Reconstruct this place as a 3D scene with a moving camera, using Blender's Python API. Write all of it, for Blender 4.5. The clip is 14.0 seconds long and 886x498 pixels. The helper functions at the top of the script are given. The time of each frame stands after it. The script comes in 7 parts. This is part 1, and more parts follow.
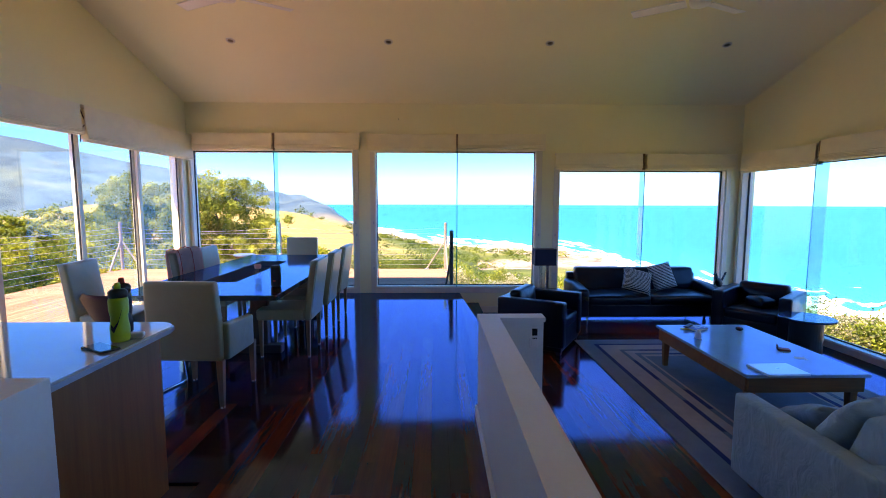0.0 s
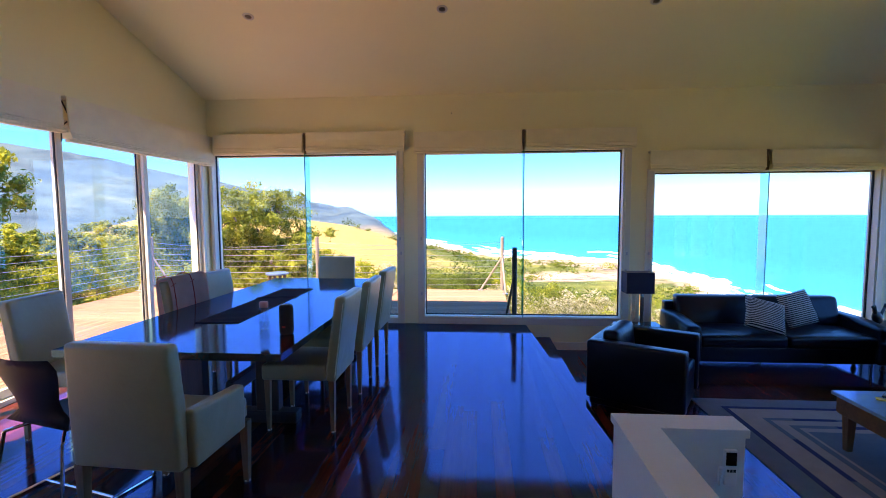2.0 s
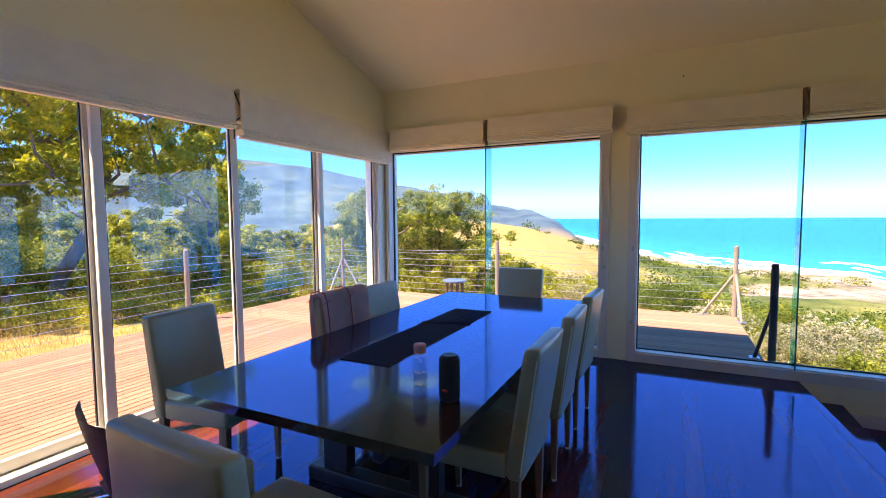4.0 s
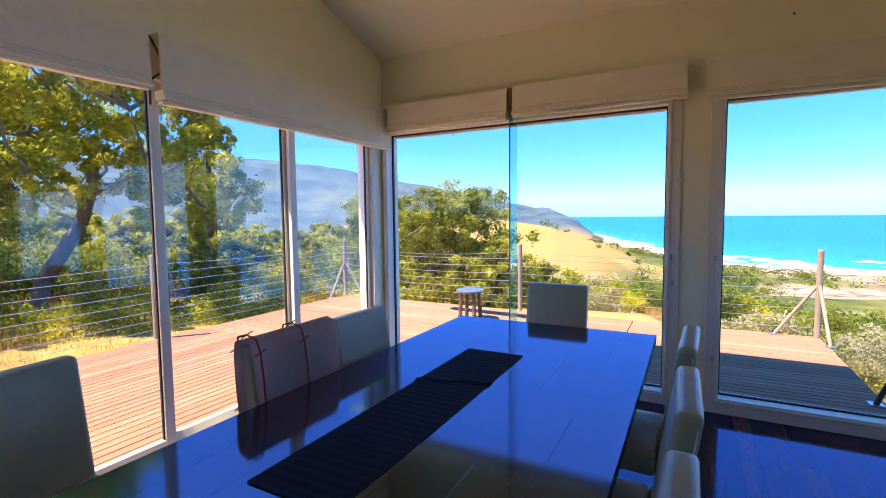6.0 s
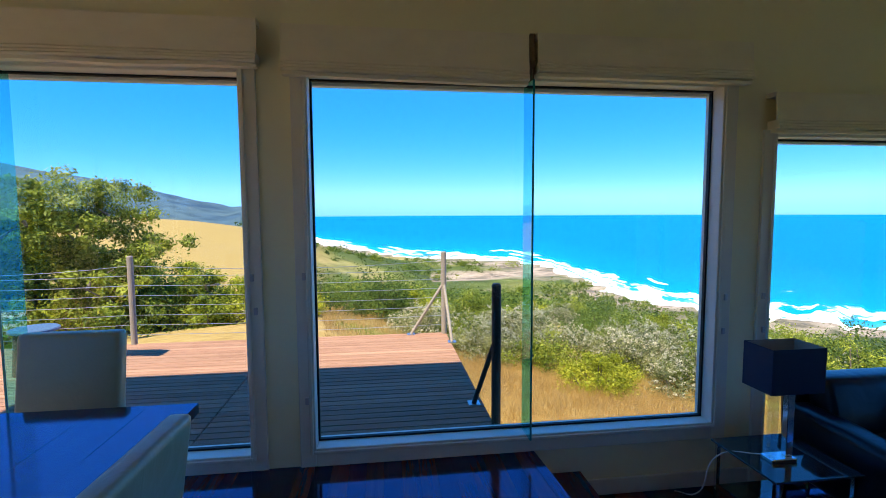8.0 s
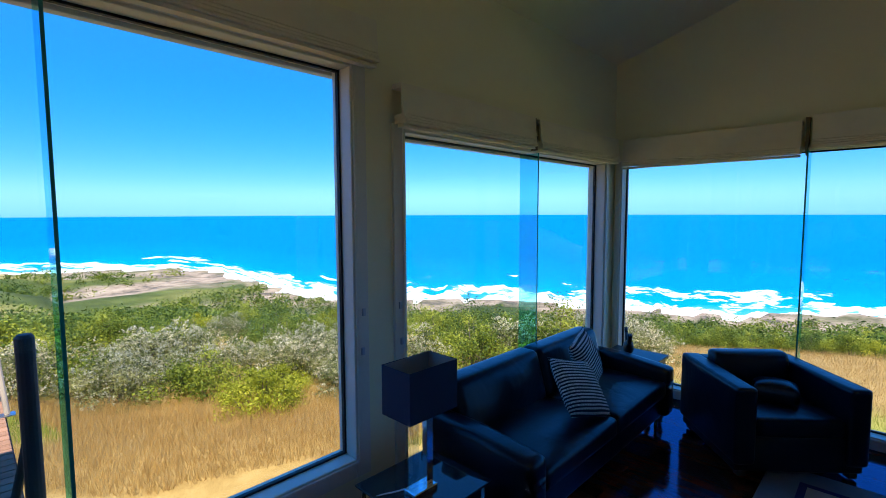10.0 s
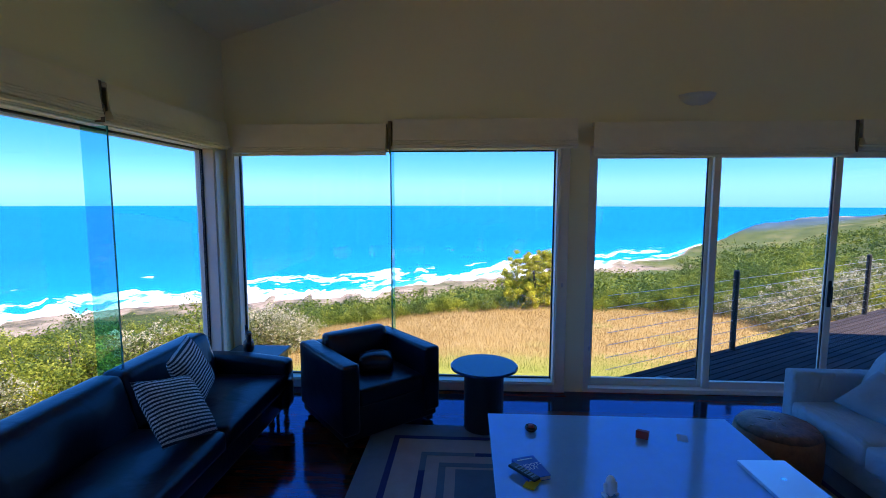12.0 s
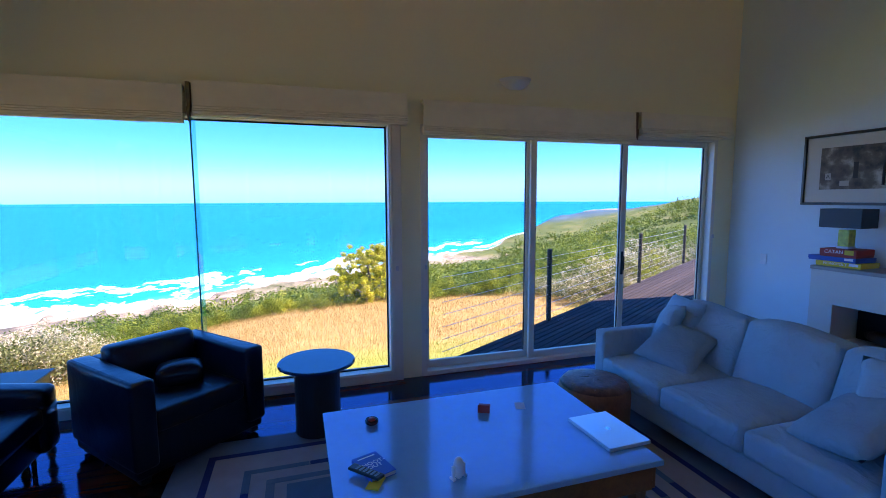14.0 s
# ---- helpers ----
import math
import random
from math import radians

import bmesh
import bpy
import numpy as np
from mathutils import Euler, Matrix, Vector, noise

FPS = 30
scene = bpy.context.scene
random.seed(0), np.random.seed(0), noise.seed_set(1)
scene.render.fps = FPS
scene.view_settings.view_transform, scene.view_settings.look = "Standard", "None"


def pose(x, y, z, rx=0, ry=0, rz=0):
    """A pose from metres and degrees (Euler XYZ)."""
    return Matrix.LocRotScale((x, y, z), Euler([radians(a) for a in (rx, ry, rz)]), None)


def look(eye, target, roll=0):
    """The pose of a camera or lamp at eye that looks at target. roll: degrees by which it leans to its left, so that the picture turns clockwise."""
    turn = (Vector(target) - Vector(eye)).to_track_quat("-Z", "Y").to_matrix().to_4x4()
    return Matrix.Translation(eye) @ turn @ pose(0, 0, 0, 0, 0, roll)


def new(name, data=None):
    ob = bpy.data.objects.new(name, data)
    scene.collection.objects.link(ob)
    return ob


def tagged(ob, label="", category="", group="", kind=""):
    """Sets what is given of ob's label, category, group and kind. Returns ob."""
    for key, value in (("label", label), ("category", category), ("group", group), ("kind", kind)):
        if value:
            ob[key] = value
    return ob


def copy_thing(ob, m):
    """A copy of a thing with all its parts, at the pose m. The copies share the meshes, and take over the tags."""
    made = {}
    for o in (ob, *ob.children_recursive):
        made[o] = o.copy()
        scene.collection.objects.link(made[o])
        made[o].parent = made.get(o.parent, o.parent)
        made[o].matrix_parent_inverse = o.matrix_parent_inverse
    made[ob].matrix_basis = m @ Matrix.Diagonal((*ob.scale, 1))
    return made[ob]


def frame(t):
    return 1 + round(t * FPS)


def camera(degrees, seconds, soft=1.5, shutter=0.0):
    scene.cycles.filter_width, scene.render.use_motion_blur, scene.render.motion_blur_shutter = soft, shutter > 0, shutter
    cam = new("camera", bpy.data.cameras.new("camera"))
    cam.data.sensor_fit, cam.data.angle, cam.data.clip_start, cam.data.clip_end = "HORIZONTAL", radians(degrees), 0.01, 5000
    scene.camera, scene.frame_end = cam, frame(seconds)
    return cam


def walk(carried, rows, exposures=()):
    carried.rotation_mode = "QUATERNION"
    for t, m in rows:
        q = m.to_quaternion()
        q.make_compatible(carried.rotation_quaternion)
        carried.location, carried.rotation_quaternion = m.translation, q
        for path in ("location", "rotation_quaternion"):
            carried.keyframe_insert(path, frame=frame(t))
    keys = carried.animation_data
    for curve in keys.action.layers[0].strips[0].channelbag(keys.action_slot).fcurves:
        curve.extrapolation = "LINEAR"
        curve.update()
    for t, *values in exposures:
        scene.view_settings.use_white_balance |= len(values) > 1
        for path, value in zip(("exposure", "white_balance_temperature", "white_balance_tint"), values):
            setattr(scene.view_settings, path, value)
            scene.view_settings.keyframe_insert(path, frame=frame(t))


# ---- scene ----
cam = camera(87.1, 14.0, soft=0.9)
PATH = [
    (0, (0.306, 0.298, 1.52), (0.345, 2.288, 1.32), 0.1),
    (0.5, (0.23, 0.615, 1.512), (0.258, 2.605, 1.316), -0.1),
    (1, (0.203, 0.988, 1.532), (0.206, 2.98, 1.353), -0.2),
    (1.5, (0.128, 1.358, 1.528), (0.096, 3.351, 1.36), -0.2),
    (2, (0.09, 1.702, 1.523), (-0.062, 3.69, 1.371), -0.3),
    (2.5, (0.07, 2.033, 1.552), (-0.236, 4.004, 1.407), -0.4),
    (3, (-0.066, 2.347, 1.521), (-0.544, 4.284, 1.38), -0.4),
    (3.5, (-0.191, 2.607, 1.526), (-0.888, 4.477, 1.394), -0.4),
    (3.7, (-0.242, 2.719, 1.52), (-1.041, 4.548, 1.384), -0.3),
    (5.8, (-0.851, 3.91, 1.517), (-1.862, 5.63, 1.377), -0.6),
    (6, (-0.838, 4.035, 1.517), (-1.782, 5.792, 1.374), -0.6),
    (6.5, (-0.835, 4.38, 1.518), (-1.546, 6.243, 1.364), -0.7),
    (7, (-0.691, 4.698, 1.561), (-1.124, 6.644, 1.395), -0.8),
    (7.5, (-0.429, 4.992, 1.568), (-0.543, 6.983, 1.411), -0.6),
    (8, (-0.217, 5.201, 1.552), (0.035, 7.179, 1.398), -0.3),
    (8.2, (-0.153, 5.303, 1.552), (0.257, 7.255, 1.399), -0.2),
    (10.3, (0.54, 5.879, 1.557), (2.109, 7.106, 1.381), 0.0),
    (10.5, (0.59, 5.895, 1.572), (2.246, 7.0, 1.381), 0.2),
    (11, (0.689, 5.846, 1.558), (2.517, 6.634, 1.364), 0.1),
    (11.5, (0.758, 5.758, 1.537), (2.699, 6.203, 1.349), 0.1),
    (12, (0.833, 5.65, 1.545), (2.821, 5.752, 1.349), 0.1),
    (12.5, (0.857, 5.604, 1.528), (2.838, 5.412, 1.331), 0.2),
    (13, (0.894, 5.636, 1.517), (2.843, 5.246, 1.298), 0.2),
    (13.5, (0.974, 5.672, 1.491), (2.893, 5.151, 1.279), 0.0),
    (14, (1.125, 5.61, 1.393), (3.022, 5.013, 1.181), -0.2),
]
walk(cam, [(t, look(eye, target, roll)) for t, eye, target, roll in PATH],
     [(0, 2.15, 9200, 21), (1.5, 2.1, 9200, 21), (3, 1.98, 9100, 20), (3.7, 1.92, 9000, 20), (6, 1.75, 8600, 19), (7, 1.5, 8000, 10), (7.5, 1.3, 7600, 4), (8.2, 1.1, 7300, 0), (10.3, 0.98, 6900, 4), (11, 1.02, 6800, 9), (12.5, 1.36, 6900, 17), (14, 1.68, 7000, 22)])

# ---- light ----
SUN_EL, SUN_AZ = radians(61), math.atan2(-0.36, -0.42)   # the sun stands south-west of the house
world = bpy.data.worlds.new("sky")
scene.world = world
world.use_nodes = True
wn = world.node_tree
sky = wn.nodes.new("ShaderNodeTexSky")
sky.sky_type, sky.sun_disc = "NISHITA", False
sky.sun_elevation, sky.sun_rotation = SUN_EL, SUN_AZ
sky.air_density, sky.dust_density, sky.ozone_density = 0.75, 0.0, 4.0
hsv = wn.nodes.new("ShaderNodeHueSaturation")
hsv.inputs["Saturation"].default_value = 1.45
wn.links.new(sky.outputs[0], hsv.inputs["Color"])
tint = wn.nodes.new("ShaderNodeMix")
tint.data_type, tint.blend_type = "RGBA", "MULTIPLY"
tint.inputs["Factor"].default_value = 1.0
tint.inputs["B"].default_value = (0.50, 0.97, 1.75, 1)
wn.links.new(hsv.outputs[0], tint.inputs["A"])
veil = wn.nodes.new("ShaderNodeMix")      # thin even haze over the whole sky
veil.data_type = "RGBA"
veil.inputs["Factor"].default_value = 0.5
veil.inputs["B"].default_value = (0.25, 2.35, 8.2, 1)
wn.links.new(tint.outputs["Result"], veil.inputs["A"])
# sea haze low over the horizon
wtc, wsep, wmr = wn.nodes.new("ShaderNodeTexCoord"), wn.nodes.new("ShaderNodeSeparateXYZ"), wn.nodes.new("ShaderNodeMapRange")
wn.links.new(wtc.outputs["Generated"], wsep.inputs[0])
wn.links.new(wsep.outputs["Z"], wmr.inputs["Value"])
wmr.interpolation_type = "SMOOTHSTEP"
wmr.inputs["From Min"].default_value, wmr.inputs["From Max"].default_value = -0.012, 0.05
haze = wn.nodes.new("ShaderNodeMix")
haze.data_type, haze.blend_type = "RGBA", "MULTIPLY"
haze.inputs["B"].default_value = (0.40, 0.72, 1.0, 1)
wfl = wn.nodes.new("ShaderNodeMath")
wfl.operation, wfl.inputs[0].default_value = "SUBTRACT", 1.0
wn.links.new(wmr.outputs[0], wfl.inputs[1])
wn.links.new(wfl.outputs[0], haze.inputs["Factor"])
wmr2, wfl2, pale = wn.nodes.new("ShaderNodeMapRange"), wn.nodes.new("ShaderNodeMath"), wn.nodes.new("ShaderNodeMix")
wmr2.interpolation_type = "SMOOTHSTEP"
wmr2.inputs["From Min"].default_value, wmr2.inputs["From Max"].default_value = 0.02, 0.22
wn.links.new(wsep.outputs["Z"], wmr2.inputs["Value"])
wfl2.operation, wfl2.inputs[0].default_value = "SUBTRACT", 1.0
wn.links.new(wmr2.outputs[0], wfl2.inputs[1])
pale.data_type, pale.blend_type = "RGBA", "MULTIPLY"
pale.inputs["B"].default_value = (1.5, 0.98, 0.9, 1)
wn.links.new(wfl2.outputs[0], pale.inputs["Factor"])
wn.links.new(veil.outputs["Result"], pale.inputs["A"])
wn.links.new(pale.outputs["Result"], haze.inputs["A"])
wn.links.new(haze.outputs["Result"], wn.nodes["Background"].inputs["Color"])
wn.nodes["Background"].inputs["Strength"].default_value = 0.115
sun = new("sun", bpy.data.lights.new("sun", "SUN"))
sun.data.energy, sun.data.angle, sun.data.color = 5.0, radians(0.53), (1.0, 0.95, 0.86)
sun.matrix_world = look((-0.36 * 30, -0.42 * 30, 30), (0, 0, 0))


# ---- helpers of this scene ----
def node_mat(name, rough=0.5, metal=0.0, spec=0.5):
    m = bpy.data.materials.new(name)
    m.use_nodes = True
    b = m.node_tree.nodes["Principled BSDF"]
    b.inputs["Roughness"].default_value = rough
    b.inputs["Metallic"].default_value = metal
    b.inputs["Specular IOR Level"].default_value = spec
    return m, m.node_tree.nodes, m.node_tree.links, b


def coords(nodes, links, scale=(1, 1, 1), kind="Object"):
    tc = nodes.new("ShaderNodeTexCoord")
    mp = nodes.new("ShaderNodeMapping")
    mp.inputs["Scale"].default_value = scale
    links.new(tc.outputs[kind], mp.inputs["Vector"])
    return mp.outputs["Vector"]


def noise_tex(nodes, links, vec, scale, detail=4.0, rough=0.55):
    n = nodes.new("ShaderNodeTexNoise")
    n.inputs["Scale"].default_value = scale
    n.inputs["Detail"].default_value = detail
    n.inputs["Roughness"].default_value = rough
    links.new(vec, n.inputs["Vector"])
    return n.outputs["Fac"]


def ramp(nodes, links, fac, stops):
    r = nodes.new("ShaderNodeValToRGB")
    while len(r.color_ramp.elements) < len(stops):
        r.color_ramp.elements.new(0.5)
    for e, (p, c) in zip(r.color_ramp.elements, stops):
        e.position, e.color = p, (*c, 1)
    links.new(fac, r.inputs["Fac"])
    return r.outputs["Color"]


def mix(nodes, links, fac, a, b, blend="MIX"):
    m = nodes.new("ShaderNodeMix")
    m.data_type, m.blend_type = "RGBA", blend
    for sock, v in ((m.inputs["Factor"], fac), (m.inputs["A"], a), (m.inputs["B"], b)):
        if isinstance(v, (int, float)):
            sock.default_value = v
        elif isinstance(v, tuple):
            sock.default_value = (*v, 1)
        else:
            links.new(v, sock)
    return m.outputs["Result"]


def bump(nodes, links, bsdf, height, strength, distance=0.01):
    b = nodes.new("ShaderNodeBump")
    b.inputs["Strength"].default_value = strength
    b.inputs["Distance"].default_value = distance
    links.new(height, b.inputs["Height"])
    links.new(b.outputs[0], bsdf.inputs["Normal"])


def plain(name, colour, rough=0.5, metal=0.0, spec=0.5, vary=0.12, fine=60, coarse=3.0, relief=0.15, scale=(1, 1, 1), depth=0.003):
    """A material with fine grain and coarse stains on one colour."""
    m, nodes, links, b = node_mat(name, rough, metal, spec)
    v = coords(nodes, links, scale)
    g, c = noise_tex(nodes, links, v, fine), noise_tex(nodes, links, v, coarse, 3)
    lo = tuple(x * (1 - vary) for x in colour)
    hi = tuple(min(1, x * (1 + vary)) for x in colour)
    col = ramp(nodes, links, c, [(0.3, lo), (0.7, hi)])
    col = mix(nodes, links, 0.35, col, ramp(nodes, links, g, [(0.3, lo), (0.7, hi)]))
    links.new(col, b.inputs["Base Color"])
    if relief:
        bump(nodes, links, b, g, relief, depth)
    return m


def wood(name, dark, light, rough=0.35, spec=0.5, axis=1, grain=14, coat=0.0, shift=True, relief=0.08, spread=0.45):
    """Timber with the grain along an axis; boards differ by Object Info's Random."""
    m, nodes, links, b = node_mat(name, rough, 0, spec)
    s = [grain, grain, grain]
    s[axis] = grain * 0.06
    v = coords(nodes, links, tuple(s))
    if shift:
        oi = nodes.new("ShaderNodeObjectInfo")
        add = nodes.new("ShaderNodeVectorMath")
        add.operation = "ADD"
        mul = nodes.new("ShaderNodeMath")
        mul.operation = "MULTIPLY"
        mul.inputs[1].default_value = 37.0
        links.new(oi.outputs["Random"], mul.inputs[0])
        links.new(v, add.inputs[0])
        links.new(mul.outputs[0], add.inputs[1])
        v = add.outputs[0]
    g = noise_tex(nodes, links, v, 1.0, 6, 0.65)
    f = noise_tex(nodes, links, v, 6.0, 3)
    col = ramp(nodes, links, g, [(0.28, dark), (0.72, light)])
    col = mix(nodes, links, 0.25, col, ramp(nodes, links, f, [(0.35, dark), (0.65, light)]))
    if shift:
        tone = ramp(nodes, links, oi.outputs["Random"], [(0.0, (1 - spread, 1 - spread * 1.05, 1 - spread * 1.05)), (0.5, (0.92, 0.90, 0.90)), (1.0, (1 + spread * 0.7, 1 + spread * 0.5, 1 + spread * 0.35))])
        col = mix(nodes, links, 1.0, col, tone, "MULTIPLY")
    links.new(col, b.inputs["Base Color"])
    if coat:
        b.inputs["Coat Weight"].default_value = coat
        b.inputs["Coat Roughness"].default_value = 0.06
        b.inputs["Coat IOR"].default_value = 1.6
    bump(nodes, links, b, f, relief, 0.002)
    return m


def creased(m, scale, depth, stretch=(1, 1, 1)):
    """Soft creases in cloth or leather on top of a material's fine grain."""
    n, l = m.node_tree.nodes, m.node_tree.links
    b = n["Principled BSDF"]
    v = coords(n, l, stretch)
    t = n.new("ShaderNodeTexNoise")
    t.inputs["Scale"].default_value, t.inputs["Detail"].default_value, t.inputs["Distortion"].default_value = scale, 3.0, 1.2
    l.new(v, t.inputs["Vector"])
    bp = n.new("ShaderNodeBump")
    bp.inputs["Strength"].default_value, bp.inputs["Distance"].default_value = 0.7, depth
    l.new(t.outputs["Fac"], bp.inputs["Height"])
    if b.inputs["Normal"].links:
        l.new(b.inputs["Normal"].links[0].from_socket, bp.inputs["Normal"])
    l.new(bp.outputs[0], b.inputs["Normal"])
    return m


def sky_gloss(m, colour, ior=1.6, rough=0.05):
    """A polished finish over a material: gloss that grows towards grazing angles, tinted for reflected sky."""
    n, l = m.node_tree.nodes, m.node_tree.links
    b = n["Principled BSDF"]
    b.inputs["Specular IOR Level"].default_value, b.inputs["Coat Weight"].default_value = 0.0, 0.0
    gl, fr, mx = n.new("ShaderNodeBsdfGlossy"), n.new("ShaderNodeFresnel"), n.new("ShaderNodeMixShader")
    gl.inputs["Color"].default_value, gl.inputs["Roughness"].default_value = (*colour, 1), rough
    fr.inputs["IOR"].default_value = ior
    if b.inputs["Normal"].links:
        l.new(b.inputs["Normal"].links[0].from_socket, gl.inputs["Normal"])
    l.new(fr.outputs[0], mx.inputs[0])
    l.new(b.outputs[0], mx.inputs[1])
    l.new(gl.outputs[0], mx.inputs[2])
    l.new(mx.outputs[0], n["Material Output"].inputs["Surface"])
    return m


def glass(name, tint=(1, 1, 1), thin=True, refl=0.08):
    """Thin clear pane: see-through with a faint mirror on top."""
    m = bpy.data.materials.new(name)
    m.use_nodes = True
    n, l = m.node_tree.nodes, m.node_tree.links
    n.remove(n["Principled BSDF"])
    tr, gl, mx, fr = n.new("ShaderNodeBsdfTransparent"), n.new("ShaderNodeBsdfGlossy"), n.new("ShaderNodeMixShader"), n.new("ShaderNodeLayerWeight")
    tr.inputs["Color"].default_value = (*tint, 1)
    gl.inputs["Roughness"].default_value = 0.0
    fr.inputs["Blend"].default_value = 0.5
    pw, ml = n.new("ShaderNodeMath"), n.new("ShaderNodeMath")
    pw.operation, pw.inputs[1].default_value = "POWER", 4.0
    ml.operation, ml.inputs[1].default_value, ml.inputs[2].default_value = "MULTIPLY_ADD", 0.25, refl
    l.new(fr.outputs["Facing"], pw.inputs[0])
    l.new(pw.outputs[0], ml.inputs[0])
    l.new(ml.outputs[0], mx.inputs[0])
    l.new(tr.outputs[0], mx.inputs[1])
    l.new(gl.outputs[0], mx.inputs[2])
    l.new(mx.outputs[0], n["Material Output"].inputs["Surface"])
    return m


def mesh_of(name, bm, material, smooth=False):
    me = bpy.data.meshes.new(name)
    bm.normal_update()
    bm.to_mesh(me)
    bm.free()
    for mm in material if isinstance(material, (list, tuple)) else [material]:
        me.materials.append(mm)
    if smooth:
        for p in me.polygons:
            p.use_smooth = True
    return me


def part(name, bm, material, parent=None, label="", smooth=False, at=None):
    ob = new(name, mesh_of(name, bm, material, smooth))
    if parent is not None:
        ob.parent = parent
    if at is not None:
        ob.matrix_basis = at
    if label:
        ob["label"] = label
    return ob


def thing(name, m, label, category, group="", kind=""):
    ob = new(name)
    ob.empty_display_size = 0.1
    ob.matrix_basis = m
    return tagged(ob, label, category, group, kind)


def add_box(bm, x0, x1, y0, y1, z0, z1, bevel=0.0, seg=2, m=None):
    r = bmesh.ops.create_cube(bm, size=1.0)
    vs = r["verts"]
    for v in vs:
        v.co = Vector(((x0 + x1) / 2 + v.co.x * (x1 - x0), (y0 + y1) / 2 + v.co.y * (y1 - y0), (z0 + z1) / 2 + v.co.z * (z1 - z0)))
    if m is not None:
        for v in vs:
            v.co = m @ v.co
    if bevel:
        es = list({e for v in vs for e in v.link_edges})
        bmesh.ops.bevel(bm, geom=es, offset=bevel, segments=seg, affect="EDGES", profile=0.6)
    return bm


def box(x0, x1, y0, y1, z0, z1, bevel=0.0, seg=2, m=None):
    return add_box(bmesh.new(), x0, x1, y0, y1, z0, z1, bevel, seg, m)


def add_prism(bm, pts, lo, hi, axis="z"):
    """A polygon (2D points) pushed from lo to hi along an axis: z takes (x, y), x takes (y, z), y takes (x, z)."""
    def at(p, h):
        return {"z": (p[0], p[1], h), "x": (h, p[0], p[1]), "y": (p[0], h, p[1])}[axis]
    a = [bm.verts.new(at(p, lo)) for p in pts]
    b = [bm.verts.new(at(p, hi)) for p in pts]
    n = len(pts)
    fs = [bm.faces.new(a), bm.faces.new(b)]
    for i in range(n):
        fs.append(bm.faces.new((a[i], a[(i + 1) % n], b[(i + 1) % n], b[i])))
    bmesh.ops.recalc_face_normals(bm, faces=fs)
    return bm


def prism(pts, lo, hi, axis="z"):
    return add_prism(bmesh.new(), pts, lo, hi, axis)


def open_shade(w, d, z0, z1, t):
    """A rectangular lampshade, open above and below: one sheet of thickness t."""
    bm = bmesh.new()
    ring = lambda k, z: [bm.verts.new((sx * (w - k), sy * (d - k), z)) for sx, sy in ((-1, -1), (1, -1), (1, 1), (-1, 1))]
    loops = [ring(0, z0), ring(0, z1), ring(t, z1), ring(t, z0)]
    for a, b in zip(loops, loops[1:] + loops[:1]):
        for i in range(4):
            bm.faces.new((a[i], a[(i + 1) % 4], b[(i + 1) % 4], b[i]))
    bmesh.ops.recalc_face_normals(bm, faces=bm.faces[:])
    return bm


def add_lathe(bm, profile, seg=24, m=None, cap=True):
    """A profile of (radius, z) turned about z."""
    rings = []
    for r, z in profile:
        ring = [bm.verts.new((r * math.cos(2 * math.pi * i / seg), r * math.sin(2 * math.pi * i / seg), z)) for i in range(seg)]
        rings.append(ring)
    fs = []
    for a, b in zip(rings, rings[1:]):
        for i in range(seg):
            fs.append(bm.faces.new((a[i], a[(i + 1) % seg], b[(i + 1) % seg], b[i])))
    if cap:
        fs += [bm.faces.new(rings[0][::-1]), bm.faces.new(rings[-1])]
    bmesh.ops.recalc_face_normals(bm, faces=fs)
    if m is not None:
        for ring in rings:
            for v in ring:
                v.co = m @ v.co
    return bm


def lathe(profile, seg=24, m=None, cap=True):
    return add_lathe(bmesh.new(), profile, seg, m, cap)


def add_tube(bm, a, b, r, r2=None, seg=8):
    a, b = Vector(a), Vector(b)
    d = b - a
    q = d.to_track_quat("Z", "Y").to_matrix().to_4x4()
    return add_lathe(bm, [(r, 0), (r if r2 is None else r2, d.length)], seg, Matrix.Translation(a) @ q)


def tube(a, b, r, r2=None, seg=8):
    return add_tube(bmesh.new(), a, b, r, r2, seg)


def add_path(bm, pts, r, seg=8):
    for a, b in zip(pts, pts[1:]):
        add_tube(bm, a, b, r, None, seg)
    return bm


def taper(bm, z0, z1, k0, k1=1.0, cx=0.0, cy=0.0):
    """Scale x and y about (cx, cy) from k0 at z0 to k1 at z1."""
    for v in bm.verts:
        f = k0 + (k1 - k0) * min(1, max(0, (v.co.z - z0) / (z1 - z0)))
        v.co.x, v.co.y = cx + (v.co.x - cx) * f, cy + (v.co.y - cy) * f
    return bm


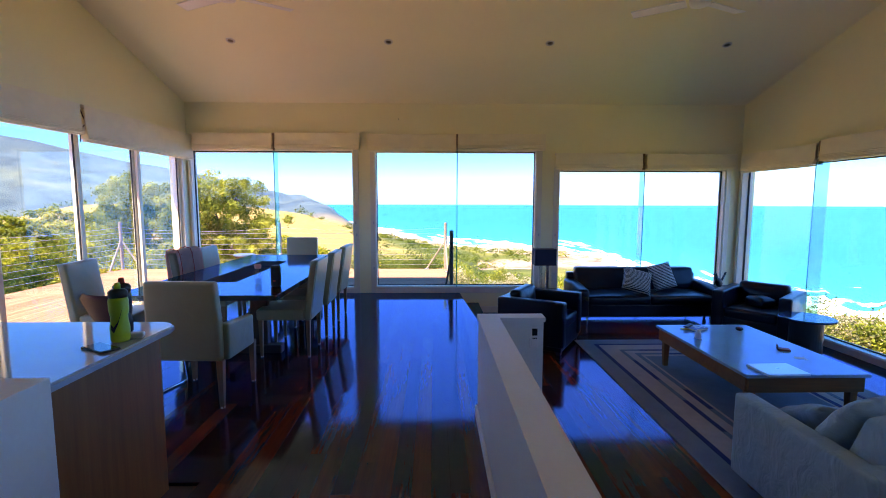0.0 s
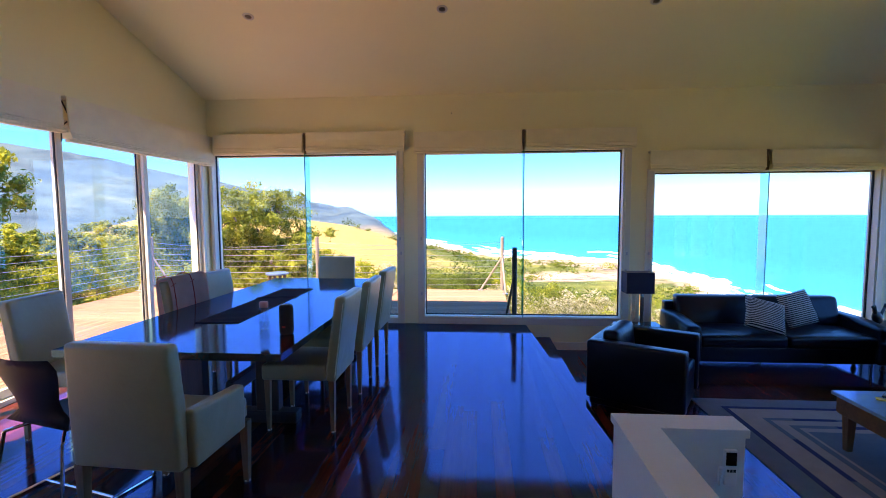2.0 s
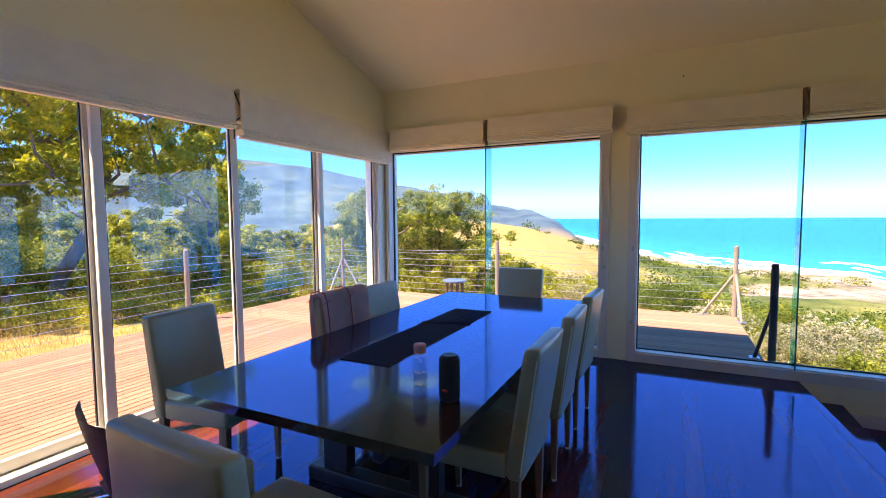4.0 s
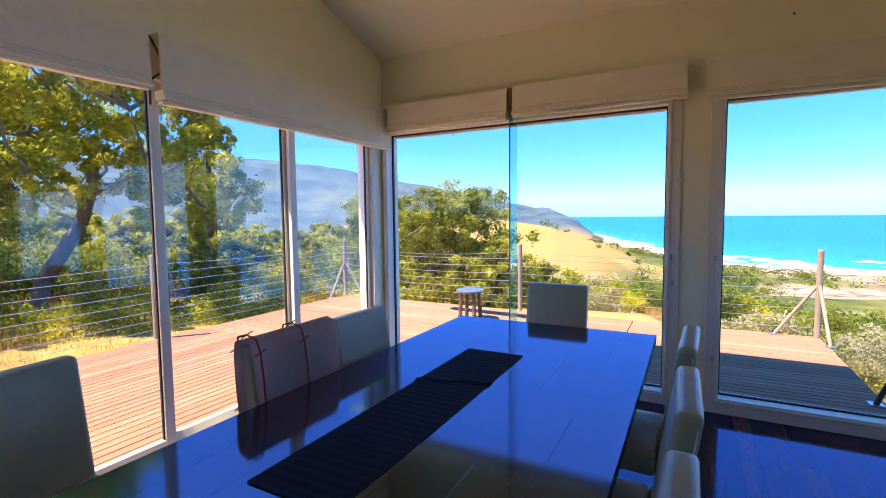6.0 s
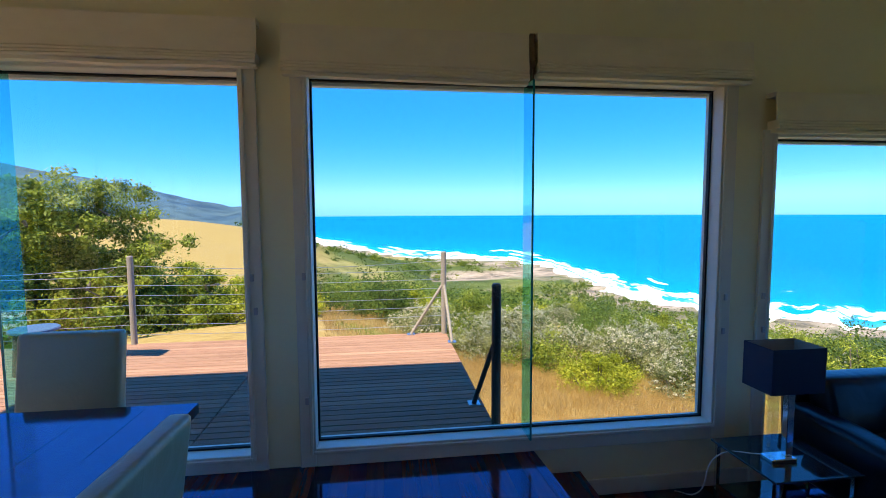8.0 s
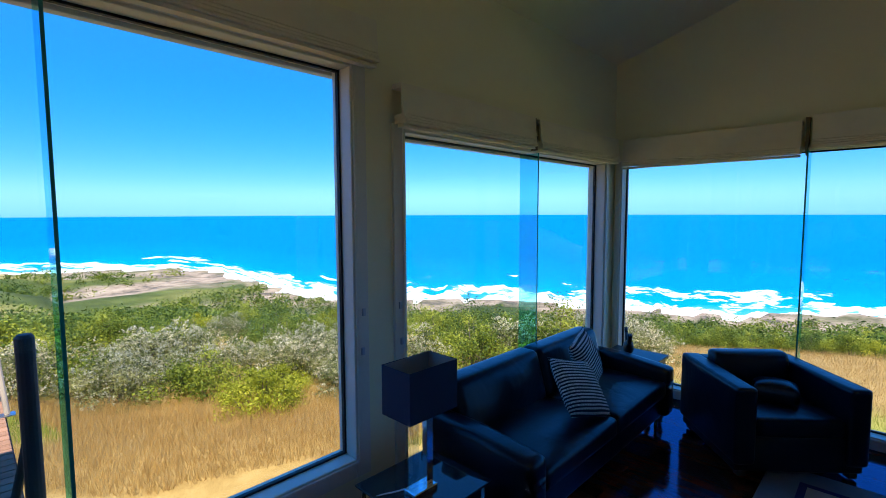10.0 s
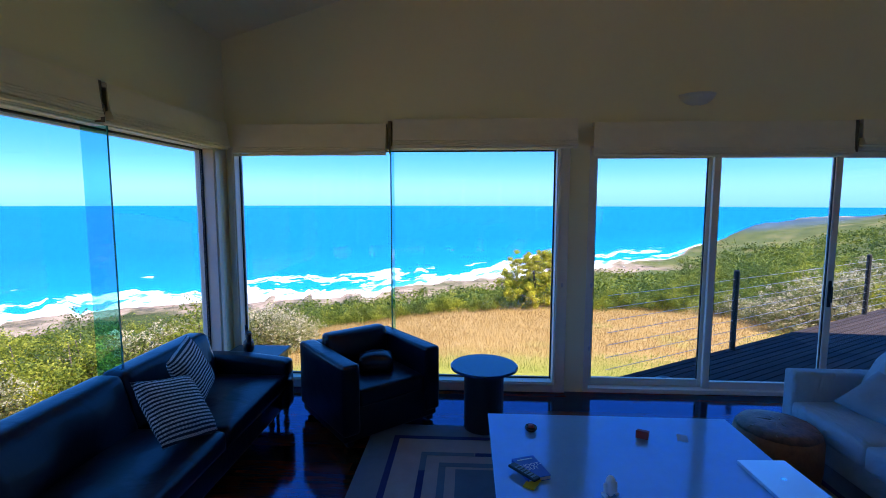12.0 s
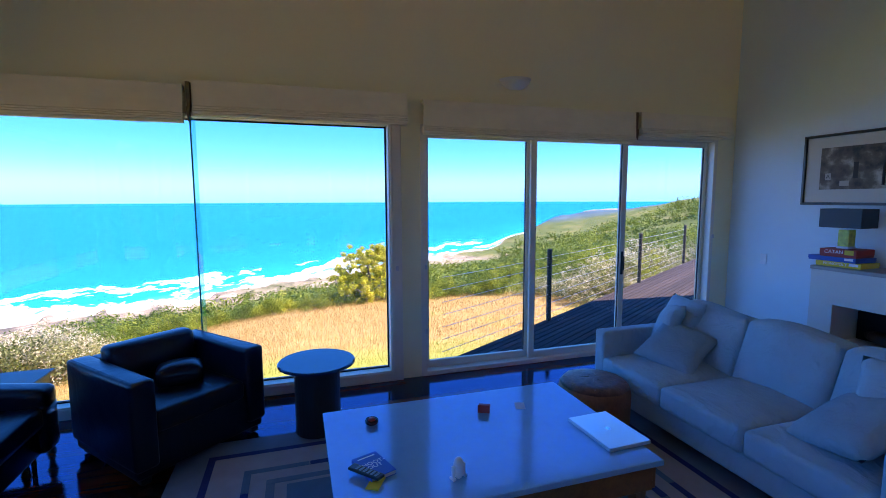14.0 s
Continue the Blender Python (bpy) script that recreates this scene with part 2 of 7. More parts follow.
def pillow(w, d, h, seed=0, n=10, flat=0.5, wrinkle=0.012):
    """A stuffed cushion lying on z = 0, w by d, h thick in the middle."""
    bm = bmesh.new()
    rnd = Vector((seed * 7.3, seed * 3.1, 0))
    top, bot = {}, {}
    for i in range(n + 1):
        for j in range(n + 1):
            u, v = 2 * i / n - 1, 2 * j / n - 1
            e = (max(0.0, 1 - abs(u) ** 3.2) * max(0.0, 1 - abs(v) ** 3.2)) ** flat
            pinch = 1 - 0.07 * (abs(u) ** 2) * (1 - abs(v)) - 0.05 * (abs(v) ** 2) * (1 - abs(u))
            x, y = u * w / 2 * pinch, v * d / 2 * pinch
            k = wrinkle * noise.noise(Vector((x * 9, y * 9, 0)) + rnd)
            top[i, j] = bm.verts.new((x, y, h / 2 + e * h / 2 + k * e))
            bot[i, j] = top[i, j] if i in (0, n) or j in (0, n) else bm.verts.new((x, y, h / 2 - e * h / 2))
    for i in range(n):
        for j in range(n):
            bm.faces.new((top[i, j], top[i + 1, j], top[i + 1, j + 1], top[i, j + 1]))
            bm.faces.new((bot[i, j], bot[i, j + 1], bot[i + 1, j + 1], bot[i + 1, j]))
    return bm


def cushion(x0, x1, y0, y1, z0, z1, r=0.04, puff=0.02, seed=0, cuts=7):
    """A padded block: bevelled box whose broad faces swell and crease a little."""
    bm = box(x0, x1, y0, y1, z0, z1, r, 3)
    big = [e for e in bm.edges if e.calc_length() > 3 * r]
    bmesh.ops.subdivide_edges(bm, edges=big, cuts=cuts, use_grid_fill=True)
    c = Vector(((x0 + x1) / 2, (y0 + y1) / 2, (z0 + z1) / 2))
    h = Vector(((x1 - x0) / 2, (y1 - y0) / 2, (z1 - z0) / 2))
    thin = min(range(3), key=lambda i: h[i])
    for v in bm.verts:
        q = v.co - c
        u = [q[i] / h[i] for i in range(3)]
        e = 1.0
        for i in range(3):
            if i != thin:
                e *= max(0.0, 1 - u[i] ** 2)
        k = noise.noise(v.co * 6 + Vector((seed * 5.1, seed, 0))) * 0.35 + noise.noise(v.co * 17 + Vector((seed, 0, seed))) * 0.12
        v.co[thin] += u[thin] * puff * (e + k * math.sqrt(e))
    return bm

# ---- materials of the building ----
M_WALL = plain("wall_paint", (0.90, 0.85, 0.57), 0.7, vary=0.03, fine=160, coarse=1.2, relief=0.08, depth=0.001)
M_CEIL = plain("ceiling_paint", (0.93, 0.87, 0.62), 0.75, vary=0.03, fine=120, coarse=0.9, relief=0.05, depth=0.001)
# the skylight's blue cast is put into this white wall's colour
M_WALL_SKYTINT = plain("white_wall_sky_tint", (0.66, 0.78, 0.80), 0.65, vary=0.03, fine=160, coarse=1.2, relief=0.08, depth=0.001)
M_FRAME = plain("frame_paint", (0.78, 0.74, 0.62), 0.38, vary=0.05, fine=90, coarse=4, relief=0.06, depth=0.001)
M_STONE = plain("pale_paint", (0.76, 0.79, 0.77), 0.5, vary=0.04, relief=0.05)
M_RUBBER = plain("black_rubber", (0.012, 0.012, 0.013), 0.6, vary=0.2)
M_METAL = plain("brushed_steel", (0.55, 0.55, 0.56), 0.3, 1.0, vary=0.08, fine=200, scale=(1, 1, 0.1))
M_CHROME = plain("chrome", (0.75, 0.75, 0.76), 0.1, 1.0, vary=0.03, relief=0)
M_BLACK = plain("black_plastic", (0.012, 0.012, 0.014), 0.4, vary=0.2)
M_LINEN = plain("blind_linen", (0.88, 0.81, 0.61), 0.85, vary=0.06, fine=300, coarse=5, relief=0.3, depth=0.001, scale=(1, 1, 1.6))
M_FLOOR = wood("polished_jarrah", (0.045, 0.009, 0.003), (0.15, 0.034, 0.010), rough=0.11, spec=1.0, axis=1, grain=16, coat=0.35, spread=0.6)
# blue gloss colour stands in for the sky's reflection in the boards
sky_gloss(M_FLOOR, (0.18, 0.54, 1.0), 1.95, 0.08)
M_GLASS = glass("window_glass", (0.98, 0.99, 0.985), refl=0.022)
M_GLASS_W = glass("door_glass", (0.96, 0.98, 0.975), refl=0.055)
M_FIN = glass("fin_glass", (0.46, 0.87, 0.88), refl=0.08)
M_FIN_EDGE = plain("fin_glass_edge", (0.03, 0.30, 0.27), 0.15, vary=0.1, relief=0)

LOW = -0.34                  # the living area lies two steps down
XW, XE, YN, YS = -3.70, 5.42, 8.05, -3.5
T = 0.22                     # wall thickness
EDGE = [(0.73, 8.05), (1.06, 3.42)]   # edge of the upper floor


def roof_z(y):
    return 3.11 + 0.297 * (YN - y) if y > 2.0 else 3.11 + 0.297 * (YN - 2.0) - 0.25 * (2.0 - y)


def structure(ob, label, category):
    return tagged(ob, label, category, kind="structure")


def wall_bm(axis, lo, hi, a0, a1, zb, openings, top):
    """A wall between a0 and a1 along the other axis, with openings (a, b, z0, z1) cut through; top(a) is its upper edge."""
    bm = bmesh.new()
    cuts = sorted({a0, a1, *[o[0] for o in openings], *[o[1] for o in openings], *([2.0] if axis == "x" and a0 < 2.0 < a1 else [])})
    for a, b in zip(cuts, cuts[1:]):
        mid = (a + b) / 2
        hole = [o for o in openings if o[0] < mid < o[1]]
        if hole:
            _, _, z0, z1 = hole[0]
            if z0 > zb + 0.01:
                add_prism(bm, [(a, zb), (b, zb), (b, z0), (a, z0)], lo, hi, axis)
            add_prism(bm, [(a, z1), (b, z1), (b, top(b)), (a, top(a))], lo, hi, axis)
        else:
            add_prism(bm, [(a, zb), (b, zb), (b, top(b)), (a, top(a))], lo, hi, axis)
    return bm


# openings: (from, to, sill, head)
N_OPEN = [(-3.66, -0.93, 0.0, 2.40), (-0.74, 2.09, 0.0, 2.40), (2.29, 5.25, LOW, 2.09)]
W_OPEN = [(1.55, 7.92, 0.0, 2.40)]
E_OPEN = [(4.67, 8.02, LOW, 2.09), (0.91, 4.48, LOW, 2.09)]
structure(part("wall_north", wall_bm("y", YN, YN + T, XW - T, XE + T, -1.3, N_OPEN, lambda a: 3.16), M_WALL), "cream painted plaster wall with tall windows", "wall")
structure(part("wall_west", wall_bm("x", XW - T, XW, YS, YN, -1.3, W_OPEN, lambda a: roof_z(a) + 0.05), M_WALL), "cream painted wall with sliding glass doors", "wall")
structure(part("wall_east", wall_bm("x", XE, XE + T, 0.43, YN, -1.3, E_OPEN, lambda a: roof_z(a) + 0.05), M_WALL), "cream painted wall with tall sea-view windows", "wall")
structure(part("wall_fireplace", wall_bm("y", 0.43, 0.65, 1.5, XE, LOW - 0.3, [], lambda a: 4.7), M_WALL_SKYTINT), "white painted wall with the fireplace, tinted blue for skylight", "wall")
structure(part("wall_south", wall_bm("y", YS - T, YS, XW - T, XE + T, -1.3, [], lambda a: 3.6), M_WALL), "plain painted back wall", "wall")
structure(part("wall_hall", wall_bm("x", 1.5, 1.5 + T, YS, 0.43, LOW - 0.3, [], lambda a: roof_z(a) + 0.05), M_WALL), "plain painted hall wall", "wall")

bm = bmesh.new()
add_prism(bm, [(YN + 0.0, roof_z(YN)), (2.0, roof_z(2.0)), (2.0, roof_z(2.0) + 0.12), (YN, roof_z(YN) + 0.12)], XW, XE, "x")
add_prism(bm, [(2.0, roof_z(2.0)), (YS, roof_z(YS)), (YS, roof_z(YS) + 0.12), (2.0, roof_z(2.0) + 0.12)], XW, XE, "x")
structure(part("ceiling", bm, M_CEIL), "pale raked plasterboard ceiling", "ceiling")

# the roof with its eaves
M_ROOF = plain("roof_steel", (0.30, 0.31, 0.32), 0.5, vary=0.08)
bm = bmesh.new()
yo = YN + 0.60
add_prism(bm, [(yo, roof_z(YN) + 0.18 - 0.297 * 0.60 + 0.2), (2.0, roof_z(2.0) + 0.32), (2.0, roof_z(2.0) + 0.5), (yo, roof_z(YN) + 0.36 - 0.297 * 0.60 + 0.2)], XW - 1.0, XE + 0.9, "x")
add_prism(bm, [(2.0, roof_z(2.0) + 0.32), (YS - 0.8, roof_z(YS) + 0.2), (YS - 0.8, roof_z(YS) + 0.38), (2.0, roof_z(2.0) + 0.5)], XW - 1.0, XE + 0.9, "x")
structure(part("roof", bm, M_ROOF), "grey sheet steel roof with wide eaves", "roof")
bm = prism([(-5.6, 2.98), (-4.05, 2.72), (-3.80, 2.62), (-3.80, 2.72), (-4.0, 2.84), (-5.6, 3.06)], 9.72, 9.92, "y")
structure(part("eave_trim", bm, M_FRAME), "white painted bargeboard tip under the eaves", "trim")

# floors: a dark base under the boards
M_SUB = plain("floor_base", (0.035, 0.012, 0.008), 0.6)
ex = lambda y: EDGE[0][0] + (EDGE[1][0] - EDGE[0][0]) * (EDGE[0][1] - y) / (EDGE[0][1] - EDGE[1][1])
bm = prism([(XW, YS), (1.5, YS), (1.5, 0.43), (0.75, 0.43), (0.75, 3.42), (ex(3.42), 3.42), (ex(YN), YN), (XW, YN)], -0.5, -0.022)
FLOOR_UP = structure(part("floor", bm, M_SUB), "glossy dark red-brown timber floor of the dining level", "floor")
bm = prism([(0.75, 0.65), (XE, 0.65), (XE, YN), (0.70, YN), (1.03, 3.42), (0.75, 3.42)], LOW - 0.3, LOW - 0.022)
FLOOR_LOW = structure(part("floor_lower", bm, M_SUB), "glossy dark timber floor of the sunken living area", "floor")
# step between the levels
bm = prism([(ex(YN) + 0.002, YN - 0.002), (1.06, YN - 0.002), (1.08, 3.43), (ex(3.43) + 0.002, 3.43)], LOW - 0.02, LOW / 2)
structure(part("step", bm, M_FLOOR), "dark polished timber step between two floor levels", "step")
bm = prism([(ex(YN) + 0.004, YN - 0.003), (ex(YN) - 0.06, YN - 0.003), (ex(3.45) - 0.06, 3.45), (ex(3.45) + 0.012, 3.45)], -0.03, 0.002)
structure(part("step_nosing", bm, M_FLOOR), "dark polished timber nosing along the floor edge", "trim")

# baseboards
def baseboard(name, x0, x1, y0, y1, z, h=0.09):
    structure(part(name, box(x0, x1, y0, y1, z, z + h, 0.006), M_FRAME), "cream painted skirting board", "baseboard")


baseboard("baseboard_fireplace", 1.75, XE - 0.01, 0.652, 0.67, LOW)
baseboard("baseboard_north", ex(YN) + 0.35, 2.28, 8.03, 8.048, LOW, 0.11)

# half wall with its short return
HW = 0.735
bm = prism([(0.62, -0.6), (0.745, -0.6), (0.745, 3.42), (1.06, 3.42), (1.06, 3.52), (0.62, 3.52)], LOW, HW - 0.03)
structure(part("half_wall", bm, M_STONE), "white painted half wall beside the steps", "wall")
bm = prism([(0.61, -0.6), (0.755, -0.6), (0.755, 3.41), (1.07, 3.41), (1.07, 3.53), (0.61, 3.53)], HW - 0.03, HW)
structure(part("half_wall_cap", bm, M_STONE), "white painted cap on the half wall", "trim")
baseboard("baseboard_half_wall", 0.600, 0.618, -0.6, 3.52, 0.0, 0.07)


# windows: frame, panes, gasket, glass fin
def bar(bm, axis, a0, a1, d0, d1, z0, z1, bev=0.004):
    if axis == "y":
        add_box(bm, a0, a1, d0, d1, z0, z1, bev, 1)
    else:
        add_box(bm, d0, d1, a0, a1, z0, z1, bev, 1)


def window(name, axis, a0, a1, z0, z1, d, inward, glass0, glass1, gz0, gz1, fin, label):
    """A fixed window of two butt-jointed panes with a glass fin; d is the glass plane, inward +1 or -1 towards the room."""
    w = structure(new(name), label, "window")
    far, near = d - inward * 0.06, d + inward * 0.115
    lo, hi = min(far, near), max(far, near)
    for nm, q in (("window_frame", (a0, glass0, z0, z1)), ("window_frame", (glass1, a1, z0, z1)), ("window_frame", (glass0, glass1, gz1, z1)), ("window_sill", (glass0, glass1, z0, gz0))):
        bm = bmesh.new()
        bar(bm, axis, *q[:2], lo, hi, *q[2:])
        # inner bead, set back
        part(nm, bm, M_FRAME, w)
    for q in ((glass0 - 0.002, glass0 + 0.012, gz0, gz1), (glass1 - 0.012, glass1 + 0.002, gz0, gz1), (glass0, glass1, gz1 - 0.012, gz1 + 0.002), (glass0, glass1, gz0 - 0.002, gz0 + 0.012)):
        bm = bmesh.new()
        bar(bm, axis, *q[:2], d - 0.012, d + 0.012, *q[2:], 0)
        part("gasket", bm, M_RUBBER, w)
    inner = sorted((near, near + inward * 0.012))
    for q in ((glass0 - 0.034, glass0 - 0.012, gz0 - 0.034, gz1 + 0.034), (glass1 + 0.012, glass1 + 0.034, gz0 - 0.034, gz1 + 0.034), (glass0 - 0.012, glass1 + 0.012, gz1 + 0.012, gz1 + 0.034), (glass0 - 0.012, glass1 + 0.012, gz0 - 0.034, gz0 - 0.012)):
        bm = bmesh.new()
        bar(bm, axis, *q[:2], *inner, *q[2:], 0.004)
        part("glazing_bead", bm, M_FRAME, w)
    for a, b in ((glass0 + 0.012, fin - 0.004), (fin + 0.004, glass1 - 0.012)):
        bm = bmesh.new()
        bar(bm, axis, a, b, d - 0.004, d + 0.004, gz0 + 0.012, gz1 - 0.012, 0)
        part("pane", bm, M_GLASS, w).visible_shadow = False
    bm = bmesh.new()
    f = sorted((d + inward * 0.012, d + inward * 0.19))
    bar(bm, axis, fin - 0.006, fin + 0.006, f[0], f[1] - 0.003 if inward < 0 else f[1], gz0, gz1 - 0.012, 0)
    fo = part("glass_fin", bm, M_FIN, w, "pale green glass stiffening fin")
    fo.visible_shadow = False
    bm = bmesh.new()
    e = d + inward * 0.192
    bar(bm, axis, fin - 0.0062, fin + 0.0062, e - 0.0015, e + 0.0015, gz0, gz1 - 0.012, 0)
    part("fin_edge", bm, M_FIN_EDGE, fo)
    return w


window("window_1", "y", -3.66, -0.93, 0.0, 2.40, 8.145, -1, -3.635, -1.03, 0.10, 2.35, -2.27, "cream framed floor-length window facing the deck")
window("window_2", "y", -0.74, 2.09, 0.0, 2.40, 8.145, -1, -0.645, 1.985, 0.115, 2.355, 0.685, "cream framed floor-length window facing the coast")
window("window_3", "y", 2.29, 5.25, LOW, 2.09, 8.145, -1, 2.39, 5.15, -0.25, 2.045, 3.76, "cream framed floor-length window behind the sofa")
window("window_4", "x", 4.67, 8.02, LOW, 2.09, 5.50, -1, 4.79, 7.95, -0.235, 2.06, 6.38, "cream framed floor-length window facing the sea")


for x0, x1, z in ((-3.66, -0.93, 2.335), (-0.74, 2.09, 2.338), (2.29, 5.25, 2.03)):
    structure(part("window_head_trim", box(x0, x1, 8.215, 8.268, z, z + 0.061, 0.004, 1), M_FRAME), "cream painted outer head trim of the window", "trim")


def slider(name, axis, a0, a1, z0, z1, d, inward, joints, label, handles):
    """Sliding doors: an outer frame and leaves on two tracks."""
    w = structure(new(name), label, "door")
    lo, hi = sorted((d - inward * 0.07, d + inward * 0.09))
    for nm, q in (("door_frame", (a0, a0 + 0.05, z0, z1)), ("door_frame", (a1 - 0.05, a1, z0, z1)), ("door_frame", (a0 + 0.05, a1 - 0.05, z1 - 0.05, z1)), ("track", (a0 + 0.05, a1 - 0.05, z0, z0 + 0.045))):
        bm = bmesh.new()
        bar(bm, axis, *q[:2], lo, hi, *q[2:])
        part(nm, bm, M_FRAME, w)
    edges = [a0 + 0.05, *joints, a1 - 0.05]
    for i, (a, b) in enumerate(zip(edges, edges[1:])):
        dd = d + (0.028 if i % 2 else -0.022) * inward
        leaf = bmesh.new()
        st = 0.045
        bar(leaf, axis, a - (0.02 if i else 0), a + st, dd - 0.02, dd + 0.02, z0 + 0.047, z1 - 0.052)
        bar(leaf, axis, b - st, b + (0.02 if i < len(edges) - 2 else 0), dd - 0.02, dd + 0.02, z0 + 0.047, z1 - 0.052)
        bar(leaf, axis, a + st, b - st, dd - 0.02, dd + 0.02, z1 - 0.11, z1 - 0.052)
        bar(leaf, axis, a + st, b - st, dd - 0.02, dd + 0.02, z0 + 0.047, z0 + 0.12)
        lf = part("leaf", leaf, M_FRAME, w)
        bm = bmesh.new()
        bar(bm, axis, a + st, b - st, dd - 0.003, dd + 0.003, z0 + 0.12, z1 - 0.11, 0)
        part("pane", bm, M_GLASS_W if d < 0 else M_GLASS, lf).visible_shadow = False
        for nm, s in (("gasket", a + st), ("gasket", b - st - 0.008)):
            bm = bmesh.new()
            bar(bm, axis, s, s + 0.008, dd - 0.008, dd + 0.008, z0 + 0.12, z1 - 0.11, 0)
            part(nm, bm, M_RUBBER, lf)
        for hnd in handles:
            if abs(hnd - a) < 0.1:
                bm = bmesh.new()
                hd = dd + inward * 0.03
                zc = z0 + 1.02
                bar(bm, axis, a + 0.004, a + 0.036, hd - 0.008, hd + 0.008, zc - 0.13, zc + 0.13, 0.006)
                bar(bm, axis, a + 0.012, a + 0.028, hd + inward * 0.03 - 0.006, hd + inward * 0.03 + 0.006, zc - 0.08, zc + 0.08, 0.004)
                part("handle", bm, M_BLACK, lf, "black plastic pull handle with latch")
    return w


slider("door_1", "x", 1.55, 7.92, 0.0, 2.40, -3.785, 1, [2.55, 3.60, 4.66, 5.76, 6.84], "cream framed sliding glass doors to the deck", [5.76])
slider("door_2", "x", 0.91, 4.48, LOW, 2.09, 5.50, -1, [2.14, 3.28], "cream framed sliding glass doors to the side deck", [2.14])
# catches on the window posts
for x, z in ((-0.985, 1.18), (-0.69, 1.18), (-0.97, 0.98), (2.04, 0.75), (2.34, 0.75), (2.05, 0.98), (2.33, 0.98), (-0.69, 0.42)):
    tagged(part("window_catch", box(x - 0.011, x + 0.011, 8.018, 8.032, z - 0.022, z + 0.022, 0.004), M_METAL), "small metal catch on the painted window frame", "catch", "window catches", "")
for y, z in ((4.72, 0.75), (4.44, 0.75), (4.44, 0.12), (0.95, 0.95)):
    tagged(part("window_catch", box(5.373, 5.387, y - 0.011, y + 0.011, z - 0.022, z + 0.022, 0.004), M_METAL), "small metal catch on the painted window frame", "catch", "window catches", "")


# roman blinds, folded up
def band(axis, a0, a1, prof, z0, z1, face, inward, sag, seed, n=26):
    """A length of folded cloth: a closed profile of (depth, height) carried along the window."""
    bm = bmesh.new()
    rows = []
    for i in range(n + 1):
        u = i / n
        a = a0 + (a1 - a0) * u
        drop = sag * u + 0.007 * noise.noise(Vector((a * 2.2, seed, 0)))
        row = []
        for dd, z in prof:
            f = (z1 - z) / (z1 - z0)
            p = face + inward * (dd + (0.007 * f * noise.noise(Vector((a * 3.5, z * 8, seed))) if dd > 0.02 else 0))
            zz = z - drop * f
            row.append(bm.verts.new((a, p, zz) if axis == "y" else (p, a, zz)))
        rows.append(row)
    fs = []
    k = len(prof)
    for r, s in zip(rows, rows[1:]):
        for j in range(k):
            fs.append(bm.faces.new((r[j], s[j], s[(j + 1) % k], r[(j + 1) % k])))
    fs += [bm.faces.new(rows[0]), bm.faces.new(rows[-1][::-1])]
    bmesh.ops.recalc_face_normals(bm, faces=fs)
    return bm


def roman_blind(axis, a0, a1, z0, z1, face, inward, sag=0.0, seed=0):
    t = thing("roman_blind", pose(0, 0, 0), "cream linen roman blind folded up above the window", "blind", "roman blinds")
    h = z1 - z0
    part("headrail", band(axis, a0, a1, [(0.003, z1), (0.078, z1), (0.078, z1 - 0.03), (0.003, z1 - 0.03)], z0, z1, face, inward, 0, seed), M_FRAME, t)
    part("fabric", band(axis, a0, a1, [(0.080, z1 - 0.001), (0.090, z1 - 0.004), (0.097, z1 - h * 0.45), (0.106, z0 + 0.07), (0.088, z0 + 0.07), (0.084, z1 - h * 0.45)], z0, z1, face, inward, sag, seed), M_LINEN, t)
    for k in range(3):
        za = z0 + 0.062 - 0.018 * k
        d = 0.102 + 0.006 * k
        part("fold", band(axis, a0 + 0.002, a1 - 0.002, [(0.02, za + 0.006), (d, za + 0.008), (d + 0.010, za - 0.002), (d + 0.006, za - 0.013), (0.02, za - 0.010)], z0, z1, face, inward, sag, seed + k * 0.3), M_LINEN, t)
    part("hem_bar", band(axis, a0 + 0.004, a1 - 0.004, [(0.050, z0 + 0.012), (0.098, z0 + 0.010), (0.098, z0 - 0.008), (0.050, z0 - 0.008)], z0, z1, face, inward, sag, seed + 2), M_LINEN, t)
    return t


for k, (a0, a1, z0, z1, sag) in enumerate(((-3.565, -2.30, 2.36, 2.62, 0.0), (-2.25, -0.90, 2.37, 2.63, 0.0), (-0.77, 0.655, 2.335, 2.61, 0.02), (0.71, 2.12, 2.37, 2.62, 0.0), (2.30, 3.72, 2.07, 2.32, 0.0), (3.79, 5.285, 2.06, 2.31, 0.0))):
    roman_blind("y", a0, a1, z0, z1, YN, -1, sag, k)
for k, (a0, a1, z0, z1, sag) in enumerate(((6.43, 7.925, 2.01, 2.30, 0.0), (4.62, 6.36, 2.07, 2.34, 0.0), (2.14, 4.47, 1.985, 2.30, -0.01), (0.80, 2.07, 2.07, 2.31, 0.0))):
    roman_blind("x", a0, a1, z0, z1, XE, -1, sag, 10 + k)
for k, (a0, a1, z0, z1, sag) in enumerate(((5.72, 8.04, 2.20, 2.60, 0.0), (3.60, 5.66, 2.24, 2.60, -0.02), (1.5, 3.55, 2.24, 2.60, 0.0))):
    blind = roman_blind("x", a0, a1, z0, z1, XW, 1, sag, 20 + k)
    if k == 0:
        WEST_BLIND = blind

# ---- outdoors ----
SEA = -28.0
HX, HY = 0.0, 6.0


def smooth01(a, b, x):
    t = min(1.0, max(0.0, (x - a) / (b - a)))
    return t * t * (3 - 2 * t)


def bell(a, c, w):
    d = (a - c + 180) % 360 - 180
    return math.exp(-(d / w) ** 2)


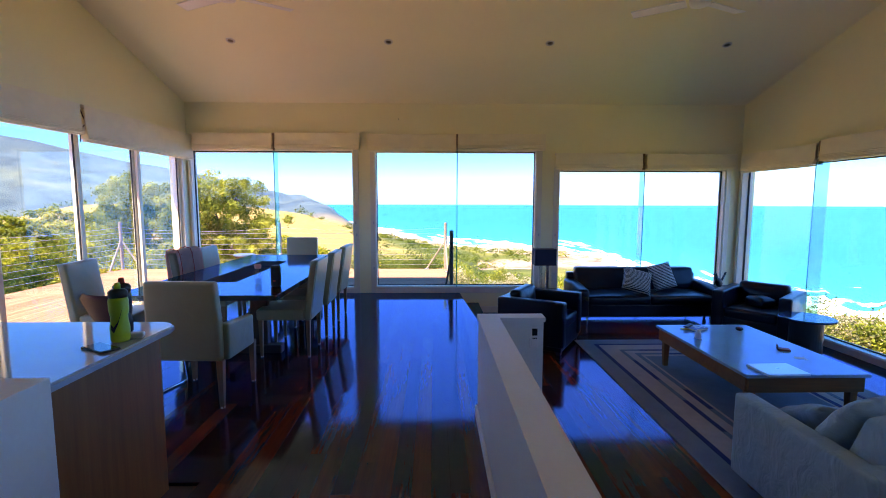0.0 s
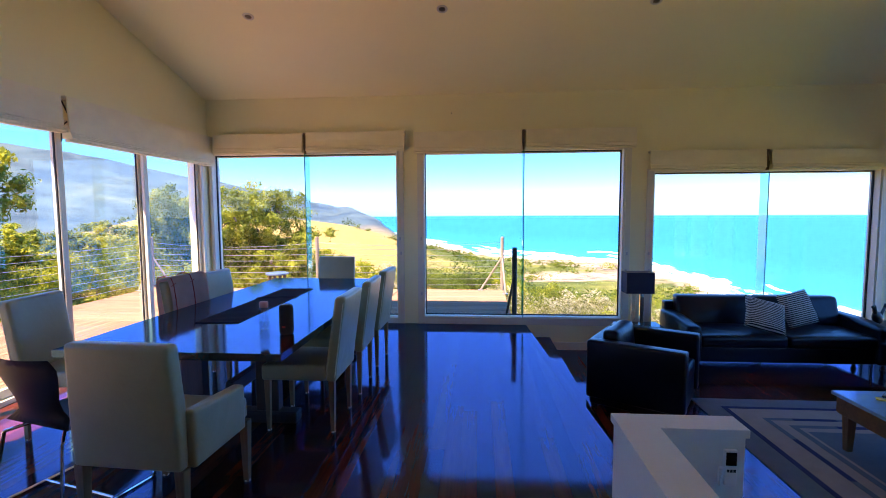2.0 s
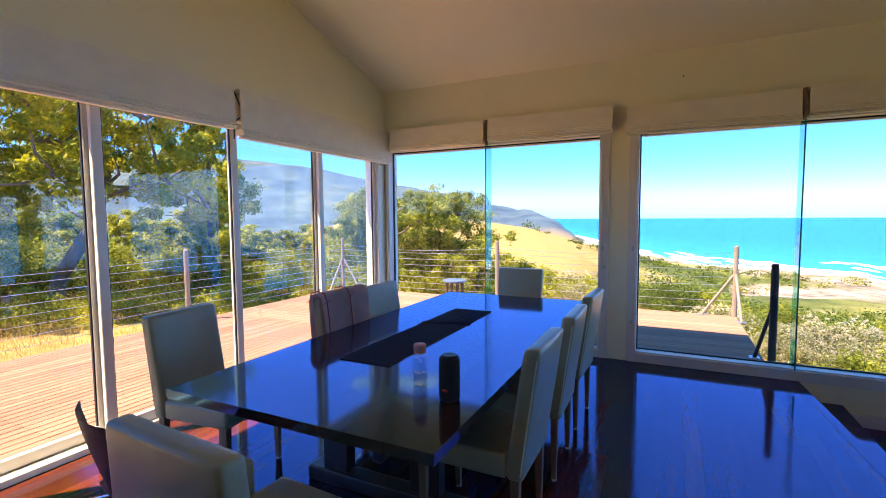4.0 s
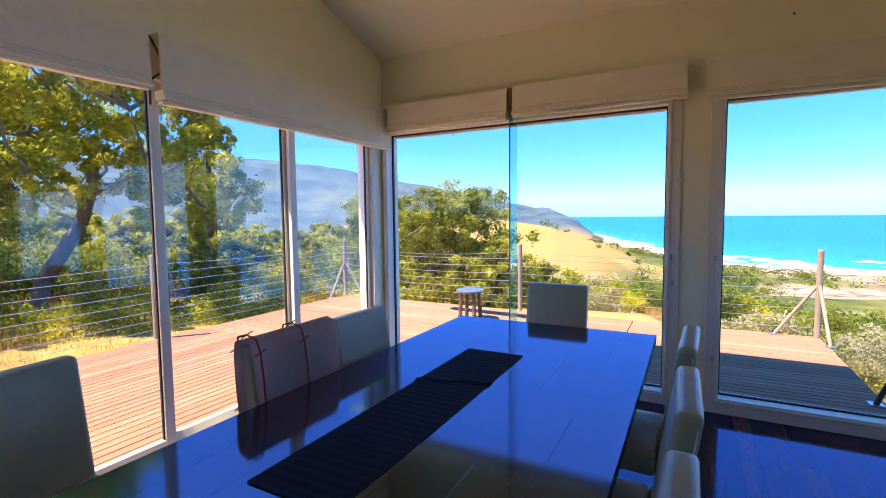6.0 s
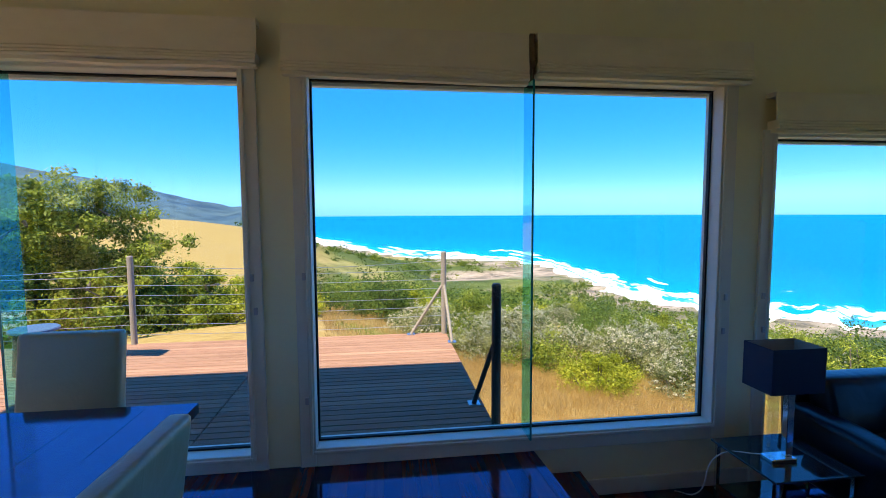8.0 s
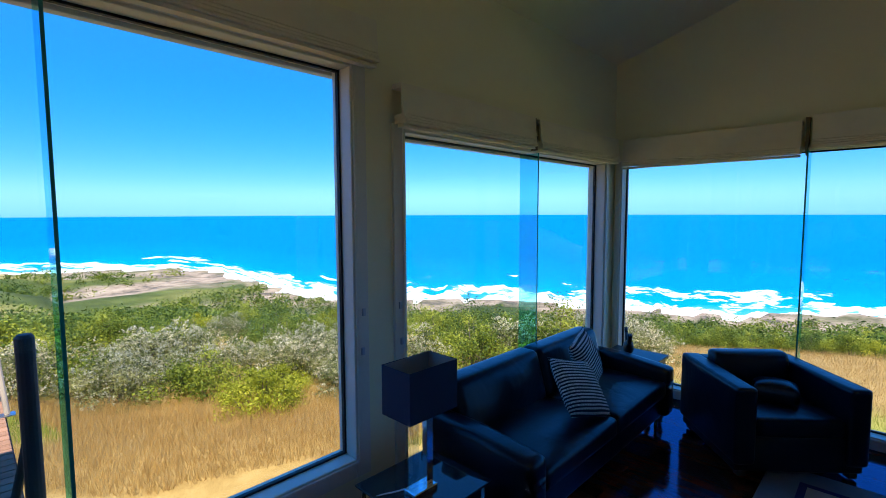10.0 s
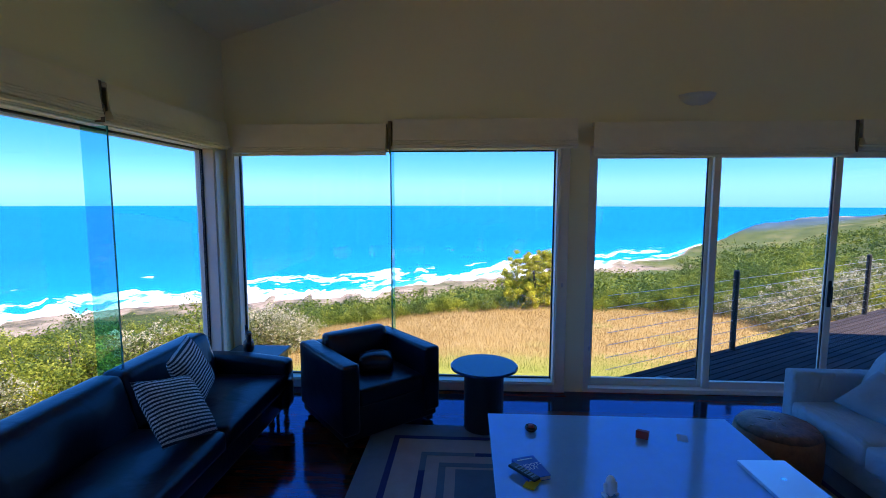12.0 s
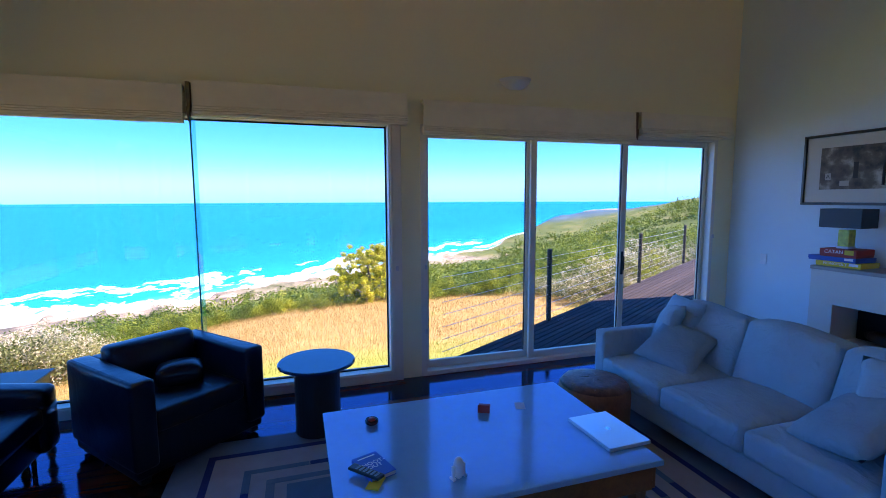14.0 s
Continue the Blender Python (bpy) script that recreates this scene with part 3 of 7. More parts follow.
def coast_r(az):
    """Distance of the shore by bearing (0 north, 90 east)."""
    a = (az + 180) % 360 - 180
    pts = [(-180, 2500), (-60, 2500), (-24, 1500), (-14, 900), (-7, 480), (1.4, 318), (15, 290), (20, 262), (26, 195), (34, 165), (41, 156), (55, 160), (65, 153), (75, 153), (90, 178), (113, 271), (118, 380), (125, 1400), (140, 2500), (180, 2500)]
    for (a0, r0), (a1, r1) in zip(pts, pts[1:]):
        if a0 <= a <= a1:
            f = (a - a0) / (a1 - a0)
            r = math.exp(math.log(r0) * (1 - f) + math.log(r1) * f)
            return r * (1 + 0.05 * noise.noise(Vector((a * 0.35, 0, 3))) + 0.03 * noise.noise(Vector((a * 1.3, 4, 3))))
    return 2500


# heights of the skyline, in degrees by bearing
SPUR = [(-75, -6.0), (-48, -4.0), (-38, -0.6), (-30, 0.0), (-21, -1.0), (-15.5, -1.9), (-9.6, -3.8), (-4, -5.6), (6, -9.0)]
RIDGE = [(-75, 4.2), (-40, 3.8), (-30, 2.6), (-25, 2.0), (-21, 1.2), (-17, 0.6), (-15.4, 0.8), (-14, 0.2), (-12.7, -0.5), (-11, -1.8), (-9.6, -3.2), (-7, -6), (6, -6)]


def along(pts, a):
    for (a0, v0), (a1, v1) in zip(pts, pts[1:]):
        if a0 <= a <= a1:
            return v0 + (v1 - v0) * (a - a0) / (a1 - a0)
    return pts[-1][1]


def ground_z(x, y):
    dx, dy = x - HX, y - HY
    r = math.hypot(dx, dy)
    az = math.degrees(math.atan2(dx, dy))
    a = (az + 180) % 360 - 180
    rc = coast_r(a)
    # near ground round the house: falls to the north and east, rises to the west
    east, north, west = max(0.0, math.sin(radians(a))), max(0.0, math.cos(radians(a))), max(0.0, -math.sin(radians(a)))
    near = -0.6 - 1.6 * smooth01(-12, 18, a) * (1 - smooth01(120, 150, a)) - 0.16 * max(0, r - 8) * north - 0.125 * max(0, r - 8) * east ** 2 + 0.02 * max(0, r - 9) * west
    near = max(near, -26.0)
    f = smooth01(0.12, 1.0, r / rc)
    z = near * (1 - f) + (SEA + 0.1) * f if r < rc else SEA - 0.5 - min(12, (r - rc) * 0.05)
    # grassy spur to the north-west, and the wooded ridge behind it
    if -75 < a < 6 and r < rc:
        zs = 1.6 + 170 * math.tan(radians(along(SPUR, a)))
        w = smooth01(45, 165, r) * (1 - smooth01(180, 330, r))
        z += max(0.0, zs - z) * w
        rr = min(950, 0.86 * rc)
        zf = 1.6 + rr * math.tan(radians(along(RIDGE, a)))
        w = smooth01(0.45 * rr, rr, r) * (1 - smooth01(rr, 1.15 * rr, r))
        z += max(0.0, zf - z) * w
    z += 142 * bell(a, -50, 22) * smooth01(700, 1400, r) * (1 - smooth01(1500, 2300, r)) * (1 + 0.2 * noise.noise(Vector((a * 0.11, 1, 0))))
    z += 190 * bell(a, -95, 30) * smooth01(800, 1500, r) * (1 - smooth01(1600, 2400, r))
    # headland to the south-east
    z += 35 * bell(a, 145, 18) * smooth01(120, 420, r) * (1 - smooth01(600, 900, r))
    if r > 12:
        k = smooth01(12, 200, r)
        z += (0.35 + 2.2 * k) * noise.noise(Vector((x * 0.03, y * 0.03, 0))) * (1 if r < rc * 0.9 else 0.3)
        z += (5 * smooth01(250, 900, r)) * noise.noise(Vector((x * 0.006, y * 0.006, 5))) * (1 if r < rc else 0)
    return z


def terrain():
    bm = bmesh.new()
    rs = [0.5, 3, 5, 7]
    while rs[-1] < 4600:
        rs.append(rs[-1] * 1.055 + 0.15)
    n = 420
    rings = []
    for r in rs:
        ring = []
        for i in range(n):
            a = 2 * math.pi * i / n
            x, y = HX + r * math.sin(a), HY + r * math.cos(a)
            ring.append(bm.verts.new((x, y, ground_z(x, y) - (0.8 if r < 6 else 0))))
        rings.append(ring)
    for p, q in zip(rings, rings[1:]):
        for i in range(n):
            bm.faces.new((p[i], q[i], q[(i + 1) % n], p[(i + 1) % n]))
    bm.faces.new(rings[0])
    bmesh.ops.recalc_face_normals(bm, faces=bm.faces[:])
    return bm


def ground_material():
    m, n, l, b = node_mat("hillside", 0.95, 0, 0.1)
    geo = n.new("ShaderNodeNewGeometry")
    pos = geo.outputs["Position"]
    sep = n.new("ShaderNodeSeparateXYZ")
    l.new(pos, sep.inputs[0])
    big = noise_tex(n, l, pos, 0.012, 4)
    midn = noise_tex(n, l, pos, 0.09, 5)
    fine = noise_tex(n, l, pos, 2.2, 6, 0.7)
    grass = ramp(n, l, fine, [(0.25, (0.24, 0.14, 0.045)), (0.5, (0.36, 0.23, 0.08)), (0.75, (0.46, 0.31, 0.13))])
    pasture = ramp(n, l, fine, [(0.25, (0.22, 0.145, 0.045)), (0.5, (0.33, 0.22, 0.075)), (0.75, (0.42, 0.29, 0.115))])
    lush = ramp(n, l, midn, [(0.3, (0.13, 0.17, 0.022)), (0.7, (0.32, 0.33, 0.06))])
    scrub = ramp(n, l, midn, [(0.3, (0.05, 0.07, 0.02)), (0.55, (0.10, 0.115, 0.035)), (0.75, (0.24, 0.19, 0.085))])
    fields = ramp(n, l, big, [(0.40, (0.045, 0.065, 0.02)), (0.50, (0.09, 0.11, 0.03)), (0.55, (0.20, 0.19, 0.06)), (0.62, (0.42, 0.31, 0.14))])
    fields = mix(n, l, 0.6, fields, ramp(n, l, noise_tex(n, l, pos, 0.11, 6, 0.7), [(0.36, (0.35, 0.4, 0.35)), (0.6, (1.2, 1.15, 1.05))]), "MULTIPLY")
    woods = noise_tex(n, l, pos, 0.035, 6, 0.7)
    # far hills: distance haze is painted in as a bluer base colour
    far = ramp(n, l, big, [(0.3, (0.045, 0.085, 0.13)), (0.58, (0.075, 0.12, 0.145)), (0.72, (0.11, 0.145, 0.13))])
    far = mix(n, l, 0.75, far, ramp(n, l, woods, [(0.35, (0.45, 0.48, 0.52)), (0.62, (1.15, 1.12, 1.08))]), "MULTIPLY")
    # by distance from the house
    ln = n.new("ShaderNodeVectorMath")
    ln.operation = "DISTANCE"
    ln.inputs[1].default_value = (HX, HY, 0)
    l.new(pos, ln.inputs[0])

    def step(v, a, c, wob=None, amt=0.0):
        mr = n.new("ShaderNodeMapRange")
        mr.inputs["From Min"].default_value, mr.inputs["From Max"].default_value = a, c
        if wob is not None:
            ad = n.new("ShaderNodeMath")
            ad.operation = "MULTIPLY_ADD"
            ad.inputs[1].default_value = amt
            l.new(wob, ad.inputs[0])
            l.new(v, ad.inputs[2])
            v = ad.outputs[0]
        l.new(v, mr.inputs["Value"])
        return mr.outputs[0]
    d = ln.outputs["Value"]
    c1 = mix(n, l, step(midn, 0.56, 0.66), grass, lush)
    # green flush beside the side deck
    flush = mix(n, l, 1.0, step(d, 17.5, 13.5, midn, 4), step(sep.outputs["X"], 5.5, 7.5), "MULTIPLY")
    c1 = mix(n, l, flush, c1, lush)
    c1 = mix(n, l, step(d, 34, 46, midn, 18), c1, scrub)
    # the dry spur to the north-west is pasture
    dirn = n.new("ShaderNodeMath")
    dirn.operation = "MULTIPLY_ADD"
    dirn.inputs[1].default_value = 0.12
    l.new(sep.outputs["Y"], dirn.inputs[0])
    l.new(sep.outputs["X"], dirn.inputs[2])
    past = step(dirn.outputs[0], 4, -10)
    c1 = mix(n, l, past, c1, mix(n, l, step(midn, 0.60, 0.72), pasture, scrub))
    c2 = mix(n, l, step(d, 90, 140, midn, 40), c1, mix(n, l, past, fields, pasture))
    c2 = mix(n, l, step(sep.outputs["Y"], -10, -40, midn, 20), c2, scrub)
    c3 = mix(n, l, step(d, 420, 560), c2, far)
    # pale rock and sand along the shore
    sand = ramp(n, l, noise_tex(n, l, pos, 0.16, 6, 0.7), [(0.38, (0.10, 0.085, 0.07)), (0.50, (0.30, 0.22, 0.16)), (0.66, (0.42, 0.33, 0.25))])
    c4 = mix(n, l, step(sep.outputs["Z"], -26.6, -27.3, midn, 1.2), c3, sand)
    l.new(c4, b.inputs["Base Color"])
    bump(n, l, b, fine, 0.3, 0.03)
    return m


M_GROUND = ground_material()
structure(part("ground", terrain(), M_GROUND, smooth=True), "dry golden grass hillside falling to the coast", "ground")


def sea_material():
    m, n, l, b = node_mat("sea_water", 0.6, 0, 0.0)
    geo = n.new("ShaderNodeNewGeometry")
    pos = geo.outputs["Position"]
    at = n.new("ShaderNodeAttribute")
    at.attribute_name = "shore"
    big = noise_tex(n, l, pos, 0.010, 5, 0.6)
    mid = noise_tex(n, l, pos, 0.03, 5, 0.65)
    col = ramp(n, l, at.outputs["Fac"], [(0.0, (0.06, 0.32, 0.42)), (0.08, (0.0, 0.24, 0.54)), (0.35, (0.0, 0.185, 0.50)), (1.0, (0.0, 0.155, 0.45))])
    # surf: long patches that follow the shore, thinning out to sea
    cx = n.new("ShaderNodeCombineXYZ")
    bear = n.new("ShaderNodeAttribute")
    bear.attribute_name = "bearing"
    l.new(bear.outputs["Fac"], cx.inputs[0])
    l.new(at.outputs["Fac"], cx.inputs[1])

    def banded(sx, sy, detail):
        mp = n.new("ShaderNodeMapping")
        mp.inputs["Scale"].default_value = (sx, sy, 1)
        l.new(cx.outputs[0], mp.inputs["Vector"])
        return noise_tex(n, l, mp.outputs[0], 1.0, detail, 0.6)

    def surf(src, reach, base, soft):
        """1 where the noise lies above a limit that rises with the distance from the shore."""
        k = n.new("ShaderNodeMath")
        k.operation, k.inputs[1].default_value = "MULTIPLY_ADD", -reach
        l.new(at.outputs["Fac"], k.inputs[0])
        l.new(src, k.inputs[2])
        return ramp(n, l, k.outputs[0], [(0.0, (0, 0, 0)), (base, (0, 0, 0)), (base + soft, (1, 1, 1)), (1.0, (1, 1, 1))])
    patches = surf(banded(0.13, 6.0, 7), 0.62, 0.41, 0.02)
    holes = ramp(n, l, banded(0.55, 24.0, 6), [(0.40, (0.05, 0.05, 0.05)), (0.52, (1, 1, 1))])
    foam = mix(n, l, 1.0, patches, holes, "MULTIPLY")
    wash = surf(banded(0.5, 12.0, 5), 14.0, 0.34, 0.03)
    foam = mix(n, l, 1.0, foam, wash, "SCREEN")
    col = mix(n, l, foam, col, (0.9, 0.92, 0.92))
    l.new(col, b.inputs["Base Color"])
    bump(n, l, b, mid, 0.15, 1.0)
    return m


def sea():
    bm = bmesh.new()
    lay = bm.verts.layers.float.new("shore")
    brg = bm.verts.layers.float.new("bearing")
    n = 720
    ks = [-0.06, -0.03, 0, 0.02, 0.05, 0.1, 0.16, 0.25, 0.4, 0.6, 0.8, 1.0]
    rings = []
    for k in ks:
        ring = []
        for i in range(n):
            az = 360 * i / n
            rc = min(coast_r(az), 4000)
            r = rc * (1 + k) if k <= 0.25 else rc * 1.25 + (4850 - rc * 1.25) * (k - 0.25) / 0.75
            v = bm.verts.new((HX + r * math.sin(radians(az)), HY + r * math.cos(radians(az)), SEA))
            v[lay] = max(0.0, (r - rc) / rc) + (0.6 if 119 < az < 260 else 0.0)
            v[brg] = az if az < 180 else az - 360
            ring.append(v)
        rings.append(ring)
    for p, q in zip(rings, rings[1:]):
        for i in range(n):
            bm.faces.new((p[i], q[i], q[(i + 1) % n], p[(i + 1) % n]))
    bmesh.ops.recalc_face_normals(bm, faces=bm.faces[:])
    return bm


structure(part("water", sea(), sea_material()), "bright blue sea with white surf along the shore", "sea")

# deck
DK = -0.08
M_DECK = wood("deck_boards", (0.25, 0.125, 0.085), (0.42, 0.24, 0.17), rough=0.8, spec=0.0, axis=0, grain=10, relief=0.15, spread=0.14)
# dark boards, darkened further to put the house's shade into their colour
M_DECK_DARK = wood("deck_boards_dark_shaded", (0.035, 0.028, 0.03), (0.075, 0.06, 0.062), rough=0.8, spec=0.05, axis=0, grain=10, relief=0.15, spread=0.2)
M_JOIST = plain("joists", (0.05, 0.04, 0.035), 0.8)
DX0, DX1, DY1 = -7.1, 0.62, 11.45
bm = prism([(DX0, -4), (XW - T - 0.01, -4), (XW - T - 0.01, YN + T + 0.01), (DX1, YN + T + 0.01), (DX1, DY1), (DX0, DY1)], DK - 0.2, DK - 0.035)
DECK = structure(part("deck", bm, M_JOIST), "weathered pink-brown timber deck in the sun", "deck")
bm = prism([(XE + T + 0.01, 4.3), (5.9, 4.2), (12.4, -6.2), (XE + T + 0.01, -6.2)], LOW - 0.3, LOW - 0.105)
DECK2 = structure(part("deck_side", bm, M_JOIST), "dark grey timber deck with house shade put into its board colour", "deck")

# posts and wires of the railing
M_POST = plain("weathered_post", (0.28, 0.22, 0.18), 0.7, vary=0.2, fine=60, coarse=6, scale=(1, 1, 0.2))
M_POST_DARK = plain("dark_stained_post", (0.03, 0.025, 0.022), 0.6, vary=0.2, scale=(1, 1, 0.2))
M_WIRE = plain("steel_wire", (0.6, 0.6, 0.6), 0.35, 0.9, vary=0.05, relief=0)


def railing_post(x, y, z, h, mat, braces, label):
    p = thing("railing_post", pose(x, y, z), label, "post", "railing posts")
    part("post", lathe([(0.036, 0), (0.036, h - 0.015), (0.026, h)], 14), mat, p, smooth=False)
    for bx, by in braces:
        b = part("brace", tube((bx * 0.45, by * 0.45, 0.0), (0, 0, h * 0.62), 0.02, None, 10), mat, p)
        part("foot_plate", box(bx * 0.45 - 0.05, bx * 0.45 + 0.05, by * 0.45 - 0.05, by * 0.45 + 0.05, 0.0, 0.008), M_METAL, b)
    return p


for x, y, br in ((-7.12, 11.47, ((1, 0), (0, -1))), (-7.12, 7.62, ()), (-7.12, 3.7, ()), (-7.12, -0.2, ()), (-3.36, 11.43, ()), (0.58, 11.40, ((-1, 0), (0.1, -1)))):
    railing_post(x, y, DK, 1.12, M_POST, br, "round weathered timber railing post on the deck")
railing_post(0.62, 8.60, DK, 1.10, M_POST_DARK, ((-0.2, 0.95),), "dark stained timber railing post with a brace")
for x, y in ((7.18, 2.05), (9.38, -1.45), (11.5, -4.75)):
    railing_post(x, y, LOW - 0.08, 1.08, M_POST_DARK, (), "dark timber railing post on the shaded deck")


def wire_run(a, b, z, n, gap, sag):
    for i in range(n):
        zz = z + 0.12 + gap * i
        bm = bmesh.new()
        pts = []
        for k in range(9):
            u = k / 8
            pts.append((a[0] + (b[0] - a[0]) * u, a[1] + (b[1] - a[1]) * u, zz - sag * (1 if i == n - 1 else 0.3) * 4 * u * (1 - u)))
        add_path(bm, pts, 0.0035, 5)
        tagged(part("railing_wire", bm, M_WIRE), "thin steel wire strung between railing posts", "wire", "railing wires")


wire_run((-7.12, 11.47), (-3.36, 11.43), DK, 8, 0.125, 0.10)
wire_run((-3.36, 11.43), (0.58, 11.40), DK, 8, 0.125, 0.07)
wire_run((-7.12, 11.47), (-7.12, 7.62), DK, 8, 0.125, 0.04)
wire_run((-7.12, 7.62), (-7.12, 3.7), DK, 8, 0.125, 0.04)
wire_run((-7.12, 3.7), (-7.12, -0.2), DK, 8, 0.125, 0.04)
wire_run((5.95, 4.10), (7.18, 2.05), LOW - 0.08, 7, 0.14, 0.01)
wire_run((7.18, 2.05), (9.38, -1.45), LOW - 0.08, 7, 0.14, 0.01)
wire_run((9.38, -1.45), (11.5, -4.75), LOW - 0.08, 7, 0.14, 0.01)
M_STOOL = plain("dark_stool_wood", (0.11, 0.06, 0.035), 0.6, vary=0.2, scale=(1, 1, 0.2))
# sky sheen on the stool's top is coloured in as blue-grey
M_STOOLTOP = plain("stool_top_sky_tint", (0.07, 0.12, 0.21), 0.4, vary=0.1)
ds = thing("deck_stool", pose(-3.82, 10.45, DK), "round dark timber stool on the deck, top tinted blue-grey for sky sheen", "stool")
part("seat", lathe([(0.19, 0.43), (0.215, 0.44), (0.215, 0.46), (0.20, 0.47), (0.01, 0.47)], 28), M_STOOLTOP, ds)
for k in range(4):
    a = math.pi / 4 + k * math.pi / 2
    part("leg", tube((0.17 * math.cos(a), 0.17 * math.sin(a), 0), (0.14 * math.cos(a), 0.14 * math.sin(a), 0.44), 0.03, 0.03, 10), M_STOOL, ds)
tagged(part("coiled_mat", lathe([(0.05, 0), (0.08, 0.0), (0.10, 0.02), (0.08, 0.035), (0.05, 0.03)], 20, None, False), M_BLACK, smooth=True, at=pose(5.95, 3.45, LOW - 0.076)), "small dark rubber ring on the shaded deck", "ring")

# ---- materials of the furniture ----
M_CREAM = plain("cream_leather", (0.31, 0.32, 0.20), 0.33, vary=0.08, fine=140, coarse=5, relief=0.2, depth=0.001)
M_STITCH = plain("pale_piping", (0.70, 0.66, 0.54), 0.5, vary=0.05)
M_LEGWOOD = wood("pale_leg_wood", (0.15, 0.085, 0.04), (0.28, 0.17, 0.085), rough=0.4, axis=2, grain=18, shift=False)
M_DARKLEG = wood("dark_leg_wood", (0.03, 0.015, 0.01), (0.08, 0.04, 0.025), rough=0.35, axis=2, grain=18, shift=False)
M_TABLE = wood("table_jarrah", (0.04, 0.014, 0.008), (0.12, 0.046, 0.022), rough=0.11, spec=1.0, axis=1, grain=11, coat=1.0, shift=False, relief=0.05)
# gloss tinted blue to paint the mirrored sky on the tabletop
sky_gloss(M_TABLE, (0.20, 0.60, 1.0), 2.6, 0.08)
M_NAVY = plain("navy_woven_cloth", (0.008, 0.014, 0.045), 0.85, vary=0.25, fine=400, coarse=20, relief=0.5, depth=0.001, scale=(1, 6, 1))
# slight blue in the black base imitates sky reflected by the leather
M_BLEATHER = plain("black_leather", (0.003, 0.005, 0.014), 0.30, spec=0.35, vary=0.2, fine=120, coarse=4, relief=0.25, depth=0.0015)
# both grey linens have blue skylight mixed into their base colours
M_GREYFAB = plain("grey_linen_sky_tint", (0.31, 0.46, 0.51), 0.9, vary=0.07, fine=350, coarse=6, relief=0.4, depth=0.001)
M_GREYPIL = plain("grey_cushion_sky_tint", (0.23, 0.35, 0.39), 0.9, vary=0.08, fine=350, coarse=8, relief=0.4, depth=0.001)
# reflected sky is put into the white marble's base and gloss as blue
M_MARBLE = plain("marble_sky_tint", (0.26, 0.47, 0.62), 0.10, vary=0.08, fine=25, coarse=2.2, relief=0.02)
sky_gloss(M_MARBLE, (0.06, 0.62, 1.0), 2.3, 0.12)
M_HONEY = wood("honey_timber", (0.15, 0.055, 0.014), (0.30, 0.12, 0.034), rough=0.4, axis=0, grain=12, shift=False)
M_HONEYZ = wood("honey_timber_upright", (0.15, 0.055, 0.014), (0.30, 0.12, 0.034), rough=0.4, axis=2, grain=12, shift=False)
M_PANEL = wood("island_veneer", (0.22, 0.068, 0.012), (0.42, 0.15, 0.032), rough=0.45, axis=2, grain=9, shift=False)
M_PINK = plain("pale_pink_wool", (0.62, 0.47, 0.45), 0.9, vary=0.15, fine=200, coarse=7, relief=0.5)
M_RED = plain("red_print", (0.42, 0.05, 0.04), 0.6, vary=0.15)
M_STEELBOT = plain("clear_bottle_plastic", (0.75, 0.8, 0.82), 0.12, vary=0.05, relief=0)
M_LIME = plain("lime_plastic", (0.35, 0.62, 0.03), 0.35, vary=0.06)
M_SMOKE = plain("dark_bottle_plastic", (0.05, 0.035, 0.04), 0.25, vary=0.15)
M_SCREEN = plain("phone_glass", (0.01, 0.01, 0.012), 0.06, vary=0.1, relief=0)
M_WHITEP = plain("white_plastic", (0.8, 0.8, 0.8), 0.35, vary=0.03, relief=0)
M_ALU = plain("silver_aluminium", (0.72, 0.74, 0.77), 0.3, 0.7, vary=0.03, relief=0)
M_BLUEP = plain("blue_print", (0.02, 0.10, 0.42), 0.45, vary=0.1)
M_YELLOW = plain("yellow_print", (0.75, 0.55, 0.03), 0.5, vary=0.08)
M_HIDE = plain("tan_hide", (0.24, 0.11, 0.045), 0.6, vary=0.3, fine=50, coarse=9, relief=0.4)
M_RUG_A = plain("rug_grey_blue", (0.13, 0.17, 0.20), 0.95, vary=0.12, fine=500, coarse=7, relief=0.6)
M_RUG_B = plain("rug_beige", (0.34, 0.29, 0.25), 0.95, vary=0.12, fine=500, coarse=7, relief=0.6)
M_RUG_C = plain("rug_navy", (0.015, 0.02, 0.10), 0.95, vary=0.2, fine=500, coarse=7, relief=0.6)
M_RUG_D = plain("rug_slate", (0.10, 0.14, 0.17), 0.95, vary=0.12, fine=500, coarse=7, relief=0.6)
creased(M_GREYFAB, 5.5, 0.035, (1, 1.6, 1))
creased(M_GREYPIL, 7.0, 0.03)
creased(M_BLEATHER, 4.0, 0.008)
creased(M_CREAM, 5.0, 0.008)
M_SHADE = plain("navy_lampshade", (0.010, 0.018, 0.055), 0.8, vary=0.15, fine=300, relief=0.3)
M_SHADE_IN = plain("shade_lining", (0.35, 0.32, 0.28), 0.8, vary=0.05)
M_CRYSTAL = glass("crystal_glass", (0.85, 0.9, 0.92), refl=0.12)
M_TINT = glass("table_glass", (0.35, 0.45, 0.48), refl=0.12)


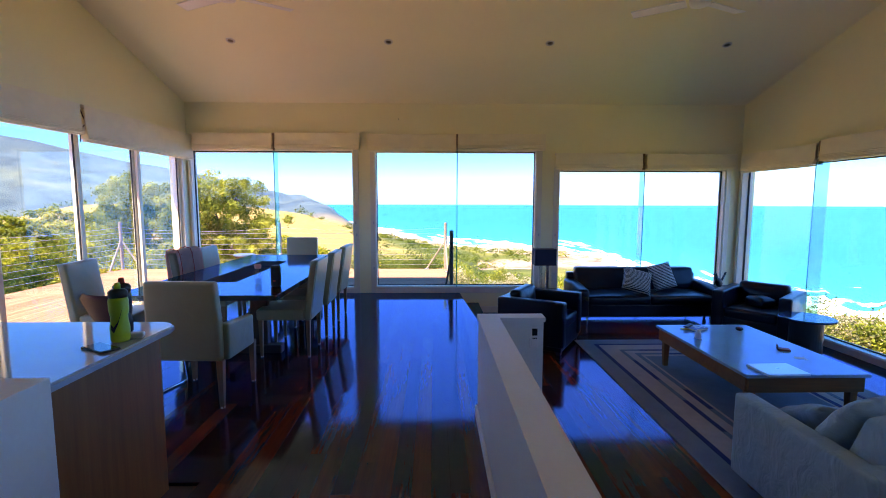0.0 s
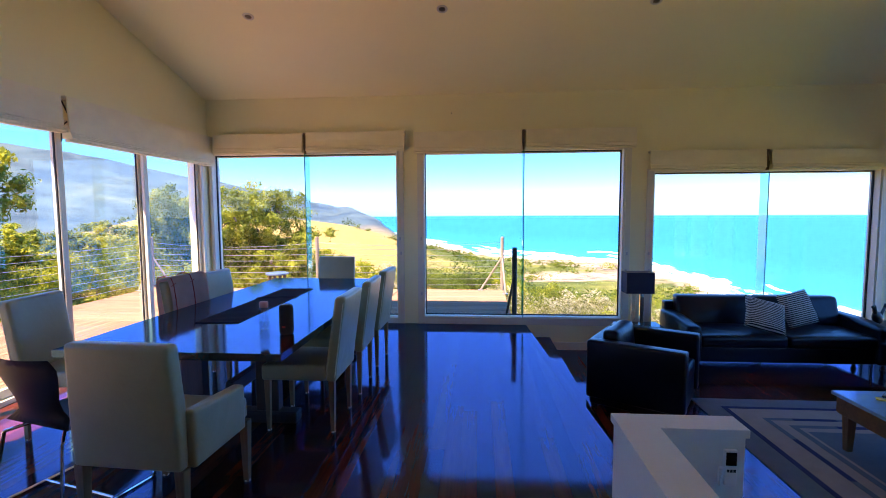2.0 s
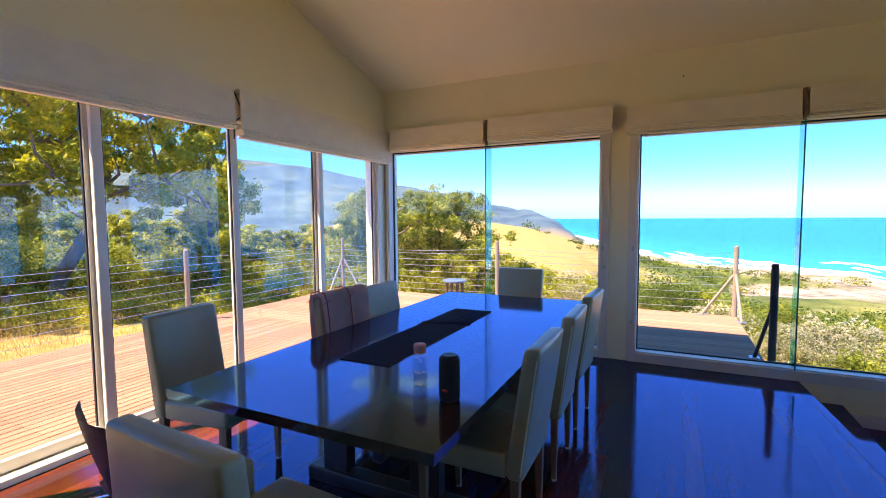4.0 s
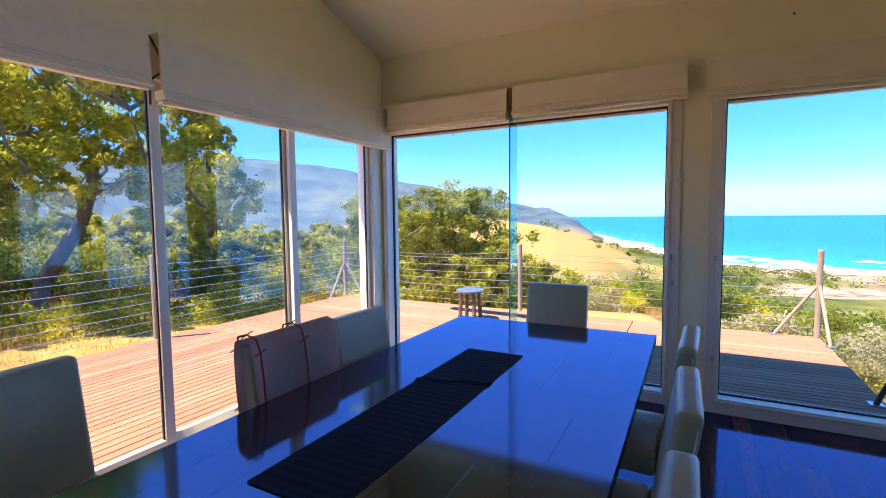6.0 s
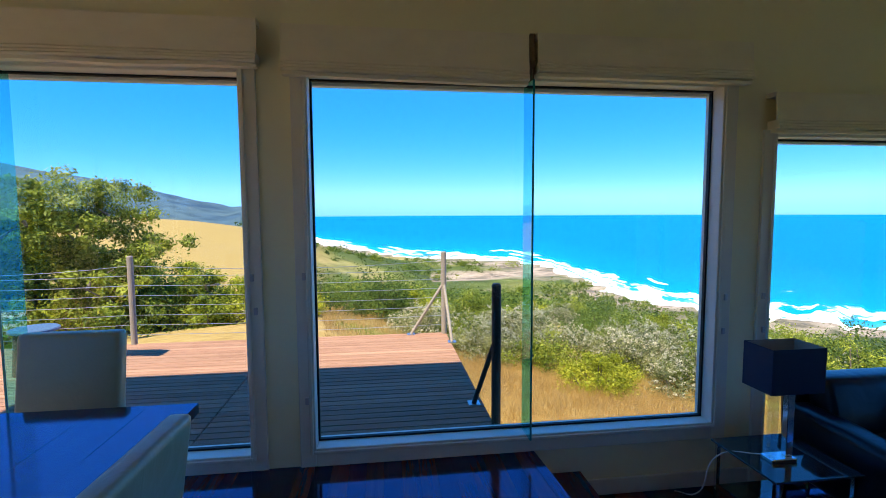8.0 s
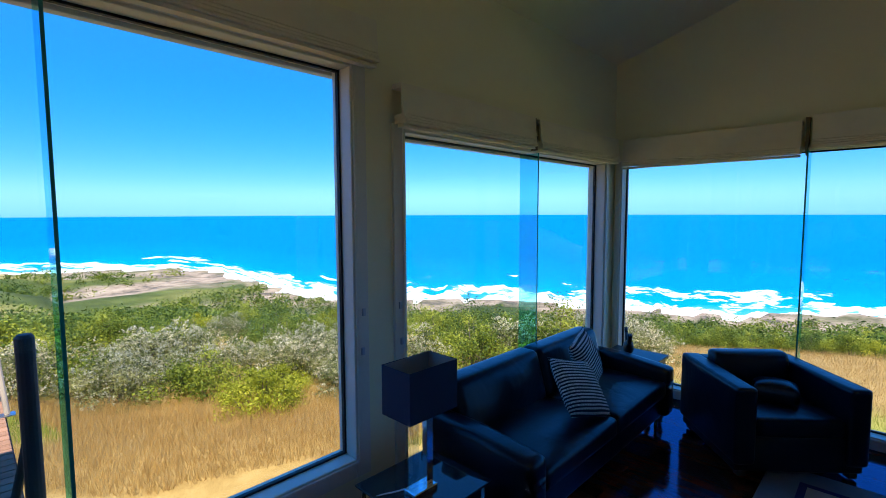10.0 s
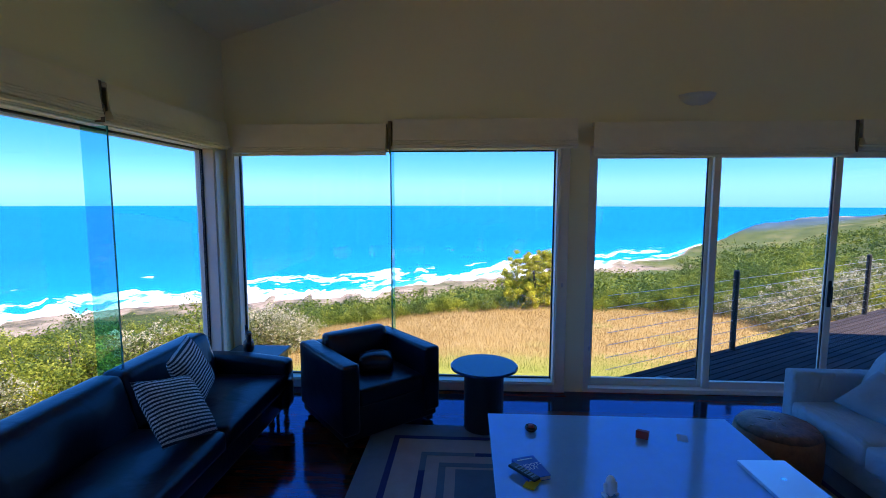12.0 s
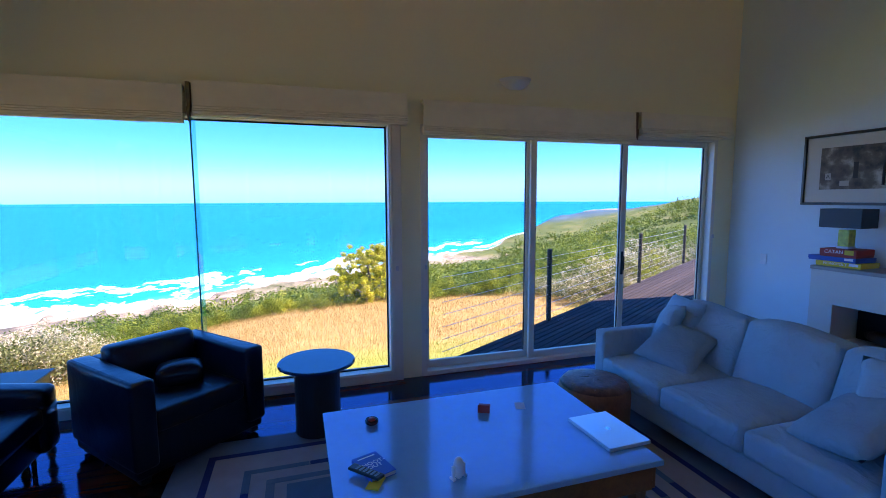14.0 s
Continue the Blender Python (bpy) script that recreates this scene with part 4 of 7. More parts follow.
def striped_cushion_cloth():
    m, n, l, b = node_mat("black_white_weave", 0.9)
    v = coords(n, l, (1, 1, 1))
    ch = n.new("ShaderNodeTexChecker")
    ch.inputs["Scale"].default_value = 75
    l.new(v, ch.inputs["Vector"])
    wv = n.new("ShaderNodeTexWave")
    wv.inputs["Scale"].default_value = 13.5
    wv.inputs["Distortion"].default_value = 0.4
    wv.bands_direction = "Y"
    l.new(v, wv.inputs["Vector"])
    c = mix(n, l, ramp(n, l, wv.outputs["Fac"], [(0.45, (0, 0, 0)), (0.55, (1, 1, 1))]), (0.02, 0.02, 0.022), mix(n, l, ch.outputs["Fac"], (0.68, 0.66, 0.62), (0.4, 0.39, 0.37)))
    l.new(c, b.inputs["Base Color"])
    return m


M_WEAVE = striped_cushion_cloth()


# ---- dining furniture ----
def leg(x, y, h, w0, w1, bev=0.003):
    bm = box(x - w1 / 2, x + w1 / 2, y - w1 / 2, y + w1 / 2, 0, h, bev, 1)
    return taper(bm, 0, h, w0 / w1, 1.0, x, y)


def dining_chair(m, label="cream leather high-back dining chair with wooden legs", lean=0.075):
    """Faces +y; the back stands at y = -0.25."""
    c = thing("dining_chair", m, label, "chair", "chairs round the table")
    part("seat", cushion(-0.235, 0.235, -0.20, 0.26, 0.37, 0.48, 0.022, 0.010), M_CREAM, c, smooth=True)
    bm = cushion(-0.24, 0.24, -0.275, -0.20, 0.37, 0.96, 0.024, 0.008, 1)
    for v in bm.verts:
        v.co.y -= lean * max(0, (v.co.z - 0.45) / 0.5)
    part("backrest", bm, M_CREAM, c, smooth=True)
    ya = lambda z: -0.275 - lean * max(0, (z - 0.45) / 0.5)
    for sx in (-0.236, 0.236):
        bm = add_path(bmesh.new(), [(sx, ya(0.40) + 0.012, 0.40), (sx, ya(0.92) + 0.012, 0.92)], 0.0035, 6)
        part("piping", bm, M_STITCH, c, "pale stitched piping")
    for x, y in ((-0.205, -0.235), (0.205, -0.235), (-0.205, 0.225), (0.205, 0.225)):
        lg = part("leg", leg(x, y, 0.375, 0.026, 0.042), M_LEGWOOD, c)
        part("foot_glide", lathe([(0.016, 0.0), (0.016, 0.012)], 8, Matrix.Translation((x, y, 0.0))), M_WHITEP, lg, "white nylon foot glide")
    return c


chair = dining_chair(pose(-1.16, 5.00, 0, 0, 0, 90))
copy_thing(chair, pose(-1.15, 5.69, 0, 0, 0, 91))
copy_thing(chair, pose(-1.15, 6.42, 0, 0, 0, 88))
tagged(copy_thing(chair, pose(-2.75, 4.77, 0, 0, 0, -84)), "cream leather dining chair pulled out from the table")
copy_thing(chair, pose(-2.24, 6.16, 0, 0, 0, -90))
tagged(copy_thing(chair, pose(-2.24, 5.62, 0, 0, 0, -90)), "cream leather dining chair with a blanket over its back")
tagged(copy_thing(chair, pose(-1.79, 7.44, 0, 0, 0, 180)), "cream leather dining chair at the head of the table")


def carver_chair(m):
    c = thing("carver_chair", m, "cream leather armchair at the end of the dining table", "chair", "chairs round the table")
    part("seat", cushion(-0.25, 0.25, -0.22, 0.30, 0.36, 0.48, 0.024, 0.010), M_CREAM, c, smooth=True)
    bm = cushion(-0.275, 0.275, -0.30, -0.22, 0.36, 0.95, 0.026, 0.008, 2)
    for v in bm.verts:
        v.co.y -= 0.03 * max(0, (v.co.z - 0.45) / 0.5)
        v.co.x *= 1 - 0.06 * max(0, (v.co.z - 0.6) / 0.35)
    part("backrest", bm, M_CREAM, c, smooth=True)
    for s in (-1, 1):
        bm = cushion(min(s * 0.25, s * 0.315), max(s * 0.25, s * 0.315), -0.25, 0.17, 0.36, 0.635, 0.02, 0.004, 3)
        for v in bm.verts:
            if v.co.z > 0.5:
                v.co.z -= 0.03 * (v.co.y + 0.25) / 0.42
        part("armrest", bm, M_CREAM, c, smooth=True)
    for x, y in ((-0.255, -0.265), (0.255, -0.265), (-0.255, 0.26), (0.255, 0.26)):
        lg = part("leg", leg(x, y, 0.362, 0.03, 0.05), M_LEGWOOD, c)
        part("foot_glide", lathe([(0.018, 0.0), (0.018, 0.012)], 8, Matrix.Translation((x, y, 0.0))), M_WHITEP, lg, "white nylon foot glide")
    return c


carver_chair(pose(-1.50, 3.93, 0, 0, 0, -3))


def dining_table():
    t = thing("dining_table", pose(0, 0, 0), "long dark polished timber dining table on trestle legs", "table")
    x0, x1, y0, y1 = -2.43, -1.03, 4.22, 7.30
    n = 7
    w = (x1 - x0) / n
    for i in range(n):
        part("plank", box(x0 + i * w + 0.0002, x0 + (i + 1) * w - 0.0002, y0, y1, 0.685, 0.73, 0.0008, 1), M_TABLE, t)
    for y in (4.95, 6.60):
        part("apron", box(x0 + 0.18, x1 - 0.18, y - 0.05, y + 0.05, 0.61, 0.685, 0.004, 1), M_DARKLEG, t)
        for x in (-2.02, -1.45):
            part("post", box(x - 0.085, x + 0.085, y - 0.04, y + 0.04, 0.085, 0.61, 0.006, 1), M_DARKLEG, t)
        part("trestle_foot", box(x0 + 0.22, x1 - 0.20, y - 0.055, y + 0.055, 0.0, 0.085, 0.012, 2), M_DARKLEG, t)
    part("stretcher", box(-1.76, -1.70, 4.9, 6.65, 0.2, 0.30, 0.005, 1), M_DARKLEG, t)


dining_table()

# runner: a ribbed cloth, slightly rucked
bm = bmesh.new()
n = 70
rows = []
for j in range(n + 1):
    y = 4.94 + (6.47 - 4.94) * j / n
    row = []
    for i in range(7):
        x = -1.99 + 0.335 * i / 6 + 0.006 * noise.noise(Vector((y * 1.3, 0, 1)))
        z = 0.7325 + 0.0025 * (j % 2) * (1 if i not in (0, 6) else 0.4) + 0.012 * math.exp(-((y - 5.95 - 0.05 * (i - 3) / 3) / 0.02) ** 2)
        row.append(bm.verts.new((x, y, z)))
    rows.append(row)
for a, b in zip(rows, rows[1:]):
    for i in range(6):
        bm.faces.new((a[i], a[i + 1], b[i + 1], b[i]))
bmesh.ops.solidify(bm, geom=bm.faces[:], thickness=0.002)
RUNNER = thing("table_runner", pose(0, 0, 0), "dark navy ribbed table runner on the dining table", "runner")
part("cloth", bm, M_NAVY, RUNNER)
for y in (4.936, 6.474):
    part("hem", box(-1.99, -1.655, y - 0.006, y + 0.006, 0.7305, 0.7375, 0.002, 1), M_NAVY, RUNNER)

# speaker and water bottle
spk = thing("portable_speaker", pose(-1.18, 4.66, 0.731), "black cylindrical portable speaker on the dining table", "speaker")
part("body", lathe([(0.036, 0), (0.044, 0.008), (0.046, 0.03), (0.046, 0.165), (0.044, 0.185), (0.036, 0.195)], 24), plain("speaker_mesh", (0.015, 0.014, 0.016), 0.85, vary=0.3, fine=500, relief=0.6), spk, smooth=True)
part("top_ring", lathe([(0.034, 0.194), (0.030, 0.199), (0.004, 0.197)], 24), M_BLACK, spk)
part("button", box(-0.012, 0.012, -0.049, -0.044, 0.05, 0.062, 0.002, 1), M_RED, spk, "small red button")
wb = thing("water_bottle", pose(-1.385, 4.77, 0.731), "clear plastic water bottle with a pink lid", "bottle")
part("body", lathe([(0.030, 0), (0.034, 0.006), (0.034, 0.13), (0.030, 0.15), (0.024, 0.155)], 20), M_CRYSTAL, wb, smooth=True)
part("water", lathe([(0.029, 0.006), (0.030, 0.06)], 16), M_CRYSTAL, wb)
part("lid", lathe([(0.026, 0.152), (0.030, 0.156), (0.030, 0.188), (0.026, 0.194)], 20), plain("pink_lid", (0.60, 0.28, 0.26), 0.4), wb, smooth=True)


def blanket():
    """A throw folded over a chair back that stands at x = -2.50 and faces east."""
    bm = bmesh.new()
    prof = [(0.052, 0.60), (0.058, 0.70), (0.060, 0.82), (0.058, 0.93), (0.045, 0.985), (0.0, 1.0), (-0.045, 0.985), (-0.062, 0.93), (-0.066, 0.8), (-0.07, 0.68), (-0.068, 0.56)]
    rows = []
    n = 26
    for i in range(n + 1):
        y = 5.355 + 0.53 * i / n
        u = i / n
        row = []
        for k, (dx, z) in enumerate(prof):
            r = 0.010 * noise.noise(Vector((y * 9, z * 5, 2.0)))
            drop = 0.05 * noise.noise(Vector((y * 3, 0, 5.0 if k < 5 else 9.0))) if k in (0, 1, 9, 10) else 0
            lean = -0.05 * max(0, (z - 0.45) / 0.5)
            row.append(bm.verts.new((-2.478 + dx * 1.02 + (r if dx > 0 else -r) + lean, y, z - drop - 0.004)))
        rows.append(row)
    for a, b in zip(rows, rows[1:]):
        for k in range(len(prof) - 1):
            bm.faces.new((a[k], a[k + 1], b[k + 1], b[k]))
    bmesh.ops.solidify(bm, geom=bm.faces[:], thickness=0.012)
    b = tagged(part("throw_blanket", bm, M_PINK, smooth=True), "pale pink blanket with red stitching folded over a chair", "blanket")
    for y in (5.385, 5.64):
        bm = bmesh.new()
        pts = []
        for dx, z in prof[1:10]:
            lean = -0.05 * max(0, (z - 0.45) / 0.5)
            pts.append((-2.478 + dx * 1.28 + lean, y + 0.006 * noise.noise(Vector((z * 9, y, 0))), z + (0.010 if z > 0.9 else 0)))
        add_path(bm, pts, 0.0045, 5)
        for q in pts[::2]:
            add_tube(bm, (q[0], q[1] - 0.03, q[2] - 0.01), (q[0], q[1] + 0.03, q[2] + 0.01), 0.003, None, 5)
        part("stitching", bm, M_RED, b, "dark red blanket stitching")


blanket()


def shell_chair(m):
    """Black moulded shell on a chrome sled frame; faces +y."""
    c = thing("shell_chair", m, "black moulded shell chair on a chrome wire frame", "chair")
    bm = bmesh.new()
    nu, nv = 12, 16
    rows = []
    for j in range(nv + 1):
        v = j / nv
        if v < 0.5:
            y, z = 0.22 - 0.40 * (v / 0.5), 0.455 - 0.02 * math.sin(math.pi * v / 0.5)
            w = 0.235 - 0.03 * (1 - v / 0.5)
        else:
            k = (v - 0.5) / 0.5
            y, z = -0.18 - 0.07 * k - 0.03 * math.sin(k * math.pi / 2), 0.455 + 0.37 * k
            w = 0.235 * (1 - 0.28 * math.sin(math.pi * min(1, k * 1.6)) * (k < 0.6)) if k < 0.6 else 0.20 + 0.045 * math.sin((k - 0.6) / 0.4 * math.pi / 2 + 0.3) - (0.04 if k > 0.97 else 0)
        row = []
        for i in range(nu + 1):
            u = 2 * i / nu - 1
            row.append(bm.verts.new((u * w, y + (0.05 * u * u if v > 0.5 else 0), z + (0.025 * u * u if v < 0.5 else 0))))
        rows.append(row)
    for a, b in zip(rows, rows[1:]):
        for i in range(nu):
            bm.faces.new((a[i], a[i + 1], b[i + 1], b[i]))
    bmesh.ops.solidify(bm, geom=bm.faces[:], thickness=0.011)
    part("shell", bm, M_BLACK, c, smooth=True)
    for s in (-1, 1):
        bm = add_path(bmesh.new(), [(s * 0.12, 0.15, 0.432), (s * 0.24, 0.21, 0.40), (s * 0.27, 0.24, 0.009), (s * 0.27, -0.26, 0.009), (s * 0.22, -0.20, 0.40), (s * 0.12, -0.12, 0.432)], 0.009, 8)
        part("leg_frame", bm, M_CHROME, c)
    part("cross_rod", tube((-0.27, 0.0, 0.012), (0.27, 0.0, 0.012), 0.007), M_CHROME, c)


shell_chair(pose(-2.12, 4.02, 0, 0, 0, -14))

# ---- kitchen end ----
def island():
    k = thing("kitchen_island", pose(0, 0, 0), "timber veneered kitchen island bench", "kitchen island")
    part("end_panel", box(-1.13, -1.10, 1.80, 2.66, 0.0, 0.862, 0.002, 1), M_PANEL, k)
    part("body", box(-3.0, -1.132, 1.82, 2.45, 0.08, 0.862, 0.002, 1), M_PANEL, k)
    part("kickboard", box(-2.95, -1.16, 1.88, 2.40, 0.0, 0.08), M_BLACK, k)


island()
bm = prism([(-3.05, 1.79), (-1.0, 1.79), (-1.0, 2.60), (-1.012, 2.64), (-1.05, 2.68), (-1.10, 2.70), (-3.05, 2.70)], 0.866, 0.90)
bmesh.ops.bevel(bm, geom=[e for e in bm.edges if abs(e.verts[0].co.z - e.verts[1].co.z) < 1e-4], offset=0.008, segments=3, affect="EDGES")
tagged(part("island_worktop", bm, plain("pale_stone_top", (0.42, 0.50, 0.54), 0.06, vary=0.06, fine=90, coarse=4, relief=0.02)), "polished pale grey stone worktop on the island", "worktop")
structure(part("wall_kitchen", box(-3.69, -0.93, 0.9, 1.775, 0.0, 0.955, 0.004), M_STONE), "low white painted wall beside the island", "wall")


def sport_bottle(m, body, cap, label, logo=None):
    b = thing("sport_bottle", m, label, "bottle", "bottles on the island")
    part("body", lathe([(0.033, 0), (0.038, 0.008), (0.039, 0.06), (0.034, 0.095), (0.034, 0.115), (0.039, 0.14), (0.039, 0.185), (0.035, 0.2)], 24), body, b, smooth=True)
    part("cap", lathe([(0.037, 0.198), (0.038, 0.222), (0.030, 0.232), (0.016, 0.236)], 24), cap, b, smooth=True)
    part("spout", lathe([(0.013, 0.234), (0.013, 0.252), (0.010, 0.262)], 16), body if logo else M_RED, b, smooth=True)
    if logo:
        # dark mark wrapped on the side
        bm = bmesh.new()
        top = [(0.0, 0.085), (0.25, 0.07), (0.6, 0.095), (1.0, 0.16)]
        bot = [(0.0, 0.06), (0.25, 0.045), (0.6, 0.085), (1.0, 0.16)]
        ring = []
        for (u, zt), (_, zb) in zip(top, bot):
            a = -1.9 + u * 1.3
            ring.append((bm.verts.new((0.0405 * math.cos(a), 0.0405 * math.sin(a), zt)), bm.verts.new((0.0405 * math.cos(a), 0.0405 * math.sin(a), zb - 0.001))))
        for (a, b2), (c, d) in zip(ring, ring[1:]):
            bm.faces.new((a, b2, d, c))
        bmesh.ops.solidify(bm, geom=bm.faces[:], thickness=0.0006)
        part("mark", bm, M_BLACK, b, "black curved mark")
    return b


sport_bottle(pose(-1.095, 2.36, 0.901), M_LIME, M_BLACK, "lime green sport bottle with a black cap on the island", True)
sport_bottle(pose(-1.17, 2.50, 0.901, 0, 0, 40), M_SMOKE, M_SMOKE, "dark smoky sport bottle with a red spout on the island")
ph = thing("phone", pose(-1.10, 2.24, 0.901, 0, 0, 62), "dark phone lying flat on the stone worktop", "phone")
part("body", box(-0.038, 0.038, -0.078, 0.078, 0, 0.008, 0.003, 2), M_BLACK, ph)
part("screen", box(-0.035, 0.035, -0.074, 0.074, 0.0082, 0.0092), M_SCREEN, ph)
tagged(part("earbud_case", box(-0.03, 0.03, -0.024, 0.024, 0, 0.024, 0.009, 3), M_WHITEP, smooth=True, at=pose(-1.055, 2.41, 0.901, 0, 0, 20)), "small white plastic case on the worktop", "case")
# remote in its holder on the half wall's return
rm = thing("remote_holder", pose(0.99, 3.41, 0.60), "white wall holder with a dark remote control", "remote control")
part("cradle", box(-0.030, 0.030, -0.018, 0, -0.07, 0.0, 0.003, 1), M_WHITEP, rm)
rc = part("remote", box(-0.022, 0.022, -0.034, -0.0185, -0.055, 0.075, 0.004, 2), M_WHITEP, rm)
part("display", box(-0.018, 0.018, -0.0365, -0.0345, 0.02, 0.068), M_SCREEN, rc)
for i in range(3):
    part("button", box(-0.014 + i * 0.011, -0.006 + i * 0.011, -0.0365, -0.0345, -0.005, 0.005), M_BLACK, rc)

# ---- living area ----
def rug():
    x0, x1, y0, y1 = 2.20, 4.62, 3.02, 6.42
    r = thing("area_rug", pose(0, 0, LOW), "grey-blue wool rug with beige field and navy lines", "rug")
    part("base", box(x0, x1, y0, y1, 0, 0.010, 0.004, 1), M_RUG_A, r)

    def inlay(name, m, a0, a1, b0, b1, z):
        part(name, box(a0, a1, b0, b1, z - 0.002, z), m, r)
    inlay("field", M_RUG_B, x0 + 0.22, x1 - 0.22, y0 + 0.22, y1 - 0.22, 0.0115)
    inlay("medallion", M_RUG_D, x0 + 0.66, x1 - 0.66, y0 + 0.70, y1 - 0.70, 0.0125)

    def ring(d, w, m, z, gaps):
        a0, a1, b0, b1 = x0 + d, x1 - d, y0 + d, y1 - d
        for s in (a0, a1 - w):
            for f0, f1, mm in gaps:
                inlay("line", mm, s, s + w, b0 + (b1 - b0) * f0, b0 + (b1 - b0) * f1, z)
        for s in (b0, b1 - w):
            for f0, f1, mm in gaps:
                g0, g1 = max(f0, (w + 0.002) / (a1 - a0)), min(f1, 1 - (w + 0.002) / (a1 - a0))
                inlay("line", mm, a0 + (a1 - a0) * g0, a0 + (a1 - a0) * g1, s, s + w, z)
    ring(0.20, 0.045, M_RUG_C, 0.013, [(0.0, 1.0, M_RUG_C)])
    ring(0.44, 0.045, M_RUG_C, 0.013, [(0.0, 0.16, M_RUG_D), (0.162, 0.40, M_RUG_C), (0.402, 0.60, M_RUG_D), (0.602, 0.84, M_RUG_C), (0.842, 1.0, M_RUG_D)])
    ring(0.58, 0.05, M_RUG_D, 0.013, [(0.0, 0.3, M_RUG_D), (0.302, 0.5, M_RUG_C), (0.502, 1.0, M_RUG_D)])


rug()


def coffee_table():
    t = thing("coffee_table", pose(0, 0, LOW), "honey timber coffee table, white marble top tinted for reflected sky", "coffee table")
    x0, x1, y0, y1 = 2.86, 3.90, 3.93, 5.50
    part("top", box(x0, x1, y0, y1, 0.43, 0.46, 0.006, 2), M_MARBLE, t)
    for nm, q in (("apron", (x0 + 0.03, x1 - 0.03, y0 + 0.02, y0 + 0.045)), ("apron", (x0 + 0.03, x1 - 0.03, y1 - 0.045, y1 - 0.02)), ("apron", (x0 + 0.02, x0 + 0.045, y0 + 0.046, y1 - 0.046)), ("apron", (x1 - 0.045, x1 - 0.02, y0 + 0.046, y1 - 0.046))):
        part(nm, box(*q, 0.30, 0.429, 0.003, 1), M_HONEY, t)
    for x in (x0 + 0.085, x1 - 0.085):
        for y in (y0 + 0.085, y1 - 0.085):
            bm = box(x - 0.038, x + 0.038, y - 0.038, y + 0.038, 0.0, 0.429, 0.004, 1)
            for v in bm.verts:
                f = max(0, (0.31 - v.co.z) / 0.31)
                v.co.x, v.co.y = x + (v.co.x - x) * (1 - 0.42 * f), y + (v.co.y - y) * (1 - 0.42 * f)
            for v in bm.verts:
                v.co.z = max(v.co.z, 0.013)
            part("leg", bm, M_HONEYZ, t)


coffee_table()


def armchair(m, label):
    """Square black leather tub chair, faces +y, 0.9 wide."""
    c = thing("leather_armchair", m, label, "armchair", "black leather armchairs")
    part("base", cushion(-0.44, 0.44, -0.40, 0.40, 0.04, 0.30, 0.02, 0.003), M_BLEATHER, c, smooth=True)
    for s in (-1, 1):
        a = part("armrest", cushion(min(s * 0.31, s * 0.455), max(s * 0.31, s * 0.455), -0.43, 0.43, 0.10, 0.655, 0.03, 0.012, 2 + s), M_BLEATHER, c, smooth=True)
        bm = add_path(bmesh.new(), [(s * 0.43, -0.40, 0.653), (s * 0.43, 0.40, 0.653)], 0.004, 5)
        part("seam", bm, M_BLEATHER, a)
    part("backrest", cushion(-0.312, 0.312, -0.45, -0.30, 0.10, 0.64, 0.03, 0.012, 4), M_BLEATHER, c, smooth=True)
    bm = cushion(-0.30, 0.30, -0.30, -0.15, 0.42, 0.73, 0.05, 0.035, 5)
    for v in bm.verts:
        v.co.y -= 0.10 * (v.co.z - 0.42)
    part("back_cushion", bm, M_BLEATHER, c, smooth=True)
    part("seat_cushion", cushion(-0.305, 0.305, -0.28, 0.41, 0.29, 0.43, 0.04, 0.025, 6), M_BLEATHER, c, smooth=True)
    for x in (-0.38, 0.38):
        for y in (-0.36, 0.36):
            part("foot", box(x - 0.03, x + 0.03, y - 0.03, y + 0.03, 0, 0.05, 0.004, 1), M_BLACK, c)
    return c


ac1 = armchair(pose(1.72, 6.33, LOW, 0, 0, -121), "black leather armchair standing beside the step")
tagged(copy_thing(ac1, pose(4.76, 6.50, LOW + 0.012, 0, 0, 131)), "black leather armchair by the corner window")
bm = bmesh.new()
tagged(part("draped_jacket", cushion(-0.20, 0.10, -0.12, 0.12, 0, 0.12, 0.05, 0.04, 9), M_BLEATHER, smooth=True, at=pose(4.72, 6.48, LOW + 0.46, 0, 0, 100)), "dark garment bundled on the armchair seat", "jacket")
bpy.data.objects["draped_jacket"].data.update()


